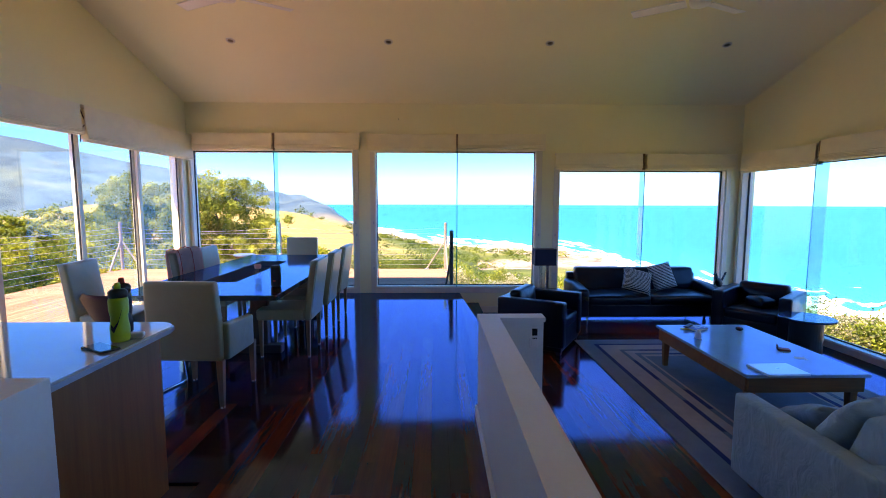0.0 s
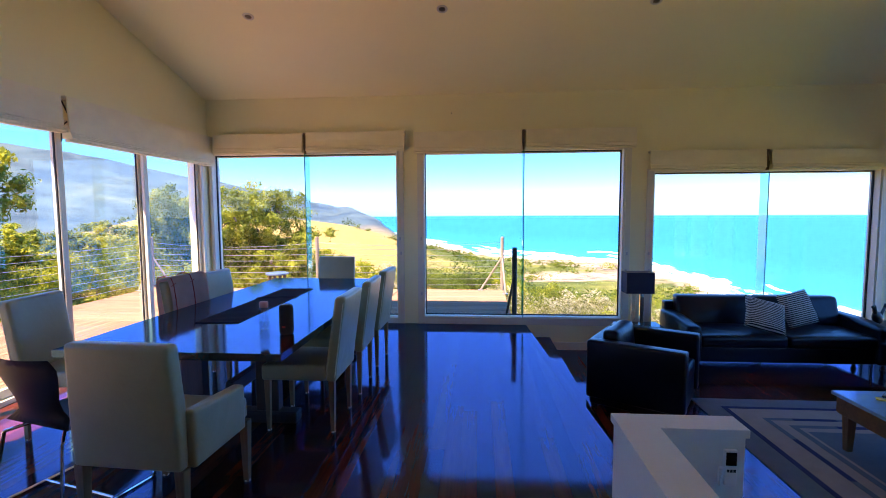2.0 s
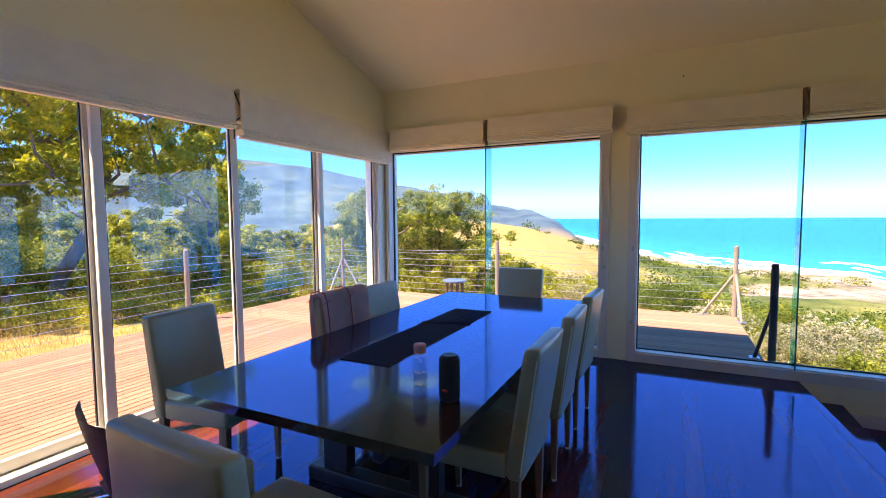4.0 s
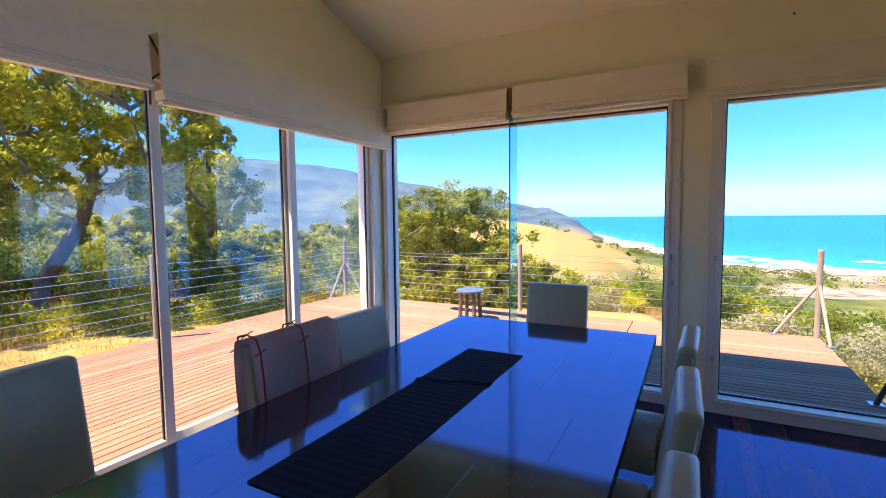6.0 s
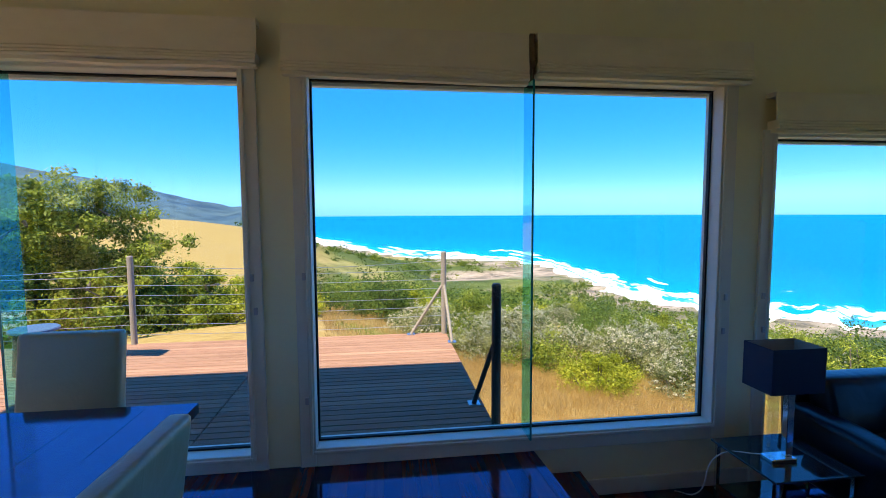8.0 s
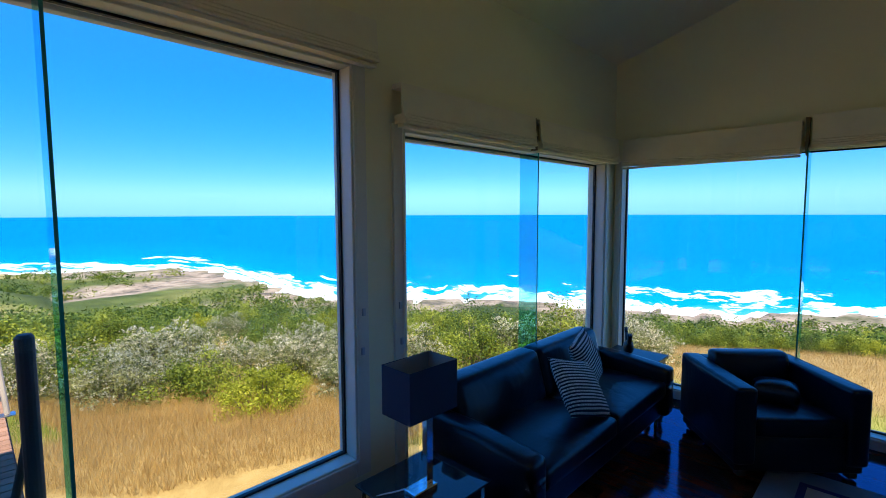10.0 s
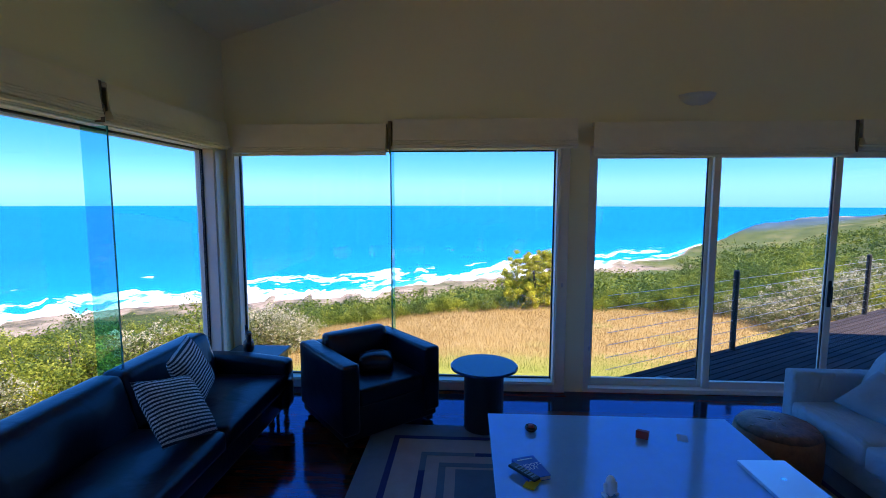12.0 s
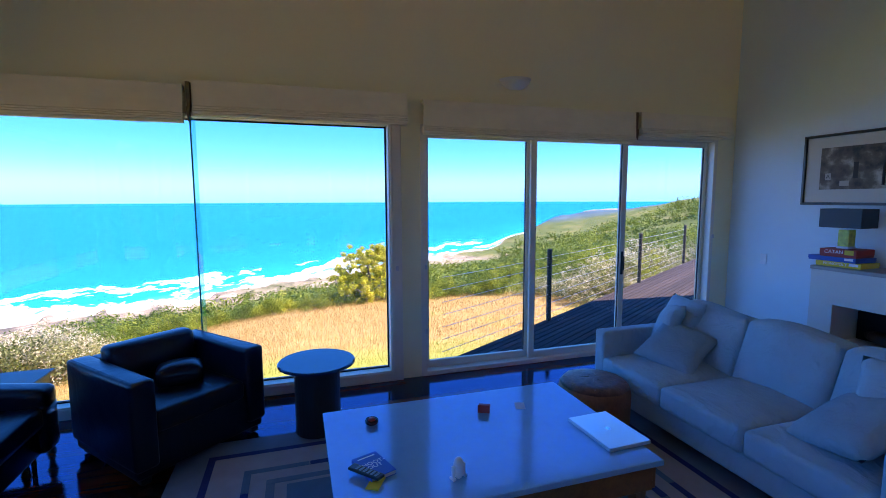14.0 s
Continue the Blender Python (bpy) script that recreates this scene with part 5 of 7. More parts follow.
def black_sofa(m):
    s = thing("leather_sofa", m, "black leather two-seat sofa in front of the window", "sofa")
    w = 1.12
    part("base", cushion(-w + 0.03, w - 0.03, -0.38, 0.40, 0.13, 0.32, 0.025, 0.003), M_BLEATHER, s, smooth=True)
    for k in (-1, 1):
        bm = cushion(min(k * (w - 0.17), k * w), max(k * (w - 0.17), k * w), -0.40, 0.45, 0.13, 0.60, 0.05, 0.018, 11 + k)
        for v in bm.verts:
            if v.co.z > 0.45:
                v.co.z -= 0.05 * max(0, (v.co.y) / 0.45)
        part("armrest", bm, M_BLEATHER, s, smooth=True)
        bm = cushion(min(0.004 * k, k * (w - 0.16)), max(0.004 * k, k * (w - 0.16)), -0.30, 0.44, 0.31, 0.45, 0.045, 0.03, 13 + k)
        part("seat_cushion", bm, M_BLEATHER, s, smooth=True)
        bm = cushion(min(0.004 * k, k * (w - 0.15)), max(0.004 * k, k * (w - 0.15)), -0.30, -0.12, 0.42, 0.80, 0.05, 0.035, 15 + k, 9)
        for v in bm.verts:
            v.co.y -= 0.28 * (v.co.z - 0.42)
        part("back_cushion", bm, M_BLEATHER, s, smooth=True)
    bm = cushion(-w + 0.05, w - 0.05, -0.45, -0.32, 0.13, 0.70, 0.03, 0.01, 17)
    for v in bm.verts:
        v.co.y -= 0.08 * max(0, v.co.z - 0.3)
    part("backrest", bm, M_BLEATHER, s, smooth=True)
    for x in (-0.95, 0.95):
        for y in (-0.33, 0.36):
            part("leg", lathe([(0.013, 0), (0.013, 0.01), (0.016, 0.135)], 12, Matrix.Translation((x, y, 0))), M_CHROME, s, "chrome sofa leg")


black_sofa(pose(3.60, 7.60, LOW, 0, 0, 180))


def scatter_cushion(m, seed, mat, label, w=0.45, h=0.15, group="", d=None):
    return tagged(part("scatter_cushion", pillow(w, d or w, h, seed, 14), mat, smooth=True, at=m), label, "cushion", group)


scatter_cushion(pose(3.46, 7.45, LOW + 0.60, 48, 14, -12), 1, M_WEAVE, "black and white woven cushion leaning on the sofa", 0.44, 0.14, "woven cushions")
scatter_cushion(pose(3.94, 7.66, LOW + 0.66, 68, -10, 14), 2, M_WEAVE, "black and white woven cushion upright on the sofa", 0.42, 0.14, "woven cushions")


def grey_sofa():
    """Three-seat sofa that faces north."""
    s = thing("linen_sofa", pose(3.36, 2.70, LOW), "pale grey linen three-seat sofa facing the sea", "sofa")
    w, d = 1.09, 0.50
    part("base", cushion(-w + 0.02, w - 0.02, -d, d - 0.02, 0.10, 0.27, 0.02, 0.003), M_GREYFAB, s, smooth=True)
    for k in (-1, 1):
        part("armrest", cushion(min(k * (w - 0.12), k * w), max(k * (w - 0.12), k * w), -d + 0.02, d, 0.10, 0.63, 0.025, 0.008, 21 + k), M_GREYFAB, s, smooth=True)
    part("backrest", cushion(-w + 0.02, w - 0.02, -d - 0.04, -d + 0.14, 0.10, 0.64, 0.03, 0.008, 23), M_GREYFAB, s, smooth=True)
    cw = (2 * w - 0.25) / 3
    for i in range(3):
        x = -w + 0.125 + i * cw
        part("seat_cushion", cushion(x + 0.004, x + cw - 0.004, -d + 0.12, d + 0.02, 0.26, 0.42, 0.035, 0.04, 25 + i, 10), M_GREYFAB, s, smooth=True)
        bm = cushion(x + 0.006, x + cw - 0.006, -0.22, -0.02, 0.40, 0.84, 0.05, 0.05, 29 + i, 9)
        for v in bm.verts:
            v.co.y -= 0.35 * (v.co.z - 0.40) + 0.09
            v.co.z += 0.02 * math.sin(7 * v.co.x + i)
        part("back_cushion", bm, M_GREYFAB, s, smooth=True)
    for x in (-0.98, 0.98):
        for y in (-0.42, 0.42):
            part("leg", taper(box(x - 0.03, x + 0.03, y - 0.03, y + 0.03, 0.013, 0.105, 0.004, 1), 0.013, 0.105, 0.7, 1, x, y), M_HONEYZ, s, "short timber sofa leg")


grey_sofa()
G = "grey sofa cushions"
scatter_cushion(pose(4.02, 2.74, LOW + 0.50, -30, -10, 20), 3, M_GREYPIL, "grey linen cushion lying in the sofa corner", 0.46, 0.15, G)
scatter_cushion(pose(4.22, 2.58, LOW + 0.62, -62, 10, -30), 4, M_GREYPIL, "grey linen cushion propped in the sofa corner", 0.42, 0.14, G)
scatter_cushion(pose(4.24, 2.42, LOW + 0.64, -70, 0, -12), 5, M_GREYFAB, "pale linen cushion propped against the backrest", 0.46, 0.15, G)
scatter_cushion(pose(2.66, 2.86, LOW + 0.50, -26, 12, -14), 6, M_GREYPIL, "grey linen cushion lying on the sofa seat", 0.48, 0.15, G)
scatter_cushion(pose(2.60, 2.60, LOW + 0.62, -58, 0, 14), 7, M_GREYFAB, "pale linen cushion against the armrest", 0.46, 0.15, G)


def side_table():
    t = thing("side_table", pose(4.62, 5.50, LOW), "black drum side table with a round top", "side table")
    # black top whose blue base colour stands for the sky mirrored in it
    part("top", lathe([(0.01, 0.52), (0.268, 0.52), (0.280, 0.526), (0.280, 0.538), (0.272, 0.545), (0.01, 0.545)], 48), plain("gloss_top_sky_tint", (0.010, 0.05, 0.12), 0.1, vary=0.1, relief=0), t)
    bm = lathe([(0.165, 0.013), (0.165, 0.52)], 32)
    part("drum", bm, M_BLACK, t, smooth=False)
    part("drum_edge", box(0.10, 0.17, -0.008, 0.008, 0.013, 0.52), M_BLACK, t)


side_table()
# pouf
pf = thing("pouf", pose(4.03, 3.50, LOW), "tan hide pouf with a tooled brown leather top", "pouf")
part("body", lathe([(0.21, 0.013), (0.255, 0.03), (0.265, 0.12), (0.265, 0.30), (0.252, 0.345)], 32), M_HIDE, pf, smooth=True)
bm = lathe([(0.253, 0.344), (0.23, 0.372), (0.16, 0.385), (0.05, 0.39), (0.003, 0.391)], 32)
for v in bm.verts:
    v.co.z += 0.006 * noise.noise(v.co * 22)
part("top", bm, plain("tooled_leather", (0.17, 0.085, 0.05), 0.5, vary=0.5, fine=60, coarse=18, relief=0.6), pf, smooth=True)
bm = bmesh.new()
for k in range(8):
    a = k * math.pi / 4
    add_path(bm, [(0.04 * math.cos(a), 0.04 * math.sin(a), 0.391), (0.23 * math.cos(a + 0.2), 0.23 * math.sin(a + 0.2), 0.372)], 0.004, 5)
part("stitching", bm, M_LEGWOOD, pf)

# lamp on a glass table beside the sofa
gt = thing("glass_side_table", pose(2.10, 7.58, LOW), "small dark glass side table with chrome legs", "side table")
part("top", box(-0.27, 0.27, -0.25, 0.25, 0.44, 0.452, 0.002, 1), plain("dark_glass_top", (0.02, 0.03, 0.035), 0.05, vary=0.1, relief=0), gt)
part("shelf", box(-0.23, 0.23, -0.21, 0.21, 0.16, 0.17, 0.002, 1), M_TINT, gt)
for x in (-0.24, 0.24):
    for y in (-0.22, 0.22):
        part("leg", box(x - 0.012, x + 0.012, y - 0.012, y + 0.012, 0, 0.44, 0.002, 1), M_CHROME, gt)
tl = thing("table_lamp", pose(2.04, 7.54, LOW + 0.452), "navy rectangular lamp on a chrome and crystal stem", "lamp")
part("foot", box(-0.08, 0.08, -0.045, 0.045, 0, 0.025, 0.004, 1), M_CHROME, tl)
for x in (-0.05, 0.05):
    part("column", box(x - 0.022, x + 0.022, -0.018, 0.018, 0.026, 0.43, 0.002, 1), M_CRYSTAL if x < 0 else M_CHROME, tl)
part("neck", tube((0, 0, 0.43), (0, 0, 0.52), 0.008), M_CHROME, tl)
bm = open_shade(0.165, 0.105, 0.43, 0.685, 0.003)
sh = part("shade", bm, M_SHADE, tl)
bm = open_shade(0.1615, 0.1015, 0.432, 0.683, 0.0015)
part("lining", bm, M_SHADE_IN, sh, "pale shade lining")
part("bulb", lathe([(0.012, 0.50), (0.014, 0.53), (0.028, 0.57), (0.02, 0.6), (0.004, 0.607)], 16), M_WHITEP, tl, smooth=True)
cable = bpy.data.curves.new("lamp_cable", "CURVE")
cable.dimensions, cable.bevel_depth, cable.bevel_resolution = "3D", 0.004, 2
sp = cable.splines.new("BEZIER")
pts = [(1.98, 7.60, LOW + 0.46), (1.80, 7.70, LOW + 0.42), (1.74, 7.82, LOW + 0.10), (1.70, 7.98, LOW + 0.02)]
sp.bezier_points.add(len(pts) - 1)
for b, p in zip(sp.bezier_points, pts):
    b.co, b.handle_left_type, b.handle_right_type = p, "AUTO", "AUTO"
cable.materials.append(M_WHITEP)
tagged(new("lamp_cable", cable), "thin white cable from the lamp to the wall", "cable")

# carved side table with a bird figure in the corner
ct = thing("carved_side_table", pose(4.98, 7.62, LOW), "dark carved timber side table in the window corner", "side table")
part("top", box(-0.22, 0.22, -0.26, 0.26, 0.47, 0.495, 0.006, 2), M_DARKLEG, ct)
for x in (-0.17, 0.17):
    for y in (-0.21, 0.21):
        bm = lathe([(0.018, 0), (0.028, 0.02), (0.018, 0.06), (0.032, 0.12), (0.016, 0.2), (0.034, 0.27), (0.018, 0.34), (0.03, 0.40), (0.024, 0.47)], 12, Matrix.Translation((x, y, 0)))
        part("leg", bm, M_DARKLEG, ct, smooth=True)
part("apron", box(-0.19, 0.19, -0.24, -0.215, 0.38, 0.47, 0.004, 1), M_DARKLEG, ct)
bm = bmesh.new()
bmesh.ops.create_icosphere(bm, subdivisions=3, radius=1.0)
for v in bm.verts:
    c = v.co
    c.x, c.y, c.z = c.x * 0.05, c.y * 0.085, c.z * 0.075 + 0.085 + 0.35 * c.y * 0.085
add_path(bm, [(0, 0.05, 0.12), (0, 0.085, 0.20), (0, 0.10, 0.235)], 0.022, 10)
add_path(bm, [(0, 0.10, 0.235), (0, 0.15, 0.225)], 0.012, 8)
add_path(bm, [(0, -0.07, 0.10), (0, -0.16, 0.19), (0, -0.19, 0.235)], 0.016, 8)
add_path(bm, [(0.02, 0, 0.03), (0.02, 0.01, 0)], 0.008, 6)
tagged(part("bird_figure", bm, M_BLACK, smooth=True, at=pose(4.90, 7.64, LOW + 0.495, 0, 0, 120)), "small black carved bird figure on the side table", "figurine")

# things on the coffee table
TOP = LOW + 0.461
lp = thing("laptop", pose(3.18, 4.02, TOP, 0, 0, 2), "closed silver laptop on the marble coffee table", "laptop")
part("base", box(-0.18, 0.18, -0.13, 0.13, 0, 0.011, 0.004, 2), M_ALU, lp)
ld = part("lid", box(-0.18, 0.18, -0.13, 0.13, 0.0125, 0.019, 0.003, 2), M_ALU, lp)
part("emblem", lathe([(0.014, 0.0192), (0.014, 0.0198)], 20), M_CHROME, ld, "small round emblem")


def book(name, m, w, d, h, cover, label, group=""):
    b = thing(name, m, label, "book", group)
    part("pages", box(-w / 2 + 0.004, w / 2 - 0.003, -d / 2 + 0.003, d / 2 - 0.003, 0.002, h - 0.002), plain("paper", (0.75, 0.72, 0.64), 0.9, vary=0.04), b)
    bm = box(-w / 2, w / 2, -d / 2, d / 2, h - 0.002, h)
    add_box(bm, -w / 2, w / 2, -d / 2, d / 2, 0, 0.002)
    add_box(bm, -w / 2, -w / 2 + 0.003, -d / 2, d / 2, 0.002, h - 0.002)
    part("cover", bm, cover, b)
    return b


def writing(text, parent, m, size, material, label="", spacing=1.0):
    c = bpy.data.curves.new("lettering", "FONT")
    c.body, c.size, c.extrude, c.align_x, c.align_y = text, size, 0.0004, "CENTER", "CENTER"
    c.space_line = spacing
    c.materials.append(material)
    ob = new("lettering", c)
    ob.parent, ob.matrix_basis = parent, m
    if label:
        ob["label"] = label
    return ob


bk = book("paperback_book", pose(3.22, 5.30, TOP, 0, 0, -70), 0.13, 0.20, 0.022, M_BLUEP, "blue paperback book with pale title lettering")
writing("SHOOT-\nOUT", bk, pose(0.0, 0.0, 0.0225), 0.036, M_WHITEP, "pale book title", 0.85)
part("author_line", box(-0.045, 0.045, 0.070, 0.079, 0.0222, 0.0228), M_WHITEP, bk)
rmt = thing("remote_control", pose(3.155, 5.345, TOP + 0.024, 0, 2, -48), "black remote control lying across the book", "remote control")
part("body", box(-0.024, 0.024, -0.09, 0.09, 0, 0.014, 0.005, 2), M_BLACK, rmt)
for i in range(6):
    for j in range(3):
        part("button", box(-0.016 + j * 0.012, -0.008 + j * 0.012, -0.07 + i * 0.022, -0.058 + i * 0.022, 0.0142, 0.016), M_GREYPIL, rmt)
tagged(part("yellow_notepad", box(-0.05, 0.05, -0.03, 0.03, 0, 0.008, 0.002, 1), M_YELLOW, at=pose(3.10, 5.31, TOP, 0, 0, -30)), "small yellow pad partly under the book", "notepad")
# white and blue domed robot figurine, a plain shape
bm = lathe([(0.022, 0.016), (0.024, 0.02), (0.024, 0.072), (0.022, 0.076), (0.019, 0.088), (0.012, 0.097), (0.003, 0.10)], 20)
for s in (-1, 1):
    add_box(bm, min(s * 0.026, s * 0.036), max(s * 0.026, s * 0.036), -0.008, 0.008, 0.012, 0.066, 0.002, 1)
    add_box(bm, min(s * 0.024, s * 0.040), max(s * 0.024, s * 0.040), -0.018, 0.016, 0, 0.013, 0.002, 1)
add_box(bm, -0.010, 0.010, -0.014, 0.012, 0.0, 0.016, 0.002, 1)
tagged(part("toy_figurine", bm, M_WHITEP, smooth=False, at=pose(3.03, 4.94, TOP, 0, 0, 110)), "small white domed toy figurine on the table", "figurine")
bowl = thing("small_bowl", pose(3.66, 5.24, TOP), "small dark round bowl on the coffee table", "bowl")
part("body", lathe([(0.018, 0), (0.036, 0.012), (0.038, 0.026), (0.033, 0.034), (0.028, 0.026), (0.012, 0.014)], 20), plain("dark_red_glaze", (0.05, 0.012, 0.012), 0.2, vary=0.3), bowl, smooth=True)
part("pebble", lathe([(0.006, 0.02), (0.022, 0.028), (0.018, 0.038), (0.004, 0.041)], 12), M_RED, bowl, smooth=True)
bx = thing("card_box", pose(3.64, 4.56, TOP, 0, 0, 64), "small open red card box on the coffee table", "box")
part("tray", box(-0.035, 0.035, -0.05, 0.05, 0, 0.016, 0.002, 1), M_RED, bx)
part("flap", box(-0.035, 0.035, 0.050, 0.052, 0.002, 0.05), M_RED, bx)
tagged(part("paper_card", box(-0.03, 0.03, -0.045, 0.045, 0, 0.0015), plain("card_paper", (0.55, 0.55, 0.58), 0.7), at=pose(3.62, 4.33, TOP, 0, 0, 70)), "loose pale paper card on the coffee table", "card")

# ---- fireplace wall ----
fp = structure(new("fireplace"), "cream rendered fireplace block with a black firebox", "fireplace")
bm = bmesh.new()
FX0, FX1, FY = 1.9, 4.19, 1.05
add_prism(bm, [(FX0, LOW), (2.3, LOW), (2.3, 0.74), (FX0, 0.74)], 0.67, FY, "y")
add_prism(bm, [(3.99, LOW), (FX1, LOW), (FX1, 0.74), (3.99, 0.74)], 0.67, FY, "y")
add_prism(bm, [(2.3, LOW), (3.99, LOW), (3.99, 0.10), (2.3, 0.10)], 0.67, FY, "y")
add_prism(bm, [(2.3, 0.44), (3.99, 0.44), (3.99, 0.74), (2.3, 0.74)], 0.67, FY, "y")
part("surround", bm, plain("cream_render", (0.68, 0.66, 0.58), 0.8, vary=0.05, fine=80, relief=0.2), fp)
part("firebox", box(2.3, 3.99, 0.66, 0.70, 0.10, 0.44), plain("soot", (0.01, 0.01, 0.01), 0.9, vary=0.3), fp)
part("mantel_shelf", box(FX0 - 0.01, FX1 + 0.01, 0.66, FY + 0.01, 0.742, 0.775, 0.004, 1), plain("mantel_grey", (0.35, 0.34, 0.30), 0.6), fp)
for k in range(5):
    tagged(part("firewood", lathe([(0.05, 0), (0.055, 0.02), (0.048, 0.36), (0.04, 0.38)], 10, pose(0, 0, 0, 0, 90, 0)), M_DARKLEG, smooth=True, at=pose(3.0 + 0.17 * k, 0.80 + 0.03 * (k % 2), 0.155, 0, 0, 20 - 13 * k)), "dark split log in the fireplace", "firewood", "logs in the fireplace")
MT = 0.776


def game_box(m, w, d, h, mat, label, text, tm, size, panel=None):
    b = thing("board_game", m, label, "board game", "board games on the mantel")
    part("tray", box(-w / 2 + 0.003, w / 2 - 0.003, -d / 2 + 0.003, d / 2 - 0.003, 0, h * 0.5, 0.001, 1), mat, b)
    ld = part("lid", box(-w / 2, w / 2, -d / 2, d / 2, h * 0.3, h, 0.0015, 1), mat, b)
    if panel:
        part("end_panel", box(-w / 2 + 0.02, -w / 2 + 0.09, d / 2, d / 2 + 0.0012, 0.004 + h * 0.3, h - 0.004), panel, b)
    if text:
        writing(text, b, pose(*tm, 90, 0, 180), size, M_WHITEP)
    return b


game_box(pose(4.02, 0.86, MT, 0, 0, 2), 0.36, 0.26, 0.045, M_YELLOW, "yellow board game box at the bottom of the stack", "MONOPOLY", (0.02, 0.1312, 0.026), 0.034, M_WHITEP)
game_box(pose(4.07, 0.86, MT + 0.046, 0, 0, -1), 0.40, 0.26, 0.042, M_BLUEP, "blue board game box in the middle of the stack", "", (0, 0, 0), 0.03, M_WHITEP)
game_box(pose(4.03, 0.86, MT + 0.089, 0, 0, 3), 0.29, 0.26, 0.07, M_RED, "red board game box on top of the stack", "CATAN", (0.03, 0.1312, 0.044), 0.044, M_YELLOW)
ml = thing("mantel_lamp", pose(4.04, 0.86, MT + 0.160), "table lamp with a black shade and yellow patterned base", "lamp")
part("foot", box(-0.05, 0.05, -0.05, 0.05, 0, 0.02, 0.003, 1), M_WHITEP, ml)
part("base", box(-0.045, 0.045, -0.045, 0.045, 0.021, 0.17, 0.004, 1), plain("yellow_glaze", (0.55, 0.58, 0.08), 0.3, vary=0.35, fine=40, coarse=22), ml)
part("neck", tube((0, 0, 0.17), (0, 0, 0.22), 0.008), M_METAL, ml)
bm = open_shade(0.17, 0.11, 0.19, 0.36, 0.003)
part("shade", bm, M_BLACK, ml)
# framed print
pic = thing("framed_print", pose(3.98, 0.655, 1.665), "framed sepia collage print above the fireplace", "picture")
M_PFRAME = plain("dark_gilt_frame", (0.06, 0.05, 0.035), 0.3, vary=0.2)
for q in ((-0.62, 0.62, 0.315, 0.34), (-0.62, 0.62, -0.34, -0.315), (-0.62, -0.595, -0.315, 0.315), (0.595, 0.62, -0.315, 0.315)):
    part("frame", box(q[0], q[1], 0, 0.03, q[2], q[3], 0.004, 1), M_PFRAME, pic)
part("mount", box(-0.594, 0.594, 0.002, 0.010, -0.314, 0.314), plain("mount_card", (0.62, 0.58, 0.48), 0.8, vary=0.03), pic)
mp, mn, mlk, mb = node_mat("sepia_print", 0.6)
mv = coords(mn, mlk, (1, 1, 1))
mlk.new(ramp(mn, mlk, noise_tex(mn, mlk, mv, 9, 5), [(0.35, (0.03, 0.022, 0.015)), (0.55, (0.16, 0.12, 0.07)), (0.7, (0.5, 0.42, 0.3))]), mb.inputs["Base Color"])
pr = part("print", box(-0.50, 0.46, 0.0105, 0.012, -0.19, 0.21), mp, pic)
M_INK = plain("sepia_ink", (0.02, 0.016, 0.012), 0.7)
M_PALE = plain("sepia_pale", (0.5, 0.44, 0.33), 0.7)
part("photo", box(0.05, 0.42, 0.0125, 0.0135, 0.0, 0.18), mp, pr)
part("photo_bottle", box(0.13, 0.17, 0.014, 0.0148, -0.09, 0.06, 0.0003, 1), M_INK, pr)
part("letter_tile", box(0.36, 0.41, 0.0125, 0.0135, -0.10, -0.035), M_PALE, pr)
writing("A", pr, pose(0.385, 0.0138, -0.068, 90, 0, 180), 0.055, M_INK)
part("stamp", box(0.20, 0.28, 0.0125, 0.0135, -0.16, -0.11), M_PALE, pr)
bm = bmesh.new()
arc = [(-0.20 + 0.13 * math.cos(a), -0.02 + 0.17 * math.sin(a)) for a in [math.pi * k / 10 for k in range(11)]]
for a, b in zip(arc, arc[1:]):
    add_tube(bm, (a[0], 0.0135, a[1]), (b[0], 0.0135, b[1]), 0.012, None, 6)
add_tube(bm, (-0.07, 0.0135, -0.02), (-0.07, 0.0135, -0.16), 0.012, None, 6)
part("curved_shape", bm, M_INK, pr)
sw = thing("light_switch", pose(4.97, 0.652, 0.72), "white plastic double light switch on the wall", "switch")
part("plate", box(-0.036, 0.036, 0, 0.008, -0.058, 0.058, 0.003, 1), M_WHITEP, sw)
part("rocker", box(-0.008, 0.008, 0.008, 0.012, -0.015, 0.015, 0.001, 1), M_WHITEP, sw)

# wall light above the sliding doors: half bowl
ul = thing("wall_uplight", pose(XE - 0.001, 3.52, 2.50), "white plaster half-bowl uplight on the wall", "wall light")
bm = lathe([(0.03, -0.045), (0.09, -0.03), (0.14, 0.005), (0.165, 0.05), (0.155, 0.05), (0.13, 0.012), (0.08, -0.02), (0.02, -0.033)], 36, None, False)
bmesh.ops.bisect_plane(bm, geom=bm.verts[:] + bm.edges[:] + bm.faces[:], plane_co=(0, 0, 0), plane_no=(1, 0, 0), clear_outer=True)
part("bowl", bm, M_STONE, ul, smooth=True)
part("back_plate", box(-0.012, 0, -0.10, 0.10, -0.02, 0.04, 0.002, 1), M_STONE, ul)

# ceiling downlights and fans
tilt = math.degrees(math.atan(0.297))
M_LAMPGLASS = plain("lamp_glass_off", (0.12, 0.11, 0.09), 0.2, vary=0.2)
dl = None
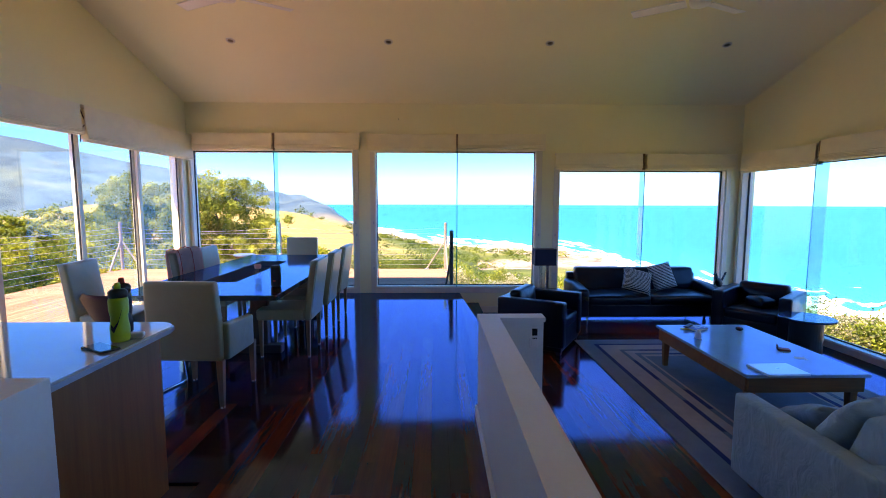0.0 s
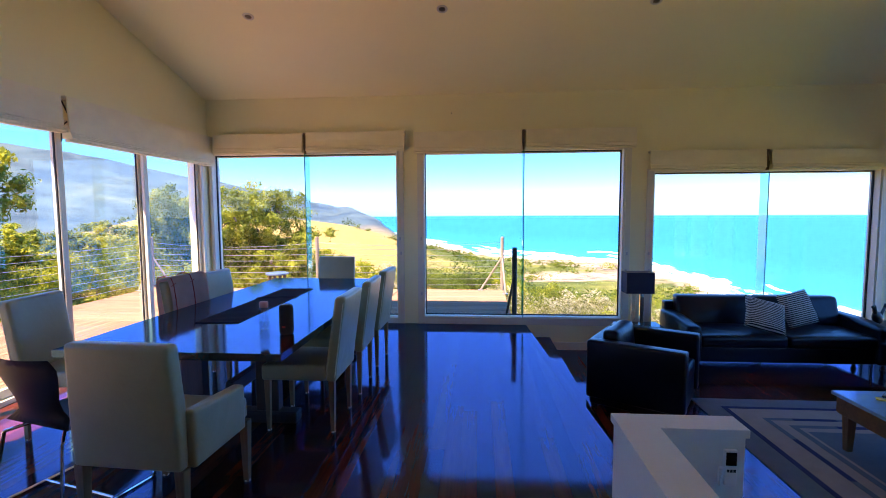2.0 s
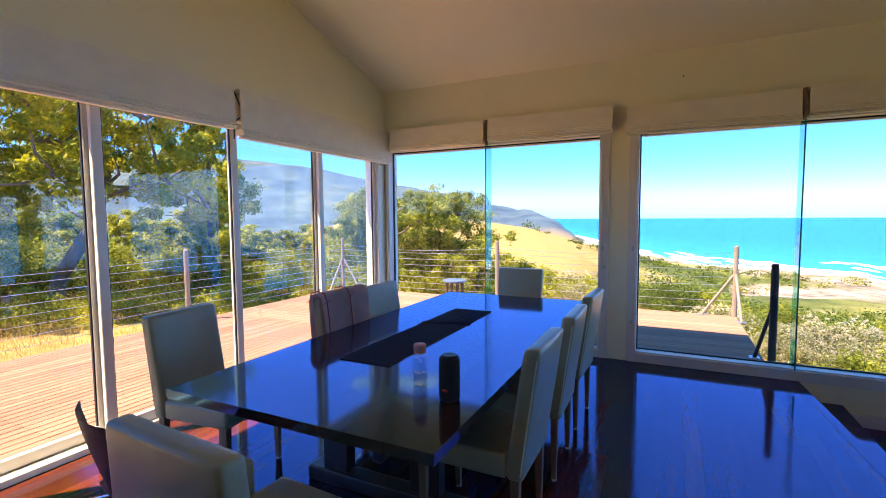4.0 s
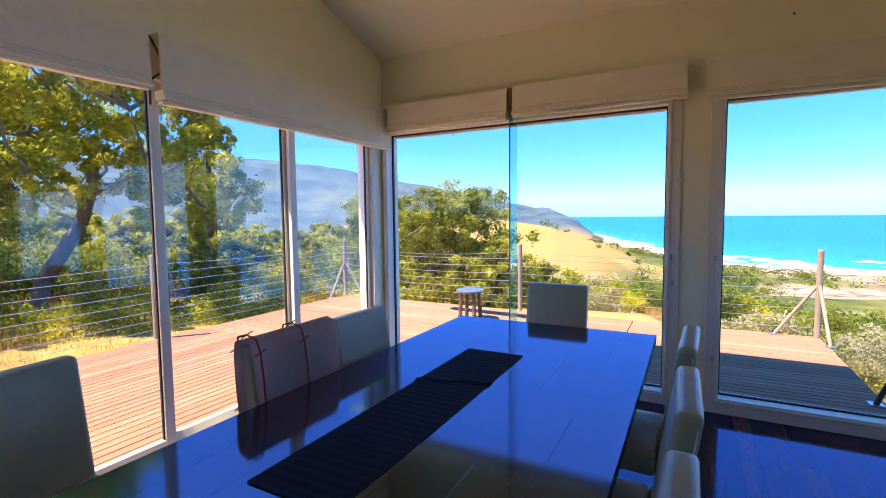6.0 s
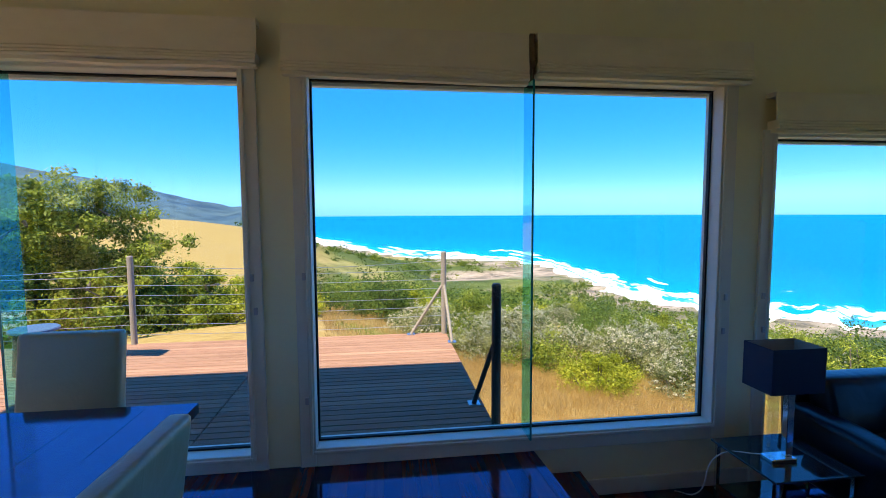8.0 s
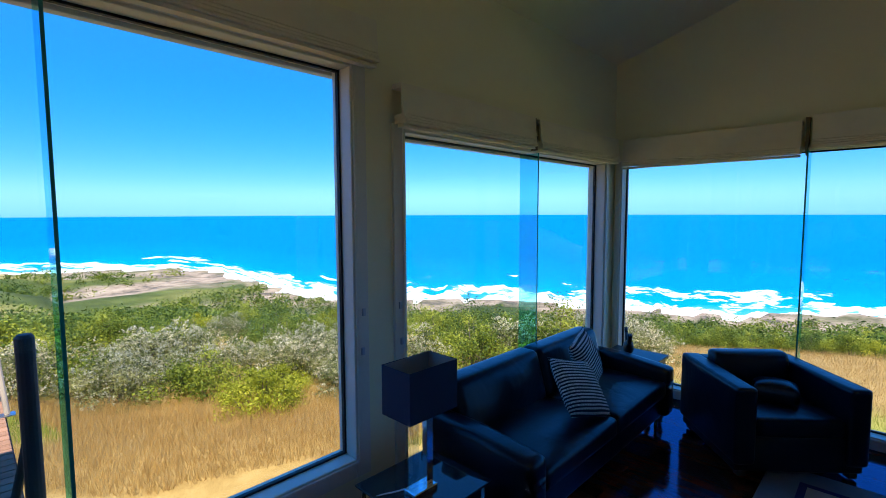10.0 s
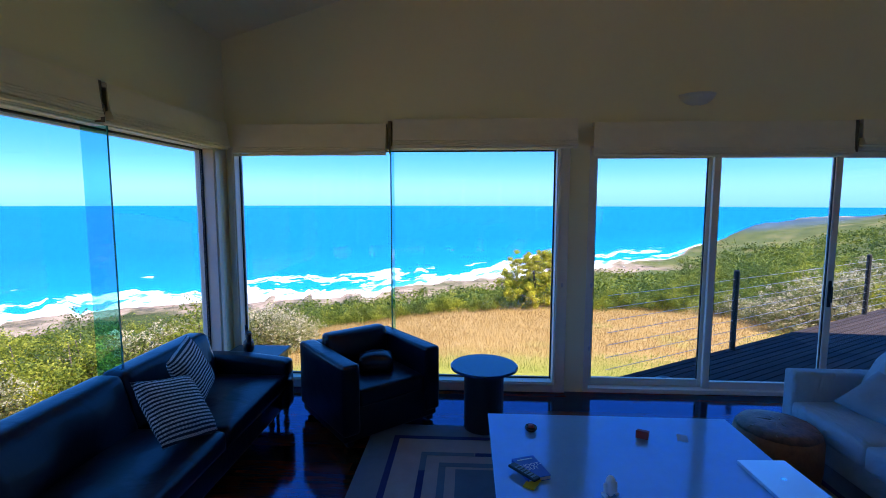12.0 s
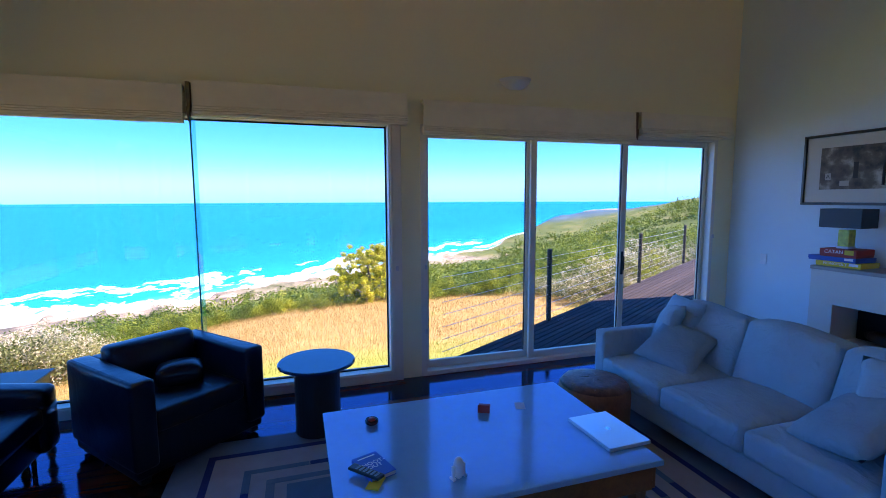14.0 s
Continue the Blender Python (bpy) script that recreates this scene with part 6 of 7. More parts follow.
for x in (-2.285, -0.275, 1.805, 4.12):
    m = pose(x, 6.52, roof_z(6.52) - 0.001, -tilt, 0, 0)
    if dl is None:
        dl = thing("downlight", m, "recessed chrome downlight in the ceiling, switched off", "downlight", "ceiling downlights")
        part("rim", lathe([(0.034, 0), (0.036, -0.006), (0.052, -0.006), (0.056, 0)], 28, None, False), M_METAL, dl, smooth=True)
        part("lens", lathe([(0.003, -0.002), (0.034, -0.002), (0.034, -0.001)], 24), M_LAMPGLASS, dl)
        part("can", lathe([(0.022, -0.0035), (0.016, -0.006), (0.004, -0.006)], 16), M_BLACK, dl)
    else:
        copy_thing(dl, m)


def ceiling_fan(m, drop):
    f = thing("ceiling_fan", m, "white three-blade ceiling fan on a short rod", "ceiling fan", "ceiling fans")
    part("canopy", lathe([(0.06, drop), (0.06, drop - 0.05), (0.03, drop - 0.08)], 20), M_WHITEP, f, smooth=True)
    part("rod", tube((0, 0, 0.08), (0, 0, drop - 0.05), 0.012), M_WHITEP, f)
    part("motor", lathe([(0.03, -0.05), (0.085, -0.04), (0.10, 0.0), (0.10, 0.04), (0.06, 0.08), (0.02, 0.09)], 24), M_WHITEP, f, smooth=True)
    for k in range(3):
        a = 2 * math.pi * k / 3
        mm = Matrix.Rotation(a, 4, "Z") @ Matrix.Rotation(radians(10), 4, "X")
        part("blade", box(0.12, 0.62, -0.06, 0.06, -0.004, 0.004, 0.003, 1, mm), M_WHITEP, f)
    return f


fan = ceiling_fan(pose(-1.65, 4.93, 3.45, 0, 0, 33), roof_z(4.93) - 3.45)
copy_thing(fan, pose(2.87, 4.95, 3.45, 0, 0, 25))
# small insect-screen dot and blind cords
tagged(part("wall_hook", lathe([(0.006, 0), (0.008, 0.006), (0.003, 0.012)], 10, pose(0, 0, 0, 90, 0, 0)), M_BLACK, at=pose(-0.27, YN - 0.001, 2.86)), "tiny dark hook on the wall above the windows", "hook")


def blind_cord(pts, label):
    cu = bpy.data.curves.new("blind_cord", "CURVE")
    cu.dimensions, cu.bevel_depth, cu.bevel_resolution = "3D", 0.006, 2
    s = cu.splines.new("BEZIER")
    s.bezier_points.add(len(pts) - 1)
    for b, p in zip(s.bezier_points, pts):
        b.co, b.handle_left_type, b.handle_right_type = p, "AUTO", "AUTO"
    cu.materials.append(plain("cord_brown", (0.06, 0.045, 0.03), 0.7))
    ob = new("cord", cu)
    ob.parent, ob["label"] = WEST_BLIND, label
    return ob


blind_cord([(XW + 0.05, 5.69, 2.58), (XW + 0.06, 5.73, 2.49), (XW + 0.07, 5.75, 2.40), (XW + 0.07, 5.68, 2.32), (XW + 0.06, 5.67, 2.18)], "brown blind cord hanging between two blinds")


def gap_shade(axis, a, z0, z1, face, inward):
    """Brown wedge added for the shade in the gap between two blinds, narrowing downwards."""
    bm = bmesh.new()
    for w0, w1, za, zb, d0, d1 in ((0.015, 0.013, z0 + 0.10, z1 - 0.004, 0.006, 0.072), (0.013, 0.006, z0 - 0.015, z0 + 0.099, 0.012, 0.088)):
        q = [(a - w1, za), (a + w1 * 0.6, za), (a + w0, zb), (a - w0, zb)]
        lo, hi = sorted((face + inward * d0, face + inward * d1))
        add_prism(bm, q, lo, hi, axis)
    return tagged(part("gap_shade", bm, M_GAP_SHADE), "brown wedge standing for shade in the gap between two blinds", "strap", "blind straps")


# brown of the shaded gaps, as no strap hangs there
M_GAP_SHADE = plain("gap_shade_brown", (0.20, 0.15, 0.09), 0.8, vary=0.2, fine=200)
gap_shade("y", -2.275, 2.36, 2.625, YN, -1)
gap_shade("y", 0.683, 2.36, 2.62, YN, -1)
gap_shade("y", 3.755, 2.07, 2.32, YN, -1)
gap_shade("x", 6.395, 2.03, 2.33, XE, -1)
gap_shade("x", 2.105, 2.03, 2.31, XE, -1)

# ---- plants ----
def leaf_material(name, lo, mid, hi):
    m, n, l, b = node_mat(name, 0.6, 0, 0.25)
    geo = n.new("ShaderNodeNewGeometry")
    oi = n.new("ShaderNodeObjectInfo")
    at = n.new("ShaderNodeAttribute")
    at.attribute_name = "tone"
    ad = n.new("ShaderNodeMath")
    ad.operation, ad.inputs[1].default_value = "MULTIPLY_ADD", 0.45
    sc = n.new("ShaderNodeMath")
    sc.operation, sc.inputs[1].default_value = "MULTIPLY", 0.55
    l.new(at.outputs["Fac"], sc.inputs[0])
    l.new(geo.outputs["Random Per Island"], ad.inputs[0])
    l.new(sc.outputs[0], ad.inputs[2])
    c = ramp(n, l, ad.outputs[0], [(0.1, lo), (0.5, mid), (0.95, hi)])
    tone = ramp(n, l, oi.outputs["Random"], [(0.0, (0.7, 0.75, 0.7)), (1.0, (1.25, 1.2, 1.1))])
    col = mix(n, l, 1.0, c, tone, "MULTIPLY")
    l.new(col, b.inputs["Base Color"])
    tl, mx = n.new("ShaderNodeBsdfTranslucent"), n.new("ShaderNodeMixShader")
    mx.inputs[0].default_value = 0.42
    l.new(col, tl.inputs["Color"])
    l.new(b.outputs[0], mx.inputs[1])
    l.new(tl.outputs[0], mx.inputs[2])
    l.new(mx.outputs[0], n["Material Output"].inputs["Surface"])
    return m


M_LEAF = leaf_material("olive_leaves", (0.06, 0.09, 0.012), (0.21, 0.25, 0.028), (0.42, 0.42, 0.065))
M_LEAF_Y = leaf_material("yellow_green_leaves", (0.15, 0.17, 0.014), (0.39, 0.39, 0.033), (0.66, 0.58, 0.08))
M_LEAF_D = leaf_material("dark_leaves", (0.035, 0.07, 0.014), (0.11, 0.16, 0.025), (0.26, 0.30, 0.055))
M_LEAF_G = leaf_material("grey_green_leaves", (0.09, 0.10, 0.035), (0.21, 0.21, 0.08), (0.36, 0.34, 0.15))
M_BLOOM = leaf_material("cream_blossom", (0.36, 0.30, 0.19), (0.58, 0.51, 0.36), (0.78, 0.72, 0.56))
M_BARK = plain("grey_bark", (0.13, 0.10, 0.075), 0.9, vary=0.3, fine=40, coarse=5, relief=0.6, scale=(1, 1, 0.3), depth=0.01)
M_STRAW = leaf_material("dry_grass", (0.36, 0.20, 0.065), (0.52, 0.32, 0.115), (0.68, 0.47, 0.21))
M_GREENGRASS = leaf_material("green_grass", (0.12, 0.17, 0.02), (0.26, 0.31, 0.04), (0.45, 0.45, 0.09))


class Cloud:
    """Collects many small leaf quads and makes one mesh of them."""

    def __init__(self, seed):
        self.r, self.v, self.f, self.tones, self.tone = random.Random(seed), [], [], [], 0.5

    def leaf(self, c, size, out):
        r = self.r
        a = (out + Vector((r.gauss(0, 0.5), r.gauss(0, 0.5), r.gauss(0, 0.5) + 0.15))).normalized()
        u = a.orthogonal().normalized()
        w = a.cross(u)
        k = r.uniform(0, 6.28)
        u, w = u * math.cos(k) + w * math.sin(k), w * math.cos(k) - u * math.sin(k)
        s, t = size * r.uniform(0.6, 1.3), size * r.uniform(0.25, 0.55)
        k = len(self.v)
        self.v += [c - u * s, c + w * t, c + u * s, c - w * t]
        self.f.append((k, k + 1, k + 2, k + 3))
        self.tones.append(self.tone)

    def clump(self, c, rad, n, size, flat=0.8):
        r = self.r
        self.tone = r.random()
        for _ in range(n):
            o = Vector((r.gauss(0, 1), r.gauss(0, 1), r.gauss(0, 1))).normalized()
            d = o * rad * max(0.15, r.gauss(0.78, 0.27))
            d.z *= flat
            self.leaf(c + d, size, o)

    def blade(self, p, h, w, lean):
        k = len(self.v)
        a = self.r.uniform(0, 6.28)
        dx, dy = math.cos(a) * w, math.sin(a) * w
        tip = Vector((self.r.gauss(0, lean), self.r.gauss(0, lean), h))
        self.v += [p + Vector((dx, dy, -0.03)), p - Vector((dx, dy, 0.03)), p + tip]
        self.f.append((k, k + 1, k + 2))
        self.tones.append(self.tone)

    def mesh(self, name, mat):
        me = bpy.data.meshes.new(name)
        me.from_pydata([tuple(v) for v in self.v], [], self.f)
        me.attributes.new("tone", "FLOAT", "FACE").data.foreach_set("value", self.tones)
        me.materials.append(mat)
        return me


def shrub(name, m, seed, w, h, leafmat, label, bloom=0.0, leaf=0.045, clumps=28, per=150):
    t = thing(name, m, label, "shrub", "shrubs on the hillside")
    r = random.Random(seed)
    cl, bl = Cloud(seed), Cloud(seed + 1)
    stems = bmesh.new()
    for i in range(clumps):
        a, d = r.uniform(0, 6.28), (r.random() ** 0.55) * w / 2
        top = h * (1 - 0.55 * (2 * d / w) ** 2) * r.uniform(0.72, 1.08)
        z = top * r.uniform(0.35, 1.0)
        c = Vector((d * math.cos(a), d * math.sin(a), z))
        rad = w * r.uniform(0.12, 0.22)
        cl.clump(c, rad, per, leaf)
        if bloom and z > top * 0.5:
            for _ in range(int(26 * bloom)):
                o = Vector((r.gauss(0, 1), r.gauss(0, 1), abs(r.gauss(0, 1)))).normalized()
                bl.clump(c + o * rad * 1.02, r.uniform(0.04, 0.09), 9, leaf * 0.62)
        if i % 3 == 0:
            add_tube(stems, (c.x * 0.15, c.y * 0.15, -0.3), (c.x * 0.9, c.y * 0.9, c.z), 0.03, 0.01, 5)
    part("stems", stems, M_BARK, t)
    cr = new("crown", cl.mesh("crown", leafmat))
    cr.parent = t
    if bloom:
        b = new("blossom", bl.mesh("blossom", M_BLOOM))
        b.parent = t
        b["label"] = "cream white blossom"
    return t


def tree(name, m, seed, trunk, crowns, leafmat, label, leaf=0.10, per=90, r0=0.16):
    """trunk: points of the stem; crowns: (x, y, z, radius) of leaf masses, each reached by a limb."""
    t = thing(name, m, label, "tree", "trees round the deck")
    bm = bmesh.new()
    k = len(trunk)
    for i, (a, b) in enumerate(zip(trunk, trunk[1:])):
        add_tube(bm, a, b, r0 * (1 - 0.6 * i / k), r0 * (1 - 0.6 * (i + 1) / k), 10)
    part("trunk", bm, M_BARK, t, smooth=True)
    r = random.Random(seed)
    limbs = bmesh.new()
    cl = Cloud(seed)
    joints = [Vector(p) for p in trunk[k // 2:]]
    for x, y, z, rad in sorted(crowns, key=lambda q: (Vector(q[:3]) - joints[0]).length):
        c = Vector((x, y, z))
        s = min(joints, key=lambda p: (p - c).length + (0.6 if p.z > c.z else 0.0))
        joints.append(c)
        mid = (s + c) / 2 + Vector((r.gauss(0, 0.15), r.gauss(0, 0.15), -0.1 * rad))
        add_tube(limbs, s, mid, r0 * 0.26, r0 * 0.18, 6)
        add_tube(limbs, mid, c, r0 * 0.18, r0 * 0.06, 6)
        for _ in range(max(4, int(9 * rad))):
            d = Vector((r.gauss(0, 1), r.gauss(0, 1), r.gauss(0, 0.8))).normalized() * rad * r.uniform(0.35, 1.0)
            cl.clump(c + d, rad * r.uniform(0.22, 0.4), per, leaf)
    part("limbs", limbs, M_BARK, t)
    cr = new("crown", cl.mesh("crown", leafmat))
    cr.parent = t
    return t


def spot(az, r):
    x, y = r * math.sin(radians(az)), HY - 1.5 + r * math.cos(radians(az))
    return x, y, ground_z(x, y)


def crown_set(seed, w, d, z0, z1, n, r0, r1):
    r = random.Random(seed)
    out = []
    for _ in range(n):
        z = r.uniform(z0, z1)
        k = 1 - 0.6 * ((z - z0) / (z1 - z0)) ** 2
        a, q = r.uniform(0, 6.28), math.sqrt(r.random())
        out.append((math.cos(a) * q * w / 2 * k, math.sin(a) * q * d / 2 * k, z, r.uniform(r0, r1)))
    return out


# rounded dark tree beyond the deck corner
x, y = -8.3, 16.9
tree("evergreen_tree", pose(x, y, ground_z(x, y)), 3, [(0, 0, -0.5), (0.1, 0, 1.3), (0.0, 0.1, 2.8)], crown_set(4, 8.2, 4.4, -0.2, 3.4, 84, 0.6, 1.0), M_LEAF, "rounded dense olive green tree beyond the deck", 0.055, 190)
x, y, z = spot(-37, 21)
tree("evergreen_tree", pose(x, y, z), 5, [(0, 0, -0.5), (0.1, 0, 1.0), (0.0, 0.1, 2.0)], crown_set(6, 5.5, 4.5, -0.2, 3.3, 20, 0.8, 1.2), M_LEAF_Y, "yellow-green bushy tree beside the deck", 0.062, 200)
tree("evergreen_tree", pose(*spot(-26, 15.5)), 15, [(0, 0, -0.5), (0.1, 0, 0.6), (0.0, 0.1, 1.2)], crown_set(16, 6.5, 3.0, -0.4, 1.9, 22, 0.5, 0.9), M_LEAF_Y, "broad yellow-green bushy tree below the deck", 0.055, 150)
x, y, z = spot(-20, 17)
tree("evergreen_tree", pose(x, y, z), 7, [(0, 0, -0.5), (0.1, 0, 0.6), (0.0, 0.1, 1.2)], crown_set(8, 4.5, 3.0, -0.2, 1.3, 14, 0.5, 0.85), M_LEAF_Y, "low yellow-green bushy tree below the deck", 0.058, 200)
# leaning gum tree on the west side, a yellow-lit narrow one beside it, more behind
gum = [(0.0, 0.0, -0.3), (0.1, 0.3, 0.9), (0.35, 1.0, 2.2), (0.4, 1.3, 3.2), (0.4, 1.4, 4.4)]
x, y = -14.4, 8.9
tree("gum_tree", pose(x, y, ground_z(x, y)), 9, gum, [(0.3 + a, 0.1 + b, c, d) for a, b, c, d in crown_set(10, 8.0, 6.6, 2.6, 7.4, 70, 0.6, 1.0)], M_LEAF_Y, "leaning gum tree with an open olive crown", 0.075, 120, 0.2)
x, y, z = spot(-58, 17)
tree("gum_tree", pose(x, y, z), 11, [(0, 0, -0.3), (0.05, 0.1, 1.5), (0, 0.15, 3.0), (0.1, 0.1, 4.6)], crown_set(12, 3.0, 3.0, 0.8, 7.2, 44, 0.5, 0.85), M_LEAF_Y, "slender gum tree with a yellow-green crown", 0.075, 130, 0.13)
x, y, z = spot(-84, 17)
tree("gum_tree", pose(x, y, z), 13, gum, [(0.5 + a, 0.5 + b, c, d) for a, b, c, d in crown_set(14, 7.0, 5.0, 2.0, 5.8, 40, 0.5, 0.95)], M_LEAF, "gum tree with a grey-green open crown", 0.055, 120, 0.2)
# row of young trees behind the deck
hedge = None
for k, (az, r, s, mat) in enumerate(((-40, 24, 0.95, 0), (-43.5, 23, 1.0, 1), (-46, 26, 1.05, 0), (-48.5, 23.5, 0.95, 1), (-51, 25.5, 1.0, 0), (-53.5, 22, 0.95, 1), (-56, 26, 1.1, 0), (-58.5, 24, 1.0, 1), (-61, 27, 1.1, 0), (-64.5, 25, 1.1, 1), (-68.5, 27, 1.1, 0), (-73, 24, 1.1, 1), (-78, 26, 1.15, 0), (-84, 24, 1.1, 1), (-90, 25, 1.1, 0), (-97, 24, 1.15, 1))):
    x, y, z = spot(az, r)
    m = pose(x, y, z, 0, 0, 67 * k) @ Matrix.Diagonal((s * 0.95, s * 0.95, s * (0.72 if az > -44 else 0.9), 1))
    if k < 2:
        o = tree("young_tree", m, 20 + k, [(0, 0, -0.5), (0.05, 0, 1.8), (0, 0.05, 3.6)], crown_set(22 + k, 3.6, 3.6, -0.1, 4.3, 40, 0.5, 0.9), (M_LEAF, M_LEAF_Y)[k], "upright young tree in the row behind the deck", 0.085, 130, 0.08)
        hedge = (hedge or []) + [o]
    else:
        copy_thing(hedge[mat], m)

# shrubs: four kinds, then copies
S0 = shrub("shrub", pose(0, 0, -60), 31, 2.2, 1.5, M_LEAF, "olive green shrub on the slope")
S1 = shrub("flowering_shrub", pose(0, 0, -60), 33, 2.4, 1.5, M_LEAF_G, "grey-green shrub covered in cream blossom", 0.6, 0.045)
S2 = shrub("shrub", pose(0, 0, -60), 35, 2.0, 1.4, M_LEAF_Y, "bright yellow-green shrub at the edge of the grass")
S3 = shrub("shrub", pose(0, 0, -60), 37, 2.6, 1.6, M_LEAF_D, "dark green shrub on the slope")
KINDS = (S0, S1, S2, S3)


def plant(kind, az, r, s, turn=0.0, sink=0.15):
    x, y, z = spot(az, r)
    return copy_thing(KINDS[kind], pose(x, y, z - sink, 0, 0, turn) @ Matrix.Diagonal((s, s, s, 1)))


rs = random.Random(77)
# the first row below the house to the north-east
for az, r, k, s in ((3, 14.5, 1, 0.9), (7, 16, 0, 1.1), (-2, 20, 3, 1.4), (1.5, 24, 3, 1.7), (10, 14, 1, 0.8), (13, 15.5, 1, 1.0), (17, 14, 0, 0.9), (22.5, 12.6, 2, 0.75), (25.5, 13.2, 2, 0.7), (20, 15.5, 1, 1.0), (28, 14.5, 1, 1.0), (31, 15, 1, 1.1), (35, 13.6, 0, 0.9), (38.5, 14.5, 1, 1.0), (42, 15.5, 2, 0.9), (47, 15.5, 0, 1.1), (52, 17, 1, 1.2), (57, 18.5, 1, 1.15), (61, 20, 0, 1.1), (65.5, 21, 1, 1.1), (-8, 17, 3, 1.0), (-13, 18, 1, 1.0), (-5, 26, 0, 1.2), (-11, 15.5, 2, 0.9), (-16, 14.5, 2, 1.0), (-21, 14, 2, 1.0), (-26, 13.5, 0, 1.1), (-31, 13.5, 2, 1.0), (-36, 14, 0, 1.1), (-41, 14.5, 2, 1.0), (-46, 16, 0, 1.1), (-52, 15, 2, 0.9), (-58, 16, 0, 0.9), (-49, 13, 2, 1.0), (-55, 18, 2, 1.2), (-61, 19, 0, 1.3), (-64, 20.5, 2, 1.4), (-68, 18.5, 0, 1.2), (-71, 20, 2, 1.4), (-75, 18, 0, 1.3), (-79, 20, 2, 1.4), (-84, 17, 0, 1.2), (-89, 19, 2, 1.4), (-95, 16, 0, 1.3), (-44, 18, 0, 1.3), (-49, 19.5, 2, 1.4), (23.5, 11.6, 2, 0.8), (33, 12.6, 1, 0.8), (27, 16, 1, 1.1), (15, 17.5, 1, 1.1), (12, 18, 1, 1.0), (-13.5, 13.5, 1, 0.6), (-28, 16, 3, 1.5), (-34, 17, 3, 1.5), (-24, 16.5, 3, 1.3)):
    plant(k, az, r, s, rs.uniform(0, 360))
for i in range(16):
    plant(2, -50 - 2.6 * i, rs.uniform(11.5, 15.5), rs.uniform(0.45, 0.8), rs.uniform(0, 360))
for i in range(34):
    plant(rs.choice((0, 2, 2, 3)), -39 - 1.9 * i, rs.uniform(18.5, 22.5), rs.uniform(1.0, 1.5), rs.uniform(0, 360))
for i in range(70):
    az = rs.uniform(-4, 62)
    r = rs.uniform(16, 46)
    plant(rs.choice((0, 1, 0, 3, 2, 3) if r < 25 else (0, 3, 3, 2, 0)), az, r, rs.uniform(0.8, 1.5), rs.uniform(0, 360), 0.3)
# hedge along the far side of the meadow
az = 60.0
while az < 112:
    r = 29 + 5 * noise.noise(Vector((az * 0.12, 0, 0))) + rs.uniform(-1, 1)
    plant(rs.choice((0, 2, 2, 0, 3)), az, r, rs.uniform(0.65, 0.95), rs.uniform(0, 360))
    az += rs.uniform(0.9, 1.8)
for az, r, k, s in ((123, 23, 1, 1.6), (121, 21.5, 1, 0.9), (125.5, 22, 1, 0.8), (129, 26, 1, 1.6), (117, 26, 1, 0.8), (62.5, 18, 1, 1.35), (66.5, 18, 1, 0.9), (133, 27, 1, 1.0), (119, 24, 1, 0.9), (127, 24, 0, 1.3), (131, 22, 1, 0.9), (115, 27, 0, 1.0), (135, 25, 3, 1.3), (139, 22, 0, 1.3), (110, 28, 0, 1.0), (105, 29, 0, 0.8), (126, 30, 0, 1.5), (132, 31, 3, 1.6), (120, 33, 3, 1.4), (138, 30, 0, 1.7), (65.5, 19.5, 1, 0.85), (63, 21, 1, 0.9), (128, 15, 2, 0.5), (121, 13.5, 2, 0.4)):
    plant(k, az, r, s, rs.uniform(0, 360))
for i in range(40):
    plant(rs.choice((0, 3, 3)), rs.uniform(112, 150), rs.uniform(32, 85), rs.uniform(1.2, 2.2), rs.uniform(0, 360), 0.3)
for o in KINDS:
    x, y, z = spot(rs.uniform(20, 50), rs.uniform(24, 34))
    o.matrix_basis = pose(x, y, z - 0.2)
# open tree at the meadow's edge
x, y, z = spot(96, 30)
tree("meadow_tree", pose(x, y, z), 41, [(0, 0, -0.3), (0.1, 0, 1.2), (0.1, 0.1, 2.2)], crown_set(42, 6.6, 4.6, 0.2, 3.2, 60, 0.5, 0.8), M_LEAF_Y, "open-crowned tree at the edge of the meadow", 0.07, 100, 0.1)
# bare branching bush beside the side deck
db = thing("bare_bush", pose(*spot(134, 24)), "grey leafless branching bush on the slope", "bush")
bm = bmesh.new()
r5 = random.Random(5)
for i in range(60):
    a = r5.uniform(0, 6.28)
    p = Vector((0, 0, 0))
    d = Vector((math.cos(a) * 0.5, math.sin(a) * 0.5, 1)).normalized()
    rad = 0.035
    for k in range(5):
        q = p + d * r5.uniform(0.35, 0.6)
        add_tube(bm, p, q, rad, rad * 0.7, 4)
        p, rad = q, rad * 0.65
        d = (d + Vector((r5.gauss(0, 0.45), r5.gauss(0, 0.45), r5.gauss(0, 0.2)))).normalized()
part("branches", bm, plain("dead_wood", (0.30, 0.26, 0.22), 0.9), db)

# far scrub and woods: countless clumps
far_d, far_l = Cloud(91), Cloud(92)
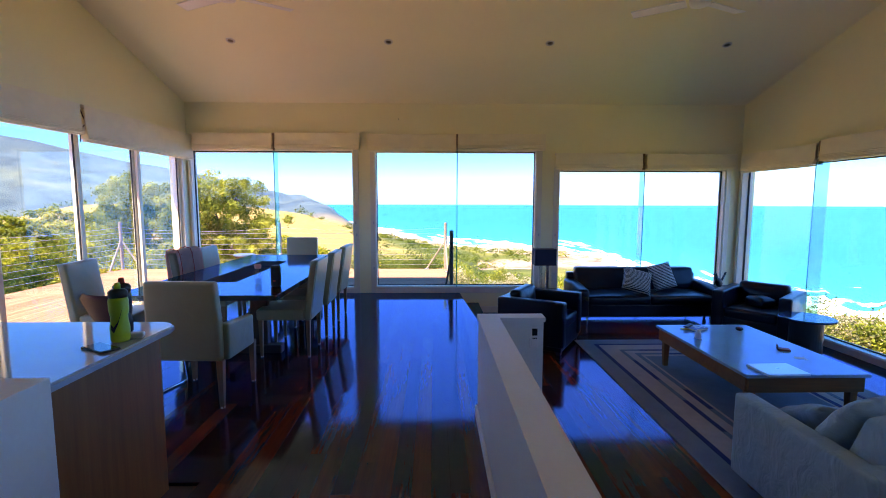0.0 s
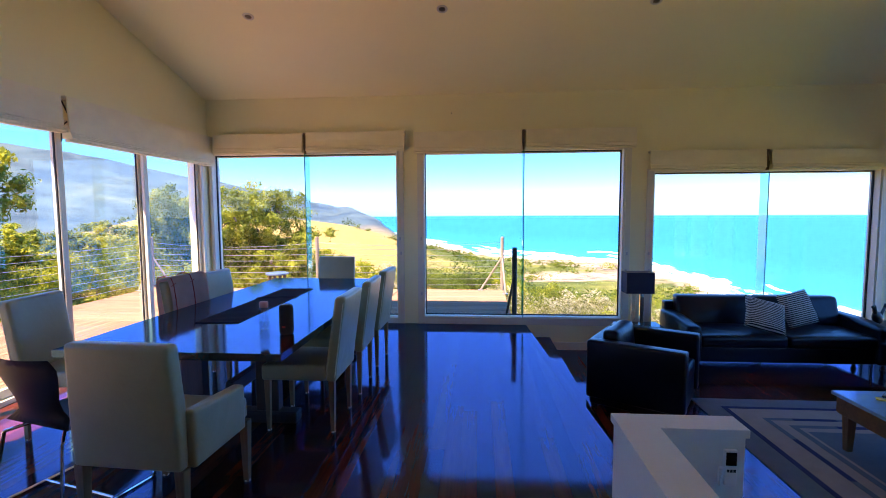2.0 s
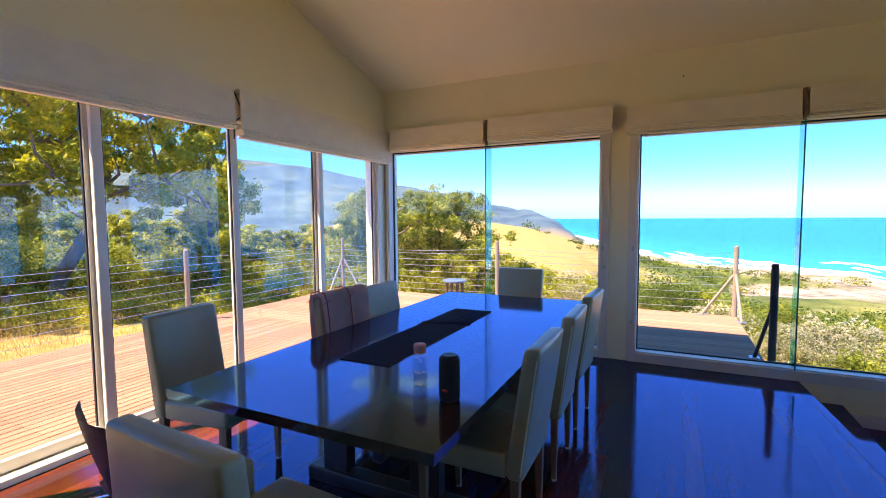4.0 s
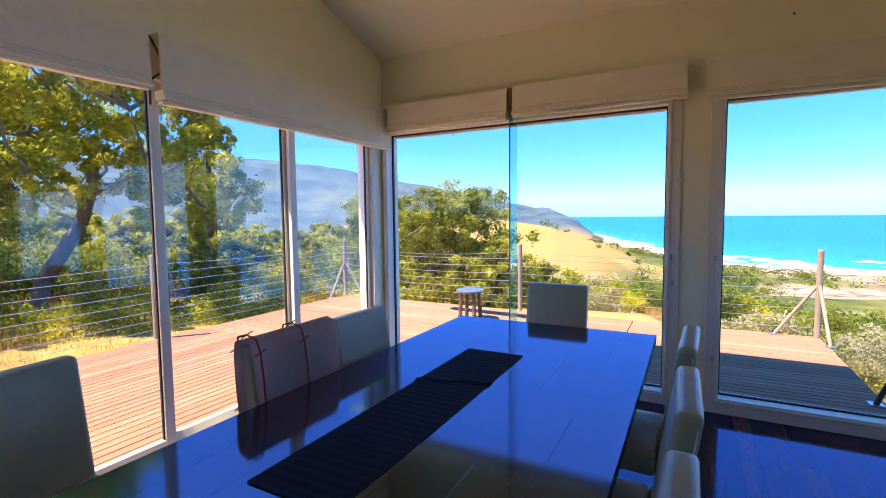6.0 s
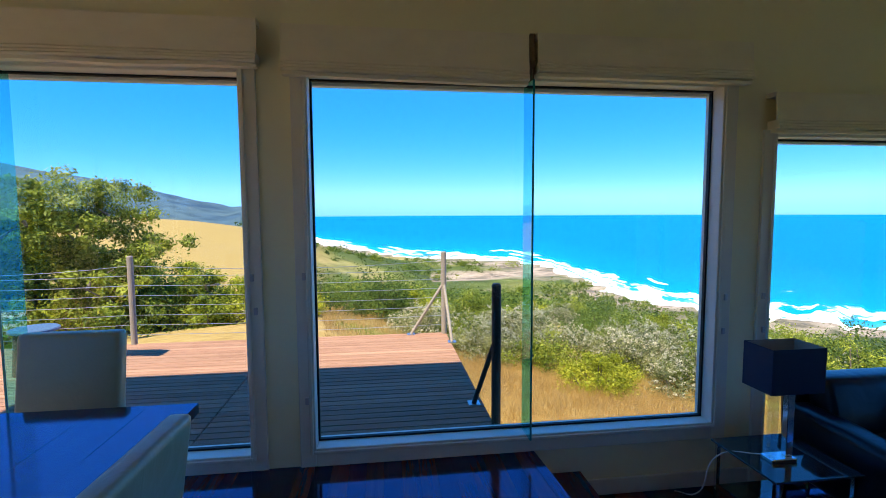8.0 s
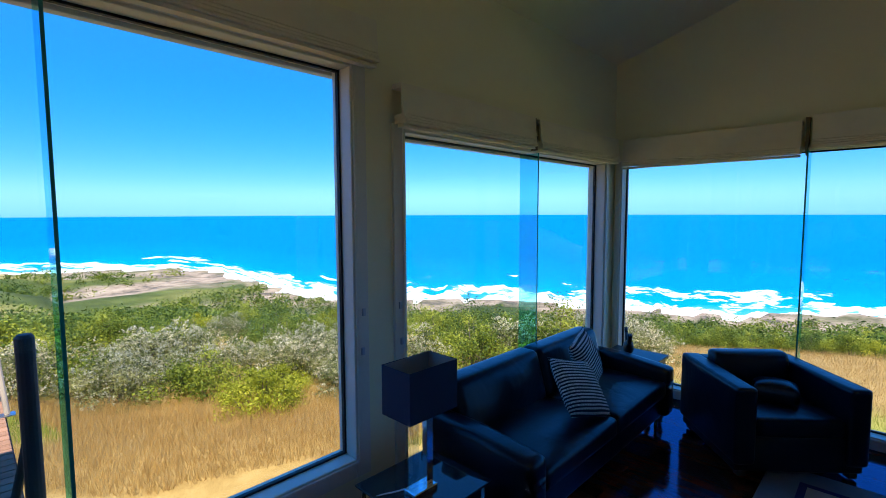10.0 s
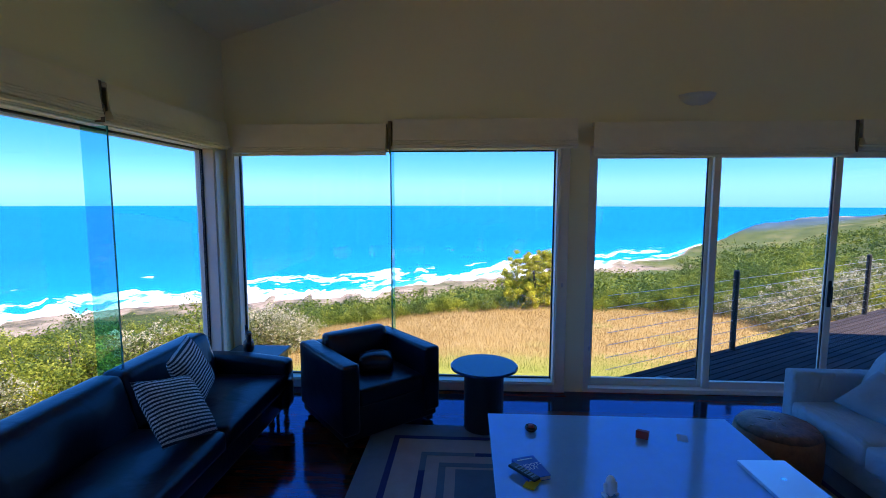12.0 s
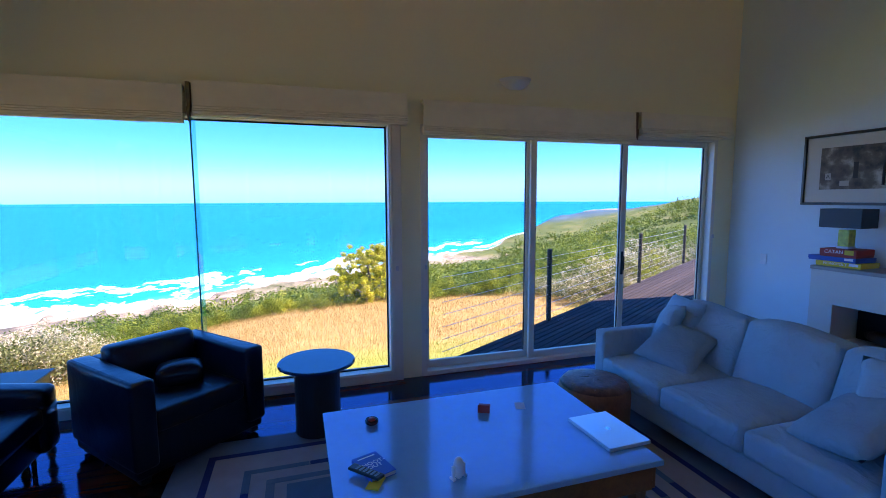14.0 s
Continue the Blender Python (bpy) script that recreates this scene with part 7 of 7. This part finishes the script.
for i in range(7200):
    az = rs.uniform(-7, 146)
    rc = coast_r(az)
    r = 40 * (min(rc * 0.9, 330) / 40) ** (rs.random() ** 0.75)
    x, y, z = spot(az, r)
    bare = noise.noise(Vector((x * 0.017, y * 0.017, 7)))
    if r > 85 and bare < (-0.12 if az > 100 else 0.02) or az < 2 and r > 60 and bare < 0.2:
        continue
    size = rs.uniform(0.7, 2.1) * (0.7 + r / 170)
    c = far_d if noise.noise(Vector((x * 0.05, y * 0.05, 3))) > rs.uniform(-0.3, 0.3) else far_l
    c.clump(Vector((x, y, z + size * 0.35)), size, 48, 0.12 + r * 0.0019, 0.75)
structure(new("far_woods", far_d.mesh("far_woods", M_LEAF_D)), "dark green scrub covering the far slope", "woods")["kind"] = "stuff"
structure(new("far_scrub", far_l.mesh("far_scrub", M_LEAF)), "olive scrub covering the far slope", "scrub")["kind"] = "stuff"
# scattered clumps on the dry spur and the headland
sp1 = Cloud(93)
for i in range(500):
    az = rs.choice((rs.uniform(-45, -8), rs.uniform(118, 150)))
    r = rs.uniform(60, 300)
    x, y, z = spot(az, r)
    if az < 0 and noise.noise(Vector((x * 0.02, y * 0.02, 2))) < 0.22:
        continue
    sz = rs.uniform(0.8, 2.0) * (0.7 + r / 200)
    sp1.clump(Vector((x, y, z + sz * 0.3)), sz, 30, 0.2 + r * 0.002, 0.7)
structure(new("hillside_bushes", sp1.mesh("hillside_bushes", M_LEAF_D)), "dark bushes dotted over the far hillsides", "bushes")["kind"] = "stuff"

# grass
gr, gg = Cloud(95), Cloud(96)
for i in range(230000):
    az = rs.uniform(-8, 132) if i % 5 else rs.uniform(-110, -30)
    r = rs.uniform(8.5, 31) if az > 55 or az < 0 else rs.uniform(8.5, 14)
    x, y, z = spot(az, r)
    if DX0 - 0.2 < x < DX1 + 0.2 and y < DY1 + 0.2:
        continue
    if x < XE + 0.6 and x > XW and y < YN + 0.6:
        continue
    if x < 12.6 and y < 4.3 - (x - 5.9) * 1.6 + 0.6 and y < 4.3 and x > 5:
        continue
    lush = noise.noise(Vector((x * 0.16, y * 0.16, 1))) + (0.5 if az > 100 else 0) + (0.35 if az < -30 else -0.12) - 0.03 * (r - 14) * (az > 0) + (0.6 if az > 80 and r < 13.5 else 0)
    c = gg if lush > 0.28 else gr
    c.tone = 0.5 + 0.5 * noise.noise(Vector((x * 0.35, y * 0.35, 4))) + 0.35 * noise.noise(Vector((x * 1.7, y * 1.7, 6)))
    tall = 1.9 if az < -45 and r < 13 and noise.noise(Vector((x * 0.5, y * 0.5, 8))) > 0.0 else 1.0
    c.blade(Vector((x, y, z)), rs.uniform(0.10, 0.30) * (0.7 if c is gg else 1) * tall, rs.uniform(0.0012, 0.0028) * (1 + r / 16), 0.08 * tall)
structure(new("meadow_grass", gr.mesh("meadow_grass", M_STRAW)), "tall dry golden grass of the meadow", "grass")["kind"] = "stuff"
structure(new("green_grass", gg.mesh("green_grass", M_GREENGRASS)), "fresh green grass tufts", "grass")["kind"] = "stuff"

# ---- floor boards and deck boards ----
plank_meshes = {}


def plank(parent, name, x, y0, y1, w, z, mat, h=0.02):
    n = round(y1 - y0, 2)
    key = (n, w, mat.name, h)
    if key not in plank_meshes:
        plank_meshes[key] = mesh_of(name, box(-w / 2, w / 2, -n / 2, n / 2, -h, 0, 0.0004, 1), mat)
    ob = new(name, plank_meshes[key])
    ob.parent = parent
    ob.matrix_basis = pose(x, (y0 + y1) / 2, z)
    return ob


rb = random.Random(12)
PW = 0.105


def lay(parent, x0, x1, span, z):
    x = x0
    while x < x1 - 0.02:
        w = min(PW, x1 - x)
        a, b = span(x, x + w)
        y = a
        first = True
        while y < b - 0.01:
            n = round(rb.choice((1.6, 2.0, 2.4, 2.8, 3.2)) * (rb.uniform(0.3, 1) if first else 1), 1)
            first = False
            e = b if b - (y + n) < 0.5 else y + n
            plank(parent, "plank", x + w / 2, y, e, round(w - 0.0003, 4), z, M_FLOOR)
            y = e
        x += w


lay(FLOOR_UP, XW + 0.001, 0.60, lambda a, b: (0.0 if a > -1 else 2.72, YN - 0.002), 0.0)
lay(FLOOR_LOW, 1.08, XE - 0.001, lambda a, b: (0.67, YN - 0.002), LOW)
# boards cut along the slanted edge of the upper floor
for i in range(4):
    a, b = 0.60 + i * 0.105, 0.60 + (i + 1) * 0.105
    top = [y for y in (3.53 + 0.01 * k for k in range(453)) if ex(y) - 0.062 > b]
    y1 = max(top) if top else 3.53
    if y1 > 3.6:
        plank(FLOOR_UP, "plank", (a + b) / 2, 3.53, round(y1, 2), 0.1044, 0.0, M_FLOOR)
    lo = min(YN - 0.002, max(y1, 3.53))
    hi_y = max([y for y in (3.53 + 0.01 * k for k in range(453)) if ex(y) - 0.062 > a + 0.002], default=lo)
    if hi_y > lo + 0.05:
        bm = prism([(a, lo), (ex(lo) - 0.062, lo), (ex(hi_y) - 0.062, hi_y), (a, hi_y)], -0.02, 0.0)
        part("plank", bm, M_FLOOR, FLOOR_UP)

BW, GAP = 0.084, 0.012


def deck_board(parent, x, y, length, turn, z, mat):
    n = round(length, 1)
    key = (n, "deck", mat.name)
    if key not in plank_meshes:
        plank_meshes[key] = mesh_of("board", box(-n / 2, n / 2, -BW / 2, BW / 2, -0.03, 0, 0.003, 1), mat)
    ob = new("board", plank_meshes[key])
    ob.parent = parent
    ob.matrix_basis = pose(x, y, z, 0, 0, turn)


y = YN + T + 0.06
while y < DY1 - 0.03:
    deck_board(DECK, (DX0 - 1.6) / 2, y, -1.6 - DX0 - 0.005, 0, DK, M_DECK)
    deck_board(DECK, (-1.6 + DX1) / 2, y, DX1 + 1.6 - 0.005, 0, DK, M_DECK)
    y += BW + GAP
x = DX0 + 0.045
while x < XW - T - 0.03:
    for a, b in ((-3.9, 0.6), (0.6, 4.6), (4.6, YN + T + 0.01)):
        deck_board(DECK, x, (a + b) / 2, b - a - 0.005, 90, DK, M_DECK)
    x += BW + GAP
# side deck: boards run along its slanted edge
d = Vector((12.4 - 5.9, -6.2 - 4.2)).normalized()
nrm = Vector((d.y, -d.x))
ang = math.degrees(math.atan2(d.y, d.x))
if nrm.x > 0:
    nrm = -nrm
k = 0
while True:
    p = Vector((5.9, 4.2)) + nrm * (0.05 + k * (BW + GAP))
    s0 = max(0.0, (XE + T + 0.06 - p.x) / d.x)
    s1 = (-6.2 - p.y) / d.y
    if s1 - s0 < 0.5 or k > 90:
        break
    mid = p + d * ((s0 + s1) / 2)
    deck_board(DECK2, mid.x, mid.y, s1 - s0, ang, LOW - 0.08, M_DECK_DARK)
    k += 1
